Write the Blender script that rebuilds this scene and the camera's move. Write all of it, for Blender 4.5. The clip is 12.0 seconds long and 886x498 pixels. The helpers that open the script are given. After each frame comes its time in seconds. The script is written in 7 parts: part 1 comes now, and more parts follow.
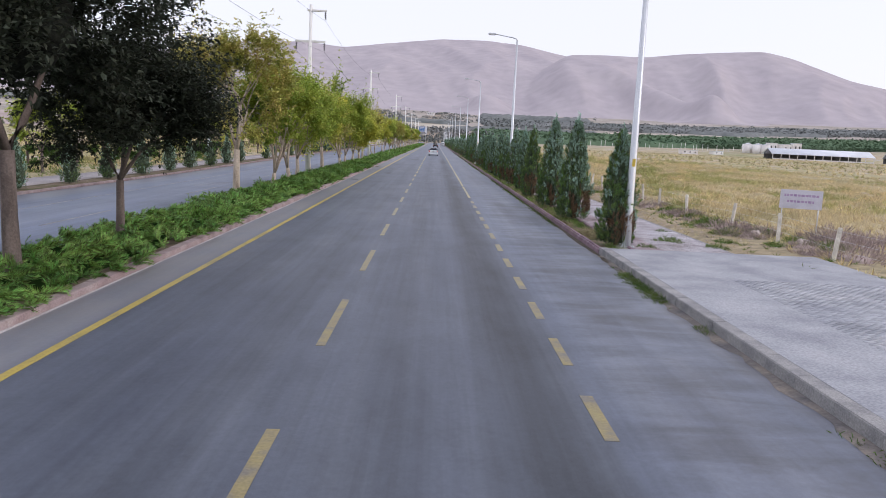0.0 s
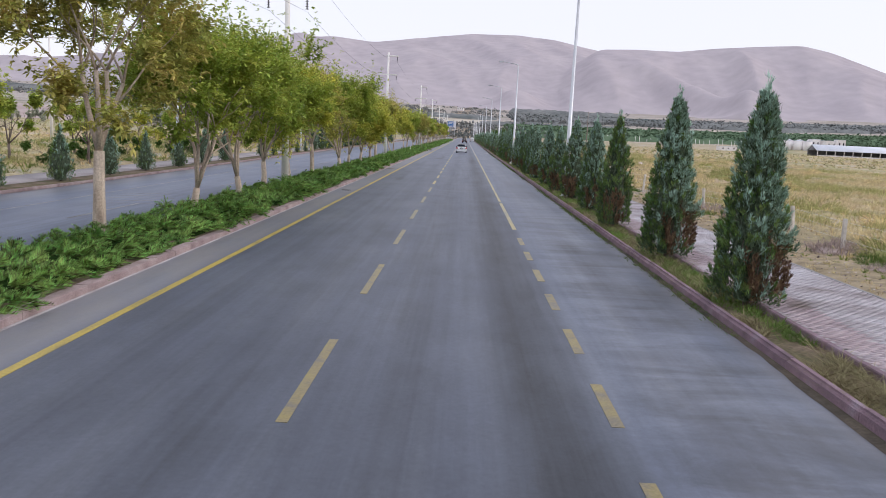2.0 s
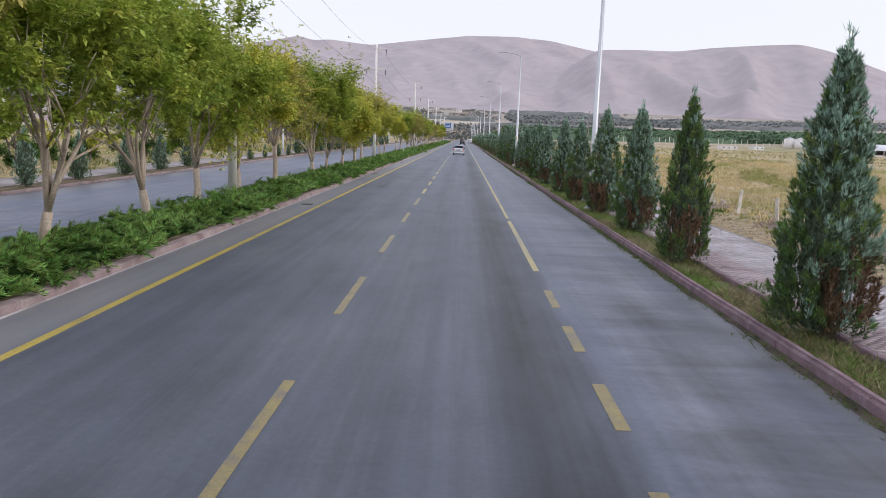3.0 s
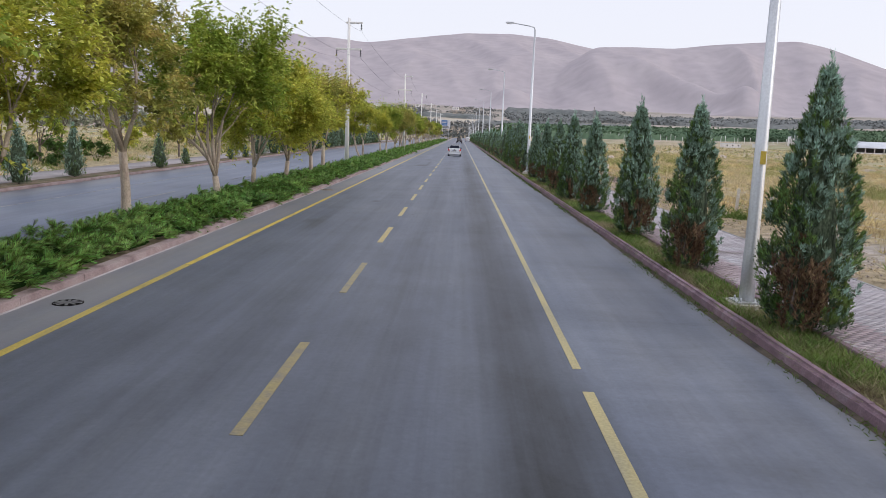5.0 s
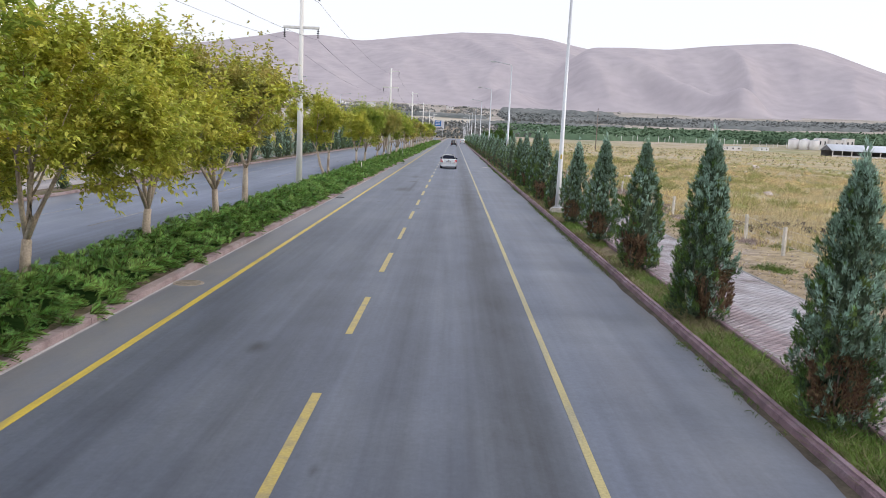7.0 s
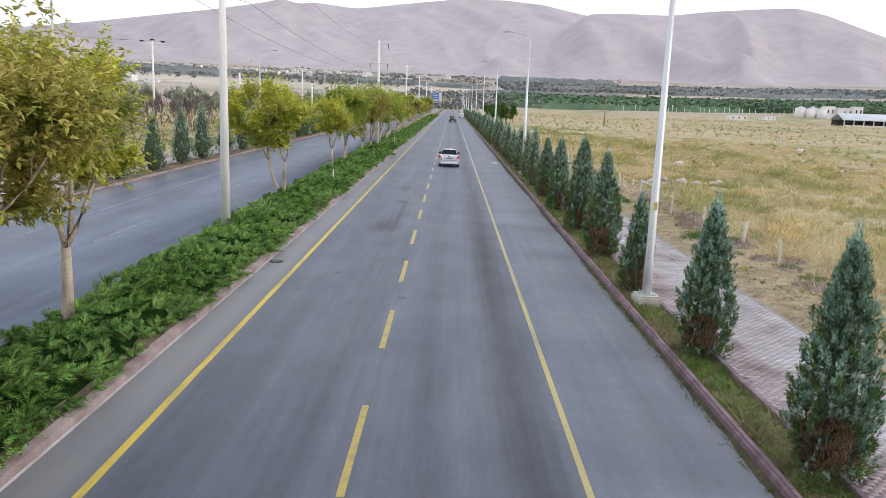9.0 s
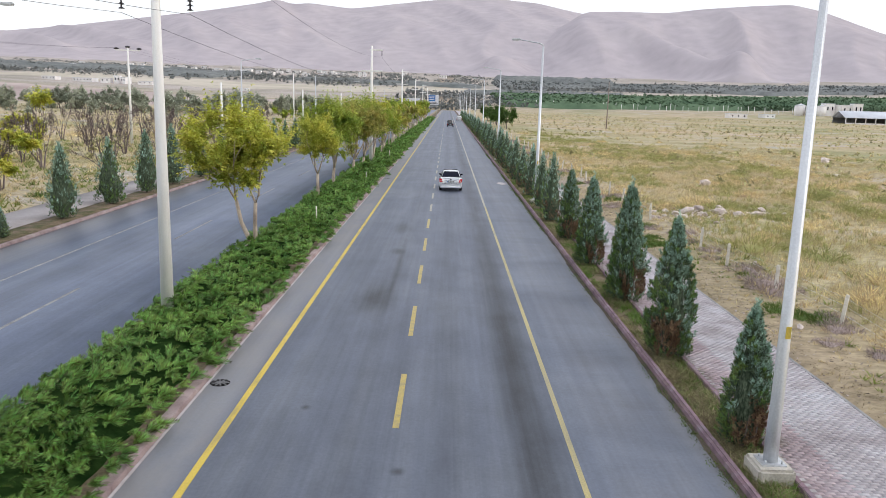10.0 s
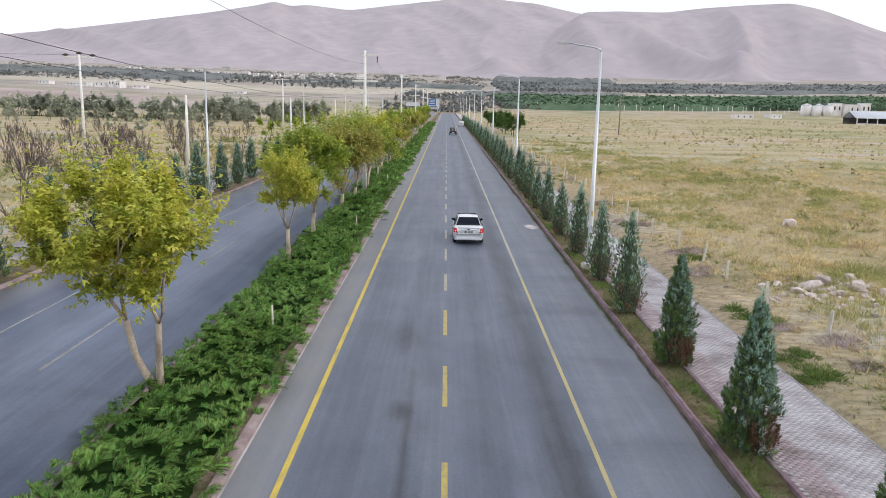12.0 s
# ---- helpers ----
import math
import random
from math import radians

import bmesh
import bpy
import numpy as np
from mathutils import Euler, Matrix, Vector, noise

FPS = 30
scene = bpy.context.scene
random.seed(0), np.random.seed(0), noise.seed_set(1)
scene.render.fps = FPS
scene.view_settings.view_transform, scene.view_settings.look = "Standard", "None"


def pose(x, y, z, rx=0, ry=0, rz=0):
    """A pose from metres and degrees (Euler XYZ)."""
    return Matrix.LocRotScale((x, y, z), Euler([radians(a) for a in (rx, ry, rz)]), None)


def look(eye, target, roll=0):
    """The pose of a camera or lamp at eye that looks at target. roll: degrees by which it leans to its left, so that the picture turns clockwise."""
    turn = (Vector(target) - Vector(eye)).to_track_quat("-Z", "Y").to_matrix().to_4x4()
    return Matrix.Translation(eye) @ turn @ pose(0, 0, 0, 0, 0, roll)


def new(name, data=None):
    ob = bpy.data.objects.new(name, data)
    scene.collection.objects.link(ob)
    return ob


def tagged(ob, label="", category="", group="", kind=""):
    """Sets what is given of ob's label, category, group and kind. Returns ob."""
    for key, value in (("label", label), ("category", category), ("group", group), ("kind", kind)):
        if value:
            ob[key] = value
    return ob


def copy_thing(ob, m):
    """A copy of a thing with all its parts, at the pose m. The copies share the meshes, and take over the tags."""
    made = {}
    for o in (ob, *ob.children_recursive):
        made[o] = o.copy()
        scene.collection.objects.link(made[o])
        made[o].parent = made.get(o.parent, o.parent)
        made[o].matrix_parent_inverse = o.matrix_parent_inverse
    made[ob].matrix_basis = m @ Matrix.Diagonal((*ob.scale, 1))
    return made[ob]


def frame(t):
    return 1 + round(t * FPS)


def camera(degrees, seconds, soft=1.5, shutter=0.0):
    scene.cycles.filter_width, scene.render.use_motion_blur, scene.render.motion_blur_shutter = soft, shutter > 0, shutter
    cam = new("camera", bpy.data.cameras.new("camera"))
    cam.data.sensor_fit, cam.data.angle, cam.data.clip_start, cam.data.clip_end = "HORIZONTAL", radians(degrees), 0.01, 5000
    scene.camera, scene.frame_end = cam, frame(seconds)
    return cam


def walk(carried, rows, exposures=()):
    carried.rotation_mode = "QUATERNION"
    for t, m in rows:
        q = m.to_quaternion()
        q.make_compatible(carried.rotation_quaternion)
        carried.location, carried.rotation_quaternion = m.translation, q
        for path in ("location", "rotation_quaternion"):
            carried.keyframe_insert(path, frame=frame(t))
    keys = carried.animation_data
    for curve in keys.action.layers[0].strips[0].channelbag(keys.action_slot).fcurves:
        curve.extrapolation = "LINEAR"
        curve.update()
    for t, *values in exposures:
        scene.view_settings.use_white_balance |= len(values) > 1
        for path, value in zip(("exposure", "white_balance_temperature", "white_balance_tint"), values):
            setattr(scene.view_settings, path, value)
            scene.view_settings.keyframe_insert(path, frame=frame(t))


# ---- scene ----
cam = camera(60.2, 12.0, soft=0.75)
# seconds, x, y, z, yaw, pitch, lean
PATH = [
    (0.0, 1.53, 0.0, 3.03, -0.95, -8.11, 2.67), (0.5, 1.61, 4.08, 3.06, -1.1, -8.22, 2.74),
    (1.0, 1.67, 7.99, 3.02, -1.31, -8.31, 2.85), (1.5, 1.69, 12.09, 3.0, -1.19, -8.41, 2.9),
    (2.0, 1.73, 16.22, 3.0, 1.21, -8.55, 2.8), (2.5, 1.77, 20.48, 2.93, 1.49, -8.58, 2.65),
    (3.0, 1.83, 25.08, 2.78, 1.15, -8.38, 2.2), (5.0, 1.96, 42.76, 2.82, 0.96, -8.53, 2.16),
    (5.5, 1.96, 47.47, 2.87, 0.8, -8.54, 2.22), (6.0, 1.95, 52.24, 3.08, 0.67, -8.55, 2.38),
    (6.5, 1.88, 57.08, 3.31, 0.58, -8.5, 2.58), (7.0, 1.76, 61.64, 3.69, 0.45, -8.56, 2.6),
    (9.0, 1.34, 78.32, 5.39, 0.24, -10.8, 2.2), (9.5, 1.14, 82.24, 6.05, 0.15, -10.9, 1.92),
    (10.0, 0.88, 86.09, 6.66, 0.04, -10.85, 1.7), (10.5, 0.66, 89.95, 7.3, -0.01, -10.86, 1.43),
    (11.0, 0.4, 93.7, 7.76, 0.0, -10.81, 1.2), (11.5, 0.1, 97.35, 7.95, 0.0, -10.82, 1.2),
    (12.0, -0.14, 101.06, 7.94, 0.02, -10.78, 1.3)]


def gaze(x, y, z, yaw, pitch, lean):
    a, p = radians(yaw), radians(pitch)
    way = Vector((-math.sin(a) * math.cos(p), math.cos(a) * math.cos(p), math.sin(p)))
    return look((x, y, z), Vector((x, y, z)) + way, lean)


walk(cam, [(row[0], gaze(*row[1:])) for row in PATH], exposures=[(0.0, 0.02, 6150, 17), (3.0, -0.02, 6250, 15), (5.0, -0.08, 6270, 14), (6.5, 0.06, 6300, 13), (9.0, 0.2, 6350, 10), (12.0, 0.12, 6350, 10)])

# ---- sky and light: an hour of dusk under thin high cloud ----
world = bpy.data.worlds.new("world")
scene.world = world
world.use_nodes = True
wt = world.node_tree
wt.nodes.clear()
w_out = wt.nodes.new("ShaderNodeOutputWorld")
w_bg = wt.nodes.new("ShaderNodeBackground")
w_sky = wt.nodes.new("ShaderNodeTexSky")
w_sky.sky_type, w_sky.sun_disc = "NISHITA", False
w_sky.sun_elevation, w_sky.sun_rotation = radians(12), radians(100)
w_sky.air_density, w_sky.dust_density = 1.0, 2.0
w_gain = wt.nodes.new("ShaderNodeVectorMath")
w_gain.operation = "SCALE"
w_gain.inputs["Scale"].default_value = 0.12
w_mix = wt.nodes.new("ShaderNodeMix")
w_mix.data_type = "RGBA"
w_mix.inputs["Factor"].default_value = 0.72
w_mix.inputs[7].default_value = (1.175, 1.18, 1.245, 1)
wt.links.new(w_sky.outputs["Color"], w_gain.inputs[0])
wt.links.new(w_gain.outputs[0], w_mix.inputs[6])
wt.links.new(w_mix.outputs[2], w_bg.inputs["Color"])
w_bg.inputs["Strength"].default_value = 1.0
wt.links.new(w_bg.outputs[0], w_out.inputs[0])

sun = new("sun", bpy.data.lights.new("sun", "SUN"))
sun.data.energy, sun.data.angle, sun.data.color = 0.7, radians(20), (1.0, 0.96, 0.92)
sun.matrix_world = look((60, -12, 40), (0, 0, 0))


# ---- materials ----
def node_set(name):
    m = bpy.data.materials.new(name)
    m.use_nodes = True
    return m, m.node_tree.nodes, m.node_tree.links, m.node_tree.nodes["Principled BSDF"]


def ramp_of(nodes, stops):
    r = nodes.new("ShaderNodeValToRGB")
    while len(r.color_ramp.elements) < len(stops):
        r.color_ramp.elements.new(0.5)
    for e, (p, c) in zip(r.color_ramp.elements, stops):
        e.position, e.color = p, (*c, 1)
    return r


def surf(name, stops, scale=1.0, stretch=(1, 1, 1), rough=0.85, bump=0.15, bscale=30.0, metal=0.0, fine=0.25, fscale=None,
         vary=0.0, island=False, through_light=0.0, coat=0.0, spec=0.3, local=False):
    """Two scales of noise under a colour ramp, fine relief, and a change of shade from piece to piece."""
    m, n, l, b = node_set(name)
    if local:
        src = n.new("ShaderNodeTexCoord").outputs["Object"]
    else:
        src = n.new("ShaderNodeNewGeometry").outputs["Position"]
    mp = n.new("ShaderNodeMapping")
    mp.inputs["Scale"].default_value = stretch
    l.new(src, mp.inputs[0])
    big = n.new("ShaderNodeTexNoise")
    big.inputs["Scale"].default_value, big.inputs["Detail"].default_value = scale, 6
    l.new(mp.outputs[0], big.inputs["Vector"])
    ramp = ramp_of(n, stops)
    l.new(big.outputs[0], ramp.inputs[0])
    small = n.new("ShaderNodeTexNoise")
    small.inputs["Scale"].default_value, small.inputs["Detail"].default_value = fscale or bscale, 4
    l.new(src, small.inputs["Vector"])
    gain = n.new("ShaderNodeMapRange")
    gain.inputs[1].default_value, gain.inputs[2].default_value = 0.25, 0.75
    gain.inputs[3].default_value, gain.inputs[4].default_value = 1 - fine, 1 + fine
    l.new(small.outputs[0], gain.inputs[0])
    col = n.new("ShaderNodeVectorMath")
    col.operation = "SCALE"
    l.new(ramp.outputs[0], col.inputs[0])
    l.new(gain.outputs[0], col.inputs["Scale"])
    colour = col.outputs[0]
    if vary:
        rnd = n.new("ShaderNodeNewGeometry").outputs["Random Per Island"] if island else n.new("ShaderNodeObjectInfo").outputs["Random"]
        rr = n.new("ShaderNodeMapRange")
        rr.inputs[3].default_value, rr.inputs[4].default_value = 1 - vary, 1 + vary
        l.new(rnd, rr.inputs[0])
        hue = n.new("ShaderNodeMapRange")
        hue.inputs[3].default_value, hue.inputs[4].default_value = 0.5 - vary * 0.05, 0.5 + vary * 0.05
        l.new(rnd, hue.inputs[0])
        hsv = n.new("ShaderNodeHueSaturation")
        l.new(colour, hsv.inputs["Color"])
        l.new(rr.outputs[0], hsv.inputs["Value"])
        l.new(hue.outputs[0], hsv.inputs["Hue"])
        colour = hsv.outputs[0]
    l.new(colour, b.inputs["Base Color"])
    b.inputs["Roughness"].default_value, b.inputs["Metallic"].default_value = rough, metal
    b.inputs["Specular IOR Level"].default_value = spec
    b.inputs["Coat Weight"].default_value = coat
    if bump:
        bp = n.new("ShaderNodeBump")
        bp.inputs["Strength"].default_value, bp.inputs["Distance"].default_value = bump, 0.02
        bn = n.new("ShaderNodeTexNoise")
        bn.inputs["Scale"].default_value, bn.inputs["Detail"].default_value = bscale, 5
        l.new(src, bn.inputs["Vector"])
        l.new(bn.outputs[0], bp.inputs["Height"])
        l.new(bp.outputs[0], b.inputs["Normal"])
    if through_light:
        tr = n.new("ShaderNodeBsdfTranslucent")
        l.new(colour, tr.inputs["Color"])
        mx = n.new("ShaderNodeMixShader")
        mx.inputs[0].default_value = through_light
        l.new(b.outputs[0], mx.inputs[1])
        l.new(tr.outputs[0], mx.inputs[2])
        l.new(mx.outputs[0], n["Material Output"].inputs[0])
    return m


def grey(v, warm=0.0):
    return (v * (1 + warm), v, v * (1 - warm))


def asphalt_material(name, lanes, overlay=None, stains=(), dust=(), smear=None, shade=1.06, rough=0.53, tint=(1.0, 1.0, 1.0)):
    """Worn asphalt: patches, long streaks of traffic wear and darker wheel paths along each lane (lanes: x of their middles)."""
    m, n, l, b = node_set(name)
    pos = n.new("ShaderNodeNewGeometry").outputs["Position"]
    mp = n.new("ShaderNodeMapping")
    mp.inputs["Scale"].default_value = (1.0, 0.05, 1.0)
    l.new(pos, mp.inputs[0])
    streak = n.new("ShaderNodeTexNoise")
    streak.inputs["Scale"].default_value, streak.inputs["Detail"].default_value = 1.6, 5
    l.new(mp.outputs[0], streak.inputs["Vector"])
    patch = n.new("ShaderNodeTexNoise")
    patch.inputs["Scale"].default_value, patch.inputs["Detail"].default_value = 0.22, 6
    l.new(pos, patch.inputs["Vector"])
    grit = n.new("ShaderNodeTexNoise")
    grit.inputs["Scale"].default_value, grit.inputs["Detail"].default_value = 11, 8
    grit.inputs["Roughness"].default_value = 0.75
    l.new(pos, grit.inputs["Vector"])
    sep = n.new("ShaderNodeSeparateXYZ")
    l.new(pos, sep.inputs[0])
    wob = n.new("ShaderNodeMath")
    wob.operation = "MULTIPLY_ADD"
    wob.inputs[1].default_value = 0.5
    l.new(patch.outputs[0], wob.inputs[0])
    l.new(sep.outputs["X"], wob.inputs[2])
    dark = None
    for x, half, depth in lanes:
        d = n.new("ShaderNodeMath")
        d.operation = "SUBTRACT"
        d.inputs[1].default_value = x + 0.25
        l.new(wob.outputs[0], d.inputs[0])
        a = n.new("ShaderNodeMath")
        a.operation = "ABSOLUTE"
        l.new(d.outputs[0], a.inputs[0])
        r = n.new("ShaderNodeMapRange")
        r.interpolation_type = "SMOOTHSTEP"
        r.inputs[1].default_value, r.inputs[2].default_value = 0.0, half
        r.inputs[3].default_value, r.inputs[4].default_value = depth, 0.0
        l.new(a.outputs[0], r.inputs[0])
        if dark is None:
            dark = r.outputs[0]
        else:
            s = n.new("ShaderNodeMath")
            s.operation = "ADD"
            l.new(dark, s.inputs[0])
            l.new(r.outputs[0], s.inputs[1])
            dark = s.outputs[0]
    base = ramp_of(n, [(p, tuple(c * k for c, k in zip(tone, tint))) for p, tone in ((0.3, (0.085, 0.101, 0.142)), (0.5, (0.121, 0.141, 0.186)), (0.7, (0.166, 0.187, 0.228)))])
    mixv = n.new("ShaderNodeMath")
    mixv.operation = "MULTIPLY_ADD"
    mixv.inputs[1].default_value = 0.55
    l.new(streak.outputs[0], mixv.inputs[0])
    half_patch = n.new("ShaderNodeMath")
    half_patch.operation = "MULTIPLY"
    half_patch.inputs[1].default_value = 0.45
    l.new(patch.outputs[0], half_patch.inputs[0])
    l.new(half_patch.outputs[0], mixv.inputs[2])
    l.new(mixv.outputs[0], base.inputs[0])
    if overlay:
        # a darker, newer surface course between the edge lines, paler further on
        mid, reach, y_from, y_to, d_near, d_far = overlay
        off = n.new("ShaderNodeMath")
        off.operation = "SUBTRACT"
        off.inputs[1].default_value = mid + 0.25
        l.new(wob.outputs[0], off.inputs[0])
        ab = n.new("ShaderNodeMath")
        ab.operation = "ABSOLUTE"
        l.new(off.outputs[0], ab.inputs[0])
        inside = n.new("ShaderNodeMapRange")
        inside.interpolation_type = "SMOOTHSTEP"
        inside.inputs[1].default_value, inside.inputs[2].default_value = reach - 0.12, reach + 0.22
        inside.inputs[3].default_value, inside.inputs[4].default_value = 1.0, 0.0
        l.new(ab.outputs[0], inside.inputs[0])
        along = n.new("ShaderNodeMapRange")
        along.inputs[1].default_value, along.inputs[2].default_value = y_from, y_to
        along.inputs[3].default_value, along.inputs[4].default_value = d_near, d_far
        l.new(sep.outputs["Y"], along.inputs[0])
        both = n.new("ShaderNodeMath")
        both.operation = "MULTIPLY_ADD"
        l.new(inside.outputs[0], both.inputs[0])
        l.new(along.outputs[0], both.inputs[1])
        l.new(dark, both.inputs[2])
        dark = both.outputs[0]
    # oil stains
    for sx, sy, rx, ry, depth in stains:
        mv = n.new("ShaderNodeVectorMath")
        mv.operation = "SUBTRACT"
        mv.inputs[1].default_value = (sx, sy, 0)
        l.new(pos, mv.inputs[0])
        dv = n.new("ShaderNodeVectorMath")
        dv.operation = "DIVIDE"
        dv.inputs[1].default_value = (rx, ry, 1e6)
        l.new(mv.outputs[0], dv.inputs[0])
        ln = n.new("ShaderNodeVectorMath")
        ln.operation = "LENGTH"
        l.new(dv.outputs[0], ln.inputs[0])
        rag = n.new("ShaderNodeMath")
        rag.operation = "MULTIPLY_ADD"
        rag.inputs[1].default_value = 0.9
        l.new(streak.outputs[0], rag.inputs[0])
        l.new(ln.outputs["Value"], rag.inputs[2])
        spot = n.new("ShaderNodeMapRange")
        spot.interpolation_type = "SMOOTHSTEP"
        spot.inputs[1].default_value, spot.inputs[2].default_value = 0.55, 1.45
        spot.inputs[3].default_value, spot.inputs[4].default_value = depth, 0.0
        l.new(rag.outputs[0], spot.inputs[0])
        ad = n.new("ShaderNodeMath")
        ad.operation = "ADD"
        l.new(dark, ad.inputs[0])
        l.new(spot.outputs[0], ad.inputs[1])
        dark = ad.outputs[0]
    # blotches and hairline cracks
    blot = n.new("ShaderNodeTexNoise")
    blot.inputs["Scale"].default_value, blot.inputs["Detail"].default_value = 0.9, 7
    blot.inputs["Roughness"].default_value = 0.7
    mp2 = n.new("ShaderNodeMapping")
    mp2.inputs["Scale"].default_value = (1.0, 0.45, 1.0)
    l.new(pos, mp2.inputs[0])
    l.new(mp2.outputs[0], blot.inputs["Vector"])
    bl = n.new("ShaderNodeMapRange")
    bl.inputs[1].default_value, bl.inputs[2].default_value = 0.42, 0.72
    bl.inputs[3].default_value, bl.inputs[4].default_value = -0.03, 0.2
    l.new(blot.outputs[0], bl.inputs[0])
    crack = n.new("ShaderNodeTexVoronoi")
    crack.feature = "DISTANCE_TO_EDGE"
    crack.inputs["Scale"].default_value = 0.42
    warp = n.new("ShaderNodeVectorMath")
    warp.operation = "MULTIPLY_ADD"
    warp.inputs[1].default_value = (1.6, 1.6, 0)
    l.new(blot.outputs["Color"], warp.inputs[0])
    l.new(pos, warp.inputs[2])
    l.new(warp.outputs[0], crack.inputs["Vector"])
    cr = n.new("ShaderNodeMapRange")
    cr.inputs[1].default_value, cr.inputs[2].default_value = 0.0, 0.012
    cr.inputs[3].default_value, cr.inputs[4].default_value = 0.035, 0.0
    l.new(crack.outputs[0], cr.inputs[0])
    # fine tyre streaks drawn out along the road
    mp3 = n.new("ShaderNodeMapping")
    mp3.inputs["Scale"].default_value = (5.5, 0.09, 1.0)
    l.new(pos, mp3.inputs[0])
    thread = n.new("ShaderNodeTexNoise")
    thread.inputs["Scale"].default_value, thread.inputs["Detail"].default_value = 1.0, 6
    thread.inputs["Roughness"].default_value = 0.65
    l.new(mp3.outputs[0], thread.inputs["Vector"])
    th = n.new("ShaderNodeMapRange")
    th.inputs[1].default_value, th.inputs[2].default_value = 0.35, 0.7
    th.inputs[3].default_value, th.inputs[4].default_value = -0.08, 0.12
    l.new(thread.outputs[0], th.inputs[0])
    extras = [bl.outputs[0], cr.outputs[0], th.outputs[0]]
    if smear:
        x_from, y_to, amount = smear
        mp4 = n.new("ShaderNodeMapping")
        mp4.inputs["Scale"].default_value = (0.45, 1.25, 1.0)
        mp4.inputs["Rotation"].default_value = (0, 0, radians(18))
        l.new(pos, mp4.inputs[0])
        sm = n.new("ShaderNodeTexNoise")
        sm.inputs["Scale"].default_value, sm.inputs["Detail"].default_value = 1.0, 8
        sm.inputs["Roughness"].default_value, sm.inputs["Distortion"].default_value = 0.6, 0.6
        l.new(mp4.outputs[0], sm.inputs["Vector"])
        sr = n.new("ShaderNodeMapRange")
        sr.inputs[1].default_value, sr.inputs[2].default_value = 0.38, 0.64
        sr.inputs[3].default_value, sr.inputs[4].default_value = -amount, amount
        l.new(sm.outputs[0], sr.inputs[0])
        sx_ = n.new("ShaderNodeMapRange")
        sx_.interpolation_type = "SMOOTHSTEP"
        sx_.inputs[1].default_value, sx_.inputs[2].default_value = x_from, x_from + 0.7
        l.new(sep.outputs["X"], sx_.inputs[0])
        sy_ = n.new("ShaderNodeMapRange")
        sy_.interpolation_type = "SMOOTHSTEP"
        sy_.inputs[1].default_value, sy_.inputs[2].default_value = y_to - 30, y_to
        sy_.inputs[3].default_value, sy_.inputs[4].default_value = 1.0, 0.25
        l.new(sep.outputs["Y"], sy_.inputs[0])
        m1 = n.new("ShaderNodeMath")
        m1.operation = "MULTIPLY"
        l.new(sx_.outputs[0], m1.inputs[0])
        l.new(sy_.outputs[0], m1.inputs[1])
        m2 = n.new("ShaderNodeMath")
        m2.operation = "MULTIPLY"
        l.new(sr.outputs[0], m2.inputs[0])
        l.new(m1.outputs[0], m2.inputs[1])
        extras.append(m2.outputs[0])
    for extra in extras:
        ad = n.new("ShaderNodeMath")
        ad.operation = "ADD"
        l.new(dark, ad.inputs[0])
        l.new(extra, ad.inputs[1])
        dark = ad.outputs[0]
    tone = n.new("ShaderNodeMath")
    tone.operation = "SUBTRACT"
    tone.inputs[0].default_value = shade
    l.new(dark, tone.inputs[1])
    gr = n.new("ShaderNodeMapRange")
    gr.inputs[1].default_value, gr.inputs[2].default_value = 0.25, 0.75
    gr.inputs[3].default_value, gr.inputs[4].default_value = 0.82, 1.18
    l.new(grit.outputs[0], gr.inputs[0])
    tt = n.new("ShaderNodeMath")
    tt.operation = "MULTIPLY"
    l.new(tone.outputs[0], tt.inputs[0])
    l.new(gr.outputs[0], tt.inputs[1])
    col = n.new("ShaderNodeVectorMath")
    col.operation = "SCALE"
    l.new(base.outputs[0], col.inputs[0])
    l.new(tt.outputs[0], col.inputs["Scale"])
    colour = col.outputs[0]
    # pale dust lying on the shoulders: from one x to another, and how much
    for x_none, x_full, amount in dust:
        lay = n.new("ShaderNodeMapRange")
        lay.interpolation_type = "SMOOTHSTEP"
        lay.inputs[1].default_value, lay.inputs[2].default_value = x_none, x_full
        lay.inputs[3].default_value, lay.inputs[4].default_value = 0.0, amount
        l.new(sep.outputs["X"], lay.inputs[0])
        thin = n.new("ShaderNodeMapRange")
        thin.inputs[1].default_value, thin.inputs[2].default_value = 0.3, 0.62
        thin.inputs[3].default_value, thin.inputs[4].default_value = 0.45, 1.0
        l.new(blot.outputs[0], thin.inputs[0])
        fac = n.new("ShaderNodeMath")
        fac.operation = "MULTIPLY"
        l.new(lay.outputs[0], fac.inputs[0])
        l.new(thin.outputs[0], fac.inputs[1])
        over = n.new("ShaderNodeMix")
        over.data_type = "RGBA"
        over.inputs[7].default_value = (0.30, 0.28, 0.262, 1)
        l.new(fac.outputs[0], over.inputs[0])
        l.new(colour, over.inputs[6])
        colour = over.outputs[2]
    l.new(colour, b.inputs["Base Color"])
    b.inputs["Roughness"].default_value = rough
    b.inputs["Specular IOR Level"].default_value = 0.5
    bp = n.new("ShaderNodeBump")
    bp.inputs["Strength"].default_value, bp.inputs["Distance"].default_value = 0.25, 0.01
    l.new(grit.outputs[0], bp.inputs["Height"])
    l.new(bp.outputs[0], b.inputs["Normal"])
    return m


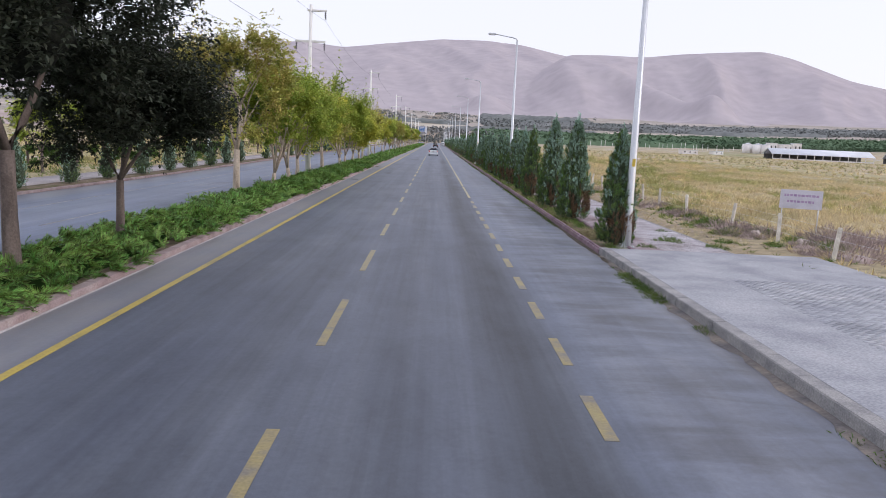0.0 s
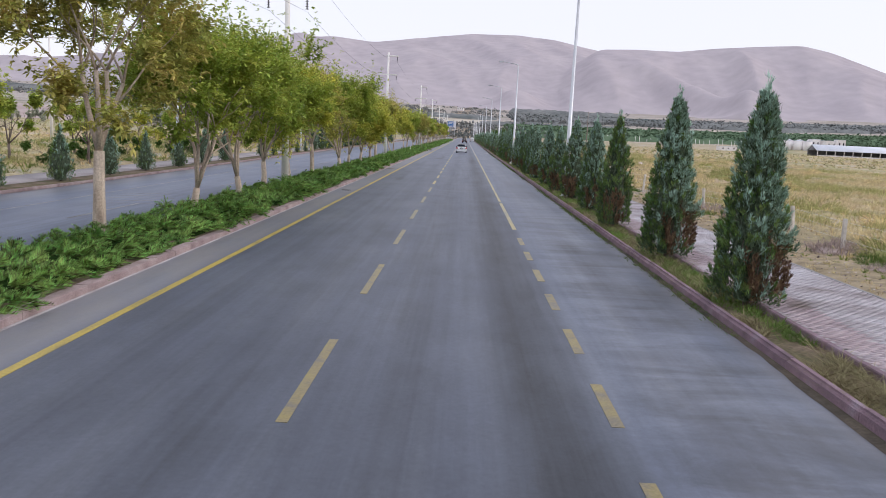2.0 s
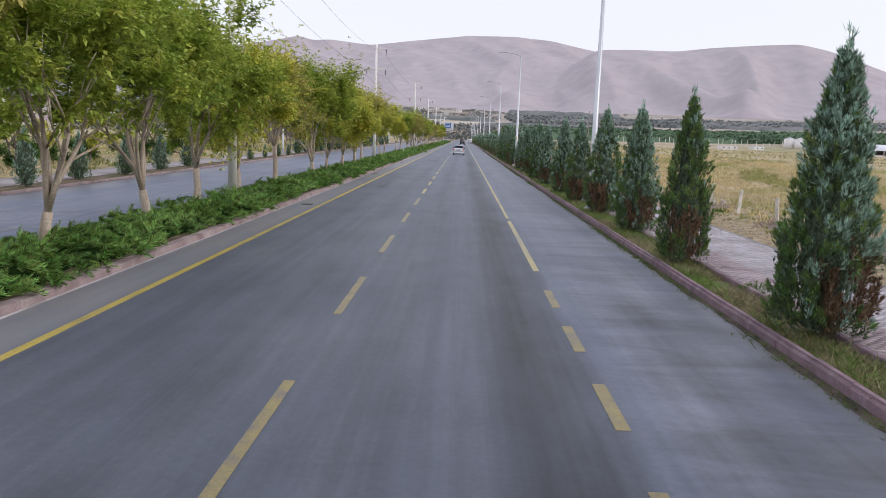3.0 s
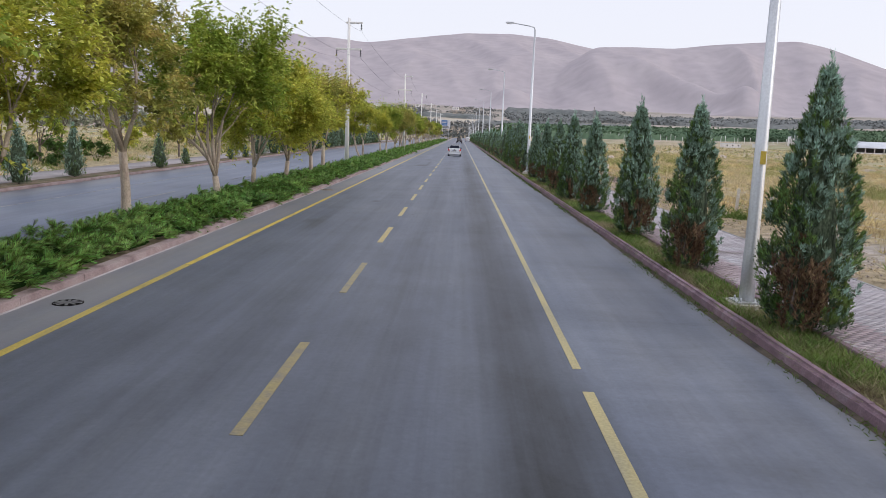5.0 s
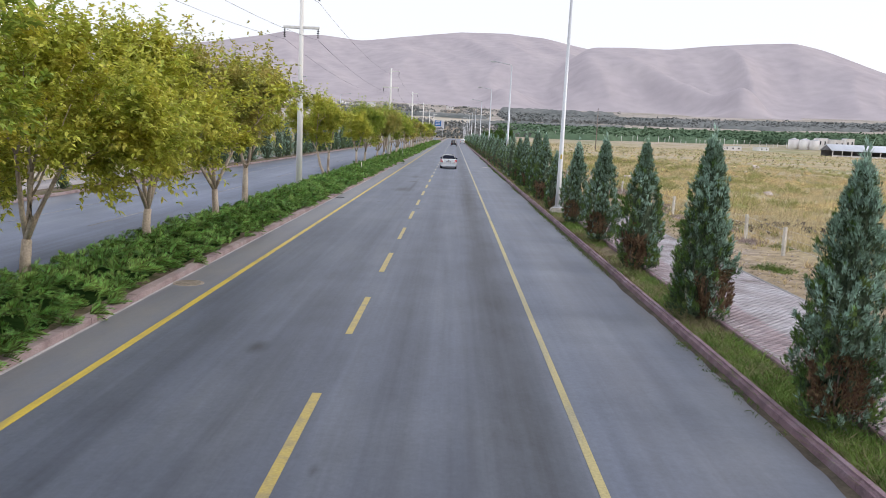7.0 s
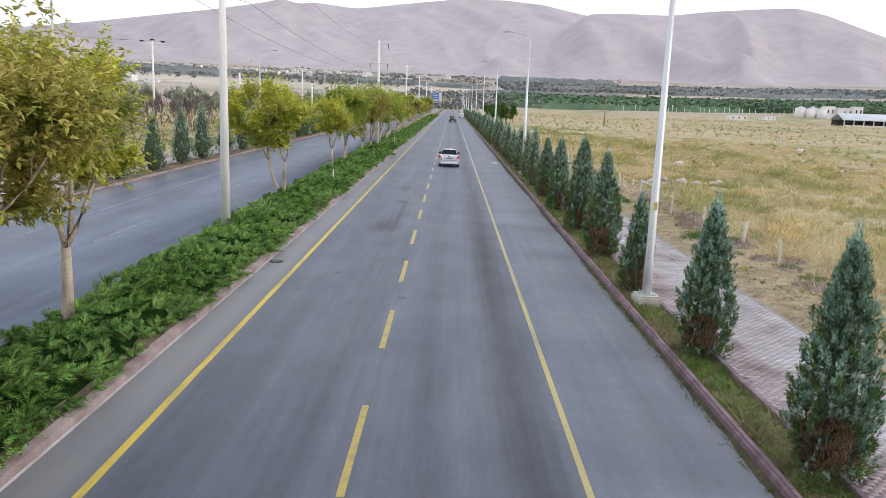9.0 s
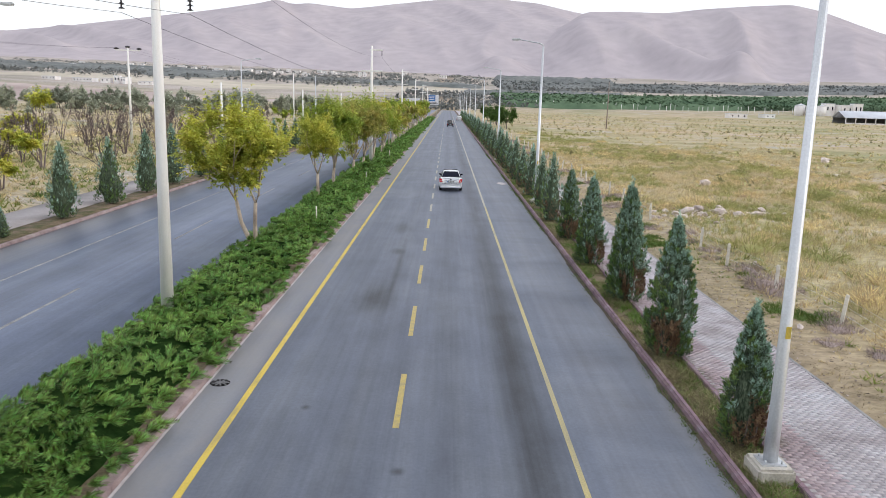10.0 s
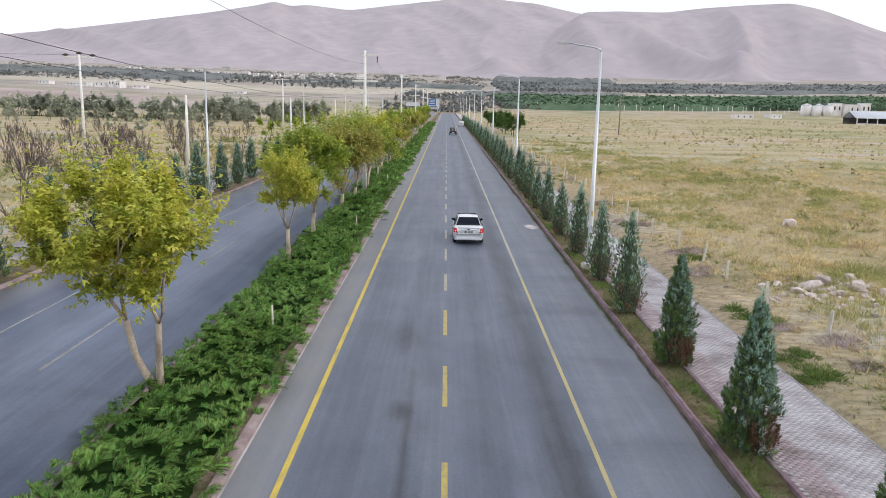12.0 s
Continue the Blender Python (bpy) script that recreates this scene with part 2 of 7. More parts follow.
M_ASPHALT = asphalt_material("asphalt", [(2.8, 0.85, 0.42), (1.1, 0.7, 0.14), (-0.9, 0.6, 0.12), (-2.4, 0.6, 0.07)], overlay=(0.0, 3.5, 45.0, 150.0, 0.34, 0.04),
                             stains=[(-1.39, 74.1, 0.24, 0.6, 0.55), (0.4, 69.5, 0.1, 0.3, 0.3), (-1.4, 111.5, 0.9, 3.4, 0.6), (2.75, 107.0, 0.7, 16.0, 0.18), (-0.95, 118.0, 0.22, 7.0, 0.3), (-2.3, 66.0, 0.3, 3.0, 0.25), (-1.2, 120.0, 0.5, 1.2, 0.45), (-1.35, 126.5, 0.8, 2.6, 0.4), (-2.6, 66.5, 0.4, 0.8, 0.25), (0.17, 99.06, 0.22, 0.26, 0.6), (-2.04, 101.9, 0.16, 0.2, 0.5), (4.6, 24.0, 0.8, 2.0, 0.14), (4.9, 33.5, 0.5, 1.6, 0.16), (5.0, 14.0, 1.9, 16.0, 0.22), (5.2, 33.0, 1.5, 8.0, 0.22), (4.8, 37.5, 0.5, 1.4, 0.2), (5.4, 29.0, 0.4, 0.9, 0.25), (5.1, 63.0, 1.5, 13.0, 0.13)], dust=[(-3.3, -3.9, 0.6), (3.6, 4.6, 0.16), (5.8, 6.3, 0.35)], smear=(3.5, 62.0, 0.3))
M_ASPHALT_FAR = asphalt_material("asphalt_opposite", [(-10.6, 1.2, 0.12), (-14.2, 1.0, 0.1)], overlay=(-12.3, 3.3, 0.0, 400.0, 0.05, 0.0), dust=[(-16.5, -18.5, 0.6), (-9.3, -8.6, 0.3)], shade=1.06, rough=0.47, tint=(0.9, 0.97, 1.1))
M_YELLOW = surf("yellow_road_paint", [(0.3, (0.42, 0.33, 0.10)), (0.5, (0.62, 0.46, 0.07)), (0.7, (0.66, 0.50, 0.08))], scale=2.5, stretch=(2, 0.4, 1), rough=0.48, bump=0.1, fine=0.15)
M_YELLOW_WORN = surf("worn_edge_yellow", [(0.3, (0.30, 0.245, 0.09)), (0.5, (0.45, 0.345, 0.075)), (0.7, (0.50, 0.39, 0.08))], scale=2.5, stretch=(2, 0.4, 1), rough=0.46, bump=0.1, fine=0.2)
M_EDGE_PALE = surf("pale_yellow_paint", [(0.3, (0.300, 0.282, 0.200)), (0.5, (0.430, 0.368, 0.180)), (0.72, (0.500, 0.424, 0.180))], scale=1.2, stretch=(2, 0.3, 1), rough=0.46, fine=0.2)
M_DASH = surf("worn_yellow_paint", [(0.3, (0.165, 0.154, 0.133)), (0.5, (0.265, 0.220, 0.107)), (0.75, (0.322, 0.264, 0.093))], scale=3.0, rough=0.42, fine=0.2)
M_DASH_FRESH = surf("yellow_dash_paint", [(0.3, (0.277, 0.238, 0.130)), (0.5, (0.440, 0.340, 0.094)), (0.75, (0.489, 0.380, 0.079))], scale=3.0, rough=0.4, fine=0.2)
# Far line paint: whitened in colour for its sheen at low angles.
M_EDGE_FAR = surf("far_sheen_edge_paint", [(0.3, (0.270, 0.261, 0.225)), (0.55, (0.410, 0.380, 0.277)), (0.75, (0.469, 0.424, 0.287))], scale=1.4, stretch=(2, 0.3, 1), rough=0.4, fine=0.2)
M_DASH_FAR = surf("far_sheen_dash_paint", [(0.3, (0.229, 0.227, 0.207)), (0.55, (0.352, 0.328, 0.252)), (0.75, (0.422, 0.370, 0.222))], scale=2.0, rough=0.4, fine=0.2)
M_PATH_FAR = surf("far_path_paving", [(0.3, (0.29, 0.27, 0.27)), (0.6, (0.39, 0.36, 0.36))], scale=0.4, rough=0.9, bump=0.3, bscale=20, fine=0.2)
M_PALE_LINE = surf("worn_white_paint", [(0.3, (0.22, 0.225, 0.235)), (0.6, (0.33, 0.33, 0.33))], scale=2.0, rough=0.75)
M_KERB = surf("rose_kerb_paint", [(0.3, (0.176, 0.124, 0.146)), (0.5, (0.246, 0.165, 0.195)), (0.72, (0.294, 0.236, 0.271))], scale=3.0, rough=0.85, bump=0.3, bscale=40, vary=0.12)
M_KERB_PALE = surf("faded_rose_kerb", [(0.3, (0.238, 0.174, 0.170)), (0.5, (0.352, 0.270, 0.261)), (0.72, (0.440, 0.365, 0.349))], scale=1.7, rough=0.9, bump=0.3, bscale=40, vary=0.1)
M_KERB_WHITE = surf("whitewashed_cement", [(0.3, (0.36, 0.32, 0.32)), (0.5, (0.52, 0.48, 0.48)), (0.7, (0.62, 0.59, 0.59))], scale=1.3, stretch=(2, 0.6, 1), rough=0.9, bump=0.1, fine=0.2)
M_KERB_GREY = surf("grey_kerb_concrete", [(0.3, (0.208, 0.208, 0.216)), (0.6, (0.336, 0.328, 0.320))], scale=2.5, rough=0.9, bump=0.3, bscale=40, vary=0.1)
M_CONCRETE = surf("pad_concrete", [(0.3, (0.267, 0.273, 0.301)), (0.55, (0.362, 0.370, 0.393)), (0.75, (0.433, 0.434, 0.452))], scale=0.9, rough=0.9, bump=0.3, bscale=25)
PATH_TONES = [(0.28, (0.21, 0.18, 0.16)), (0.38, (0.36, 0.325, 0.335)), (0.52, (0.46, 0.43, 0.45)), (0.7, (0.53, 0.52, 0.55))]
M_PAVER = surf("concrete_paver", PATH_TONES, scale=0.8, rough=0.9, bump=0.3, bscale=60, vary=0.13)
M_PAVER_JOINED = surf("concrete_paver_field", PATH_TONES, scale=0.8, rough=0.9, bump=0.3, bscale=60, vary=0.13, island=True)
ROSY_TONES = [(0.28, (0.19, 0.155, 0.14)), (0.38, (0.32, 0.255, 0.265)), (0.52, (0.41, 0.335, 0.35)), (0.7, (0.49, 0.435, 0.46))]
M_PAVER_ROSY = surf("rosy_paver", ROSY_TONES, scale=0.8, rough=0.9, bump=0.3, bscale=60, vary=0.16)
M_PAVER_ROSY_JOINED = surf("rosy_paver_field", ROSY_TONES, scale=0.8, rough=0.9, bump=0.3, bscale=60, vary=0.16, island=True)
M_PATH_SAND = surf("joint_sand", [(0.34, (0.08, 0.07, 0.065)), (0.44, (0.36, 0.33, 0.33)), (0.65, (0.47, 0.44, 0.45))], scale=4.0, rough=1.0, bump=0.3)
APRON_TONES = [(0.3, (0.27, 0.28, 0.31)), (0.5, (0.39, 0.40, 0.425)), (0.7, (0.50, 0.495, 0.51))]
M_APRON = surf("apron_paver", APRON_TONES, scale=0.5, rough=0.9, bump=0.3, bscale=50, vary=0.15)
M_APRON_JOINED = surf("apron_paver_field", APRON_TONES, scale=0.5, rough=0.9, bump=0.3, bscale=50, vary=0.15, island=True)
M_VERGE = surf("dry_verge_soil", [(0.3, (0.072, 0.080, 0.030)), (0.45, (0.128, 0.108, 0.060)), (0.62, (0.200, 0.148, 0.106))], scale=1.4, rough=1.0, bump=0.8, bscale=14, fine=0.4)
M_GRASS_DRY = surf("dry_grass", [(0.3, (0.539, 0.442, 0.233)), (0.5, (0.688, 0.544, 0.301)), (0.7, (0.516, 0.454, 0.215))], scale=0.12, rough=0.9, bump=0, vary=0.4, island=True, through_light=0.25)
M_STRAW_DULL = surf("dull_verge_straw", [(0.3, (0.20, 0.16, 0.09)), (0.6, (0.31, 0.25, 0.15))], scale=0.8, rough=0.9, bump=0, vary=0.4, island=True, through_light=0.2)
M_GRASS_GREEN = surf("green_weed", [(0.3, (0.108, 0.172, 0.043)), (0.6, (0.246, 0.286, 0.072))], scale=0.5, rough=0.85, bump=0, vary=0.35, island=True, through_light=0.25)
M_SHRUB_GREY = surf("grey_scrub", [(0.3, (0.260, 0.209, 0.191)), (0.6, (0.440, 0.356, 0.331))], scale=0.7, rough=0.95, bump=0, vary=0.35, island=True, through_light=0.15)
M_JUNIPER = surf("juniper_frond", [(0.3, (0.086, 0.165, 0.034)), (0.5, (0.169, 0.279, 0.058)), (0.7, (0.277, 0.396, 0.092))], scale=1.4, rough=0.65, bump=0, vary=0.88, island=True, through_light=0.12)
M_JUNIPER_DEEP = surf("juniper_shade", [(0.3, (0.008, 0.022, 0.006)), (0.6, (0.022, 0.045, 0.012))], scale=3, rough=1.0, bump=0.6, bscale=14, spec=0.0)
M_CYPRESS = surf("blue_cypress_spray", [(0.3, (0.198, 0.300, 0.211)), (0.55, (0.331, 0.475, 0.372)), (0.75, (0.505, 0.686, 0.583))], scale=1.3, rough=0.75, bump=0, vary=0.5, island=True, through_light=0.12)
M_CYPRESS_GREEN = surf("green_cypress_spray", [(0.3, (0.080, 0.154, 0.040)), (0.55, (0.170, 0.260, 0.072)), (0.75, (0.260, 0.342, 0.108))], scale=1.3, rough=0.75, bump=0, vary=0.5, island=True, through_light=0.15)
M_CYPRESS_DEAD = surf("withered_spray", [(0.3, (0.127, 0.076, 0.045)), (0.6, (0.243, 0.155, 0.096))], scale=2, rough=0.9, bump=0, vary=0.55, island=True, through_light=0.1)
M_CYPRESS_INNER = surf("inner_cypress_spray", [(0.3, (0.055, 0.092, 0.046)), (0.6, (0.116, 0.167, 0.092))], scale=1.5, rough=0.85, bump=0, vary=0.4, island=True, through_light=0.1)
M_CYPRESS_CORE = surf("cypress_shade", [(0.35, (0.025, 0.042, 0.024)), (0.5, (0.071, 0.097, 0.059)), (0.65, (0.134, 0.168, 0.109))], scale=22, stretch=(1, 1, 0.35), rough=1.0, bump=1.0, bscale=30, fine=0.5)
M_BARK = surf("pale_bark", [(0.3, (0.301, 0.240, 0.192)), (0.5, (0.498, 0.413, 0.332)), (0.7, (0.616, 0.533, 0.435))], scale=4, stretch=(1, 1, 0.3), rough=0.95, bump=0.6, bscale=22)
M_BARK_DARK = surf("dark_bark", [(0.3, (0.10, 0.08, 0.07)), (0.6, (0.20, 0.16, 0.14))], scale=4, stretch=(1, 1, 0.3), rough=0.95, bump=0.6, bscale=22)
M_TWIG = surf("bare_twig_bark", [(0.3, (0.119, 0.091, 0.091)), (0.6, (0.189, 0.150, 0.147))], scale=3, rough=0.95, bump=0, vary=0.15)
M_LEAF_OLIVE = surf("turning_leaf", [(0.3, (0.266, 0.314, 0.072)), (0.5, (0.484, 0.460, 0.121)), (0.72, (0.677, 0.532, 0.181))], scale=1.3, rough=0.6, bump=0, vary=0.22, island=True, through_light=0.32)
M_LEAF_GREEN = surf("green_leaf", [(0.3, (0.198, 0.297, 0.044)), (0.5, (0.374, 0.462, 0.077)), (0.7, (0.594, 0.616, 0.121))], scale=1.3, rough=0.6, bump=0, vary=0.22, island=True, through_light=0.32)
M_LEAF_GOLD = surf("gold_leaf", [(0.3, (0.33, 0.40, 0.07)), (0.5, (0.58, 0.59, 0.10)), (0.72, (0.78, 0.70, 0.15))], scale=1.3, rough=0.6, bump=0, vary=0.22, island=True, through_light=0.32)
# Elm leaves: dark green, deepened in colour for the crown's shade.
M_LEAF_DARK = surf("dark_shaded_elm_leaf", [(0.3, (0.030, 0.039, 0.026)), (0.6, (0.062, 0.073, 0.049))], scale=0.8, rough=0.8, bump=0, vary=0.4, island=True, through_light=0.15)
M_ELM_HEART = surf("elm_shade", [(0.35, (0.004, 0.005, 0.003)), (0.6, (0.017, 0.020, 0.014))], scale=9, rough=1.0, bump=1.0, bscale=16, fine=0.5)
M_PINE = surf("umbrella_pine_leaf", [(0.3, (0.048, 0.105, 0.025)), (0.6, (0.131, 0.227, 0.051))], scale=0.6, rough=0.8, bump=0, vary=0.35, island=True, through_light=0.2)
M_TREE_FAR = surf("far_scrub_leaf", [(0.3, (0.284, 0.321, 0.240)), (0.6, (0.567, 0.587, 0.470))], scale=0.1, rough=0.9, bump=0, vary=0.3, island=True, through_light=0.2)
M_POLE = surf("pole_concrete", [(0.3, (0.78, 0.765, 0.73)), (0.6, (0.90, 0.89, 0.865))], scale=1.2, stretch=(3, 3, 0.3), rough=0.85, bump=0.1, bscale=30, fine=0.06)
M_STEEL = surf("galvanised_steel", [(0.3, (0.52, 0.54, 0.57)), (0.6, (0.68, 0.70, 0.72))], scale=2.5, stretch=(3, 3, 0.2), rough=0.42, metal=0.6, bump=0.05, fine=0.1)
M_DARK = surf("black_porcelain", [(0.3, (0.025, 0.025, 0.03)), (0.6, (0.06, 0.055, 0.06))], scale=6, rough=0.35, bump=0)
M_WIRE = surf("cable_black", [(0.3, (0.04, 0.04, 0.045)), (0.6, (0.08, 0.08, 0.085))], scale=3, rough=0.6, bump=0)
M_POST = surf("fence_post_concrete", [(0.3, (0.517, 0.483, 0.425)), (0.6, (0.736, 0.701, 0.632))], scale=3, rough=0.9, bump=0.3, vary=0.12)
M_ROCK = surf("pale_rock", [(0.3, (0.366, 0.304, 0.278)), (0.5, (0.590, 0.505, 0.467)), (0.7, (0.785, 0.707, 0.669))], scale=1.6, rough=0.95, bump=0.8, bscale=9, vary=0.15)


# ---- mesh helpers ----
def mesh_of(name, verts, quads=(), tris=(), smooth=False):
    """A mesh from arrays of places, quads and triangles."""
    verts = np.asarray(verts, dtype=np.float32).reshape(-1, 3)
    quads = np.asarray(quads, dtype=np.int32).reshape(-1, 4)
    tris = np.asarray(tris, dtype=np.int32).reshape(-1, 3)
    me = bpy.data.meshes.new(name)
    me.vertices.add(len(verts))
    me.vertices.foreach_set("co", verts.ravel())
    me.loops.add(quads.size + tris.size)
    me.loops.foreach_set("vertex_index", np.concatenate([quads.ravel(), tris.ravel()]))
    me.polygons.add(len(quads) + len(tris))
    starts = np.concatenate([np.arange(len(quads)) * 4, quads.size + np.arange(len(tris)) * 3]).astype(np.int32)
    me.polygons.foreach_set("loop_start", starts)
    me.update(calc_edges=True)
    me.validate()
    if smooth:
        me.polygons.foreach_set("use_smooth", np.ones(len(me.polygons), dtype=bool))
    return me


def bm_mesh(name, bm, smooth=False):
    me = bpy.data.meshes.new(name)
    bm.normal_update()
    bm.to_mesh(me)
    bm.free()
    if smooth:
        for p in me.polygons:
            p.use_smooth = True
    return me


def part(name, data, material, parent=None, label=""):
    """One mesh object, under a thing or a part if a parent is given."""
    if isinstance(data, bmesh.types.BMesh):
        data = bm_mesh(name, data)
    if not data.materials:
        data.materials.append(material)
    ob = new(name, data)
    if parent is not None:
        ob.parent = parent
    return tagged(ob, label)


def thing(name, label, category, group="", kind="", at=None):
    ob = new(name)
    if at is not None:
        ob.matrix_basis = at
    return tagged(ob, label, category, group, kind)


def box(bm, x0, x1, y0, y1, z0, z1, bevel=0.0):
    made = bmesh.ops.create_cube(bm, size=1.0, matrix=Matrix.LocRotScale(((x0 + x1) / 2, (y0 + y1) / 2, (z0 + z1) / 2), None, (x1 - x0, y1 - y0, z1 - z0)))
    if bevel:
        edges = list({e for v in made["verts"] for e in v.link_edges})
        bmesh.ops.bevel(bm, geom=edges, offset=bevel, segments=2, affect="EDGES")
    return made["verts"]


def boxed(*sizes, bevel=0.0):
    bm = bmesh.new()
    box(bm, *sizes, bevel=bevel)
    return bm


def tube_arrays(points, radii, sides=6):
    """A tapered tube along points, as arrays."""
    pts = [Vector(p) for p in points]
    verts, quads = [], []
    for i, p in enumerate(pts):
        d = (pts[min(i + 1, len(pts) - 1)] - pts[max(i - 1, 0)]).normalized()
        a = d.orthogonal().normalized() if abs(d.z) < 0.9 else Vector((1, 0, 0)).cross(d).normalized()
        b = d.cross(a)
        for k in range(sides):
            t = 2 * math.pi * k / sides
            verts.append(p + (a * math.cos(t) + b * math.sin(t)) * radii[i])
    for i in range(len(pts) - 1):
        for k in range(sides):
            k2 = (k + 1) % sides
            quads.append((i * sides + k, i * sides + k2, (i + 1) * sides + k2, (i + 1) * sides + k))
    return verts, quads


def tubes_mesh(name, runs, sides=6, smooth=True):
    """Several tapered tubes (points, radii) in one mesh, their ends closed."""
    verts, quads, tris = [], [], []
    for points, radii in runs:
        v, q = tube_arrays(points, radii, sides)
        o = len(verts)
        verts += v
        quads += [tuple(o + i for i in f) for f in q]
        last = o + len(v) - sides
        for k in range(1, sides - 1):
            tris.append((last, last + k, last + k + 1))
            tris.append((o, o + k + 1, o + k))
    return mesh_of(name, [tuple(v) for v in verts], quads, tris, smooth)


def unit(a):
    return a / np.maximum(np.linalg.norm(a, axis=1, keepdims=True), 1e-6)


def fronds(base, way, length, width, droop=0.25, barbs=True, rng=None):
    """Arrays of feathery sprays: a bent tapered blade with side tips, each one island."""
    n = len(base)
    way = unit(way)
    side = unit(np.cross(way, unit(rng.normal(size=(n, 3)))))
    length = np.asarray(length).reshape(-1, 1) * np.ones((n, 1))
    width = np.asarray(width).reshape(-1, 1) * np.ones((n, 1))
    down = np.array([[0, 0, -1.0]])
    m1 = base + way * length * 0.4
    m2 = base + way * length * 0.72 + down * length * droop * 0.3
    tip = base + way * length + down * length * droop
    cols = [base - side * width * 0.25, base + side * width * 0.25, m1 - side * width * 0.5, m1 + side * width * 0.5,
            m2 - side * width * 0.33, m2 + side * width * 0.33, tip]
    if barbs:
        out = way * length * 0.35
        cols += [m1 - side * width * 1.35 + out * 0.7, m1 + side * width * 1.35 + out * 0.7]
    k = len(cols)
    verts = np.stack(cols, axis=1).reshape(-1, 3)
    o = (np.arange(n) * k)[:, None]
    quads = np.concatenate([o + np.array([[0, 1, 3, 2]]), o + np.array([[2, 3, 5, 4]])])
    tl = [[4, 5, 6]]
    if barbs:
        tl += [[2, 7, 4], [3, 5, 8]]
    tris = np.concatenate([o + np.array([t]) for t in tl])
    return verts, quads, tris


def feathers(base, way, length, droop, rng, pairs=7):
    """Arrays of feathery plumes: a thin arching rib with short slim barbs swept forward on both sides, each one island."""
    n = len(base)
    way = unit(way)
    side = unit(np.cross(way, unit(rng.normal(size=(n, 3)) * 0.45 + np.array([[0, 0, 1.0]]))))
    L = np.asarray(length).reshape(-1, 1)
    down = np.array([[0, 0, -1.0]])
    up = np.cross(side, way)

    def rib(u):
        return base + way * L * u + down * L * droop * u * u

    cols = [base - side * L * 0.03, base + side * L * 0.03, rib(1.0)]
    tl = [[0, 1, 2]]
    for u in np.linspace(0.08, 0.76, pairs):
        w = L * (0.2 - 0.15 * u)
        for s in (-1, 1):
            k = len(cols)
            cols += [rib(u), rib(u + 0.1), rib(u + 0.1) + side * w * s + way * w * 1.4 + up * w * 0.25]
            tl.append([k, k + 1, k + 2] if s < 0 else [k, k + 2, k + 1])
    k = len(cols)
    o = (np.arange(n) * k)[:, None]
    return np.stack(cols, axis=1).reshape(-1, 3), np.concatenate([o + np.array([t]) for t in tl])


def leaflets(node, way, size, rng, slim=0.24):
    """Arrays of hanging pointed leaflets, mostly face up, that spring from their nodes."""
    n = len(node)
    way = unit(way)
    side = unit(np.cross(way, unit(rng.normal(size=(n, 3)) * 0.32 + np.array([[0, 0, 1.0]]))))
    s = np.asarray(size).reshape(-1, 1) * np.ones((n, 1))
    mid = node + way * s * 0.5
    tip = node + way * s + np.array([[0, 0, -1.0]]) * s * 0.22
    cols = [node, mid + side * s * slim, tip, mid - side * s * slim]
    return np.stack(cols, axis=1).reshape(-1, 3), (np.arange(n) * 4)[:, None] + np.array([[0, 1, 2, 3]])


def leaves(centre, size, rng, flat=0.3):
    """Arrays of small folded leaves."""
    n = len(centre)
    way = rng.normal(size=(n, 3))
    way[:, 2] = way[:, 2] * 0.6 - 0.25
    way = unit(way)
    side = unit(np.cross(way, unit(rng.normal(size=(n, 3)) + np.array([[0, 0, 1.2]]))))
    up = np.cross(side, way)
    s = np.asarray(size).reshape(-1, 1) * np.ones((n, 1))
    cols = [centre - way * s * 0.5, centre + side * s * 0.32 + up * s * flat * 0.4, centre + way * s * 0.6, centre - side * s * 0.32 + up * s * flat * 0.4]
    verts = np.stack(cols, axis=1).reshape(-1, 3)
    quads = (np.arange(n) * 4)[:, None] + np.array([[0, 1, 2, 3]])
    return verts, quads


# ---- ground sheet ----
def far_rise(r):
    return np.maximum(r - 800.0, 0.0) * 0.055


def drop(y):
    """How much lower the far carriageway and the land beyond it lie, along the road."""
    return np.interp(y, [-100, 60, 140, 220, 300], [-0.66, -0.66, -0.30, -0.15, 0.0])


def lattice(x, y, seed):
    """Smooth value noise between 0 and 1 on a unit grid."""
    ix, iy = np.floor(x), np.floor(y)
    fx, fy = x - ix, y - iy
    fx, fy = fx * fx * (3 - 2 * fx), fy * fy * (3 - 2 * fy)

    def corner(a, b):
        h = np.sin(a * 127.1 + b * 311.7 + seed * 74.7) * 43758.5453
        return h - np.floor(h)
    low = corner(ix, iy) * (1 - fx) + corner(ix + 1, iy) * fx
    high = corner(ix, iy + 1) * (1 - fx) + corner(ix + 1, iy + 1) * fx
    return low * (1 - fy) + high * fy


def tussock(x, y):
    """Height of the grassy hummocks of the open field."""
    hump = np.clip(lattice(x / 1.5, y / 1.7, 1) - 0.45, 0, 1) * 0.85 * lattice(x / 5.0, y / 5.0, 2) + 0.14 * lattice(x / 3.7, y / 4.3, 3)
    inside = np.clip((x - 13.6) / 1.5, 0, 1) * np.clip((66 - x) / 8, 0, 1) * np.clip((y - 22) / 4, 0, 1) * np.clip((232 - y) / 20, 0, 1)
    beyond = np.clip((-25.5 - x) / 2.0, 0, 1) * np.clip((x + 62) / 8, 0, 1) * np.clip((y - 22) / 4, 0, 1) * np.clip((232 - y) / 20, 0, 1)
    return hump * (inside + beyond)


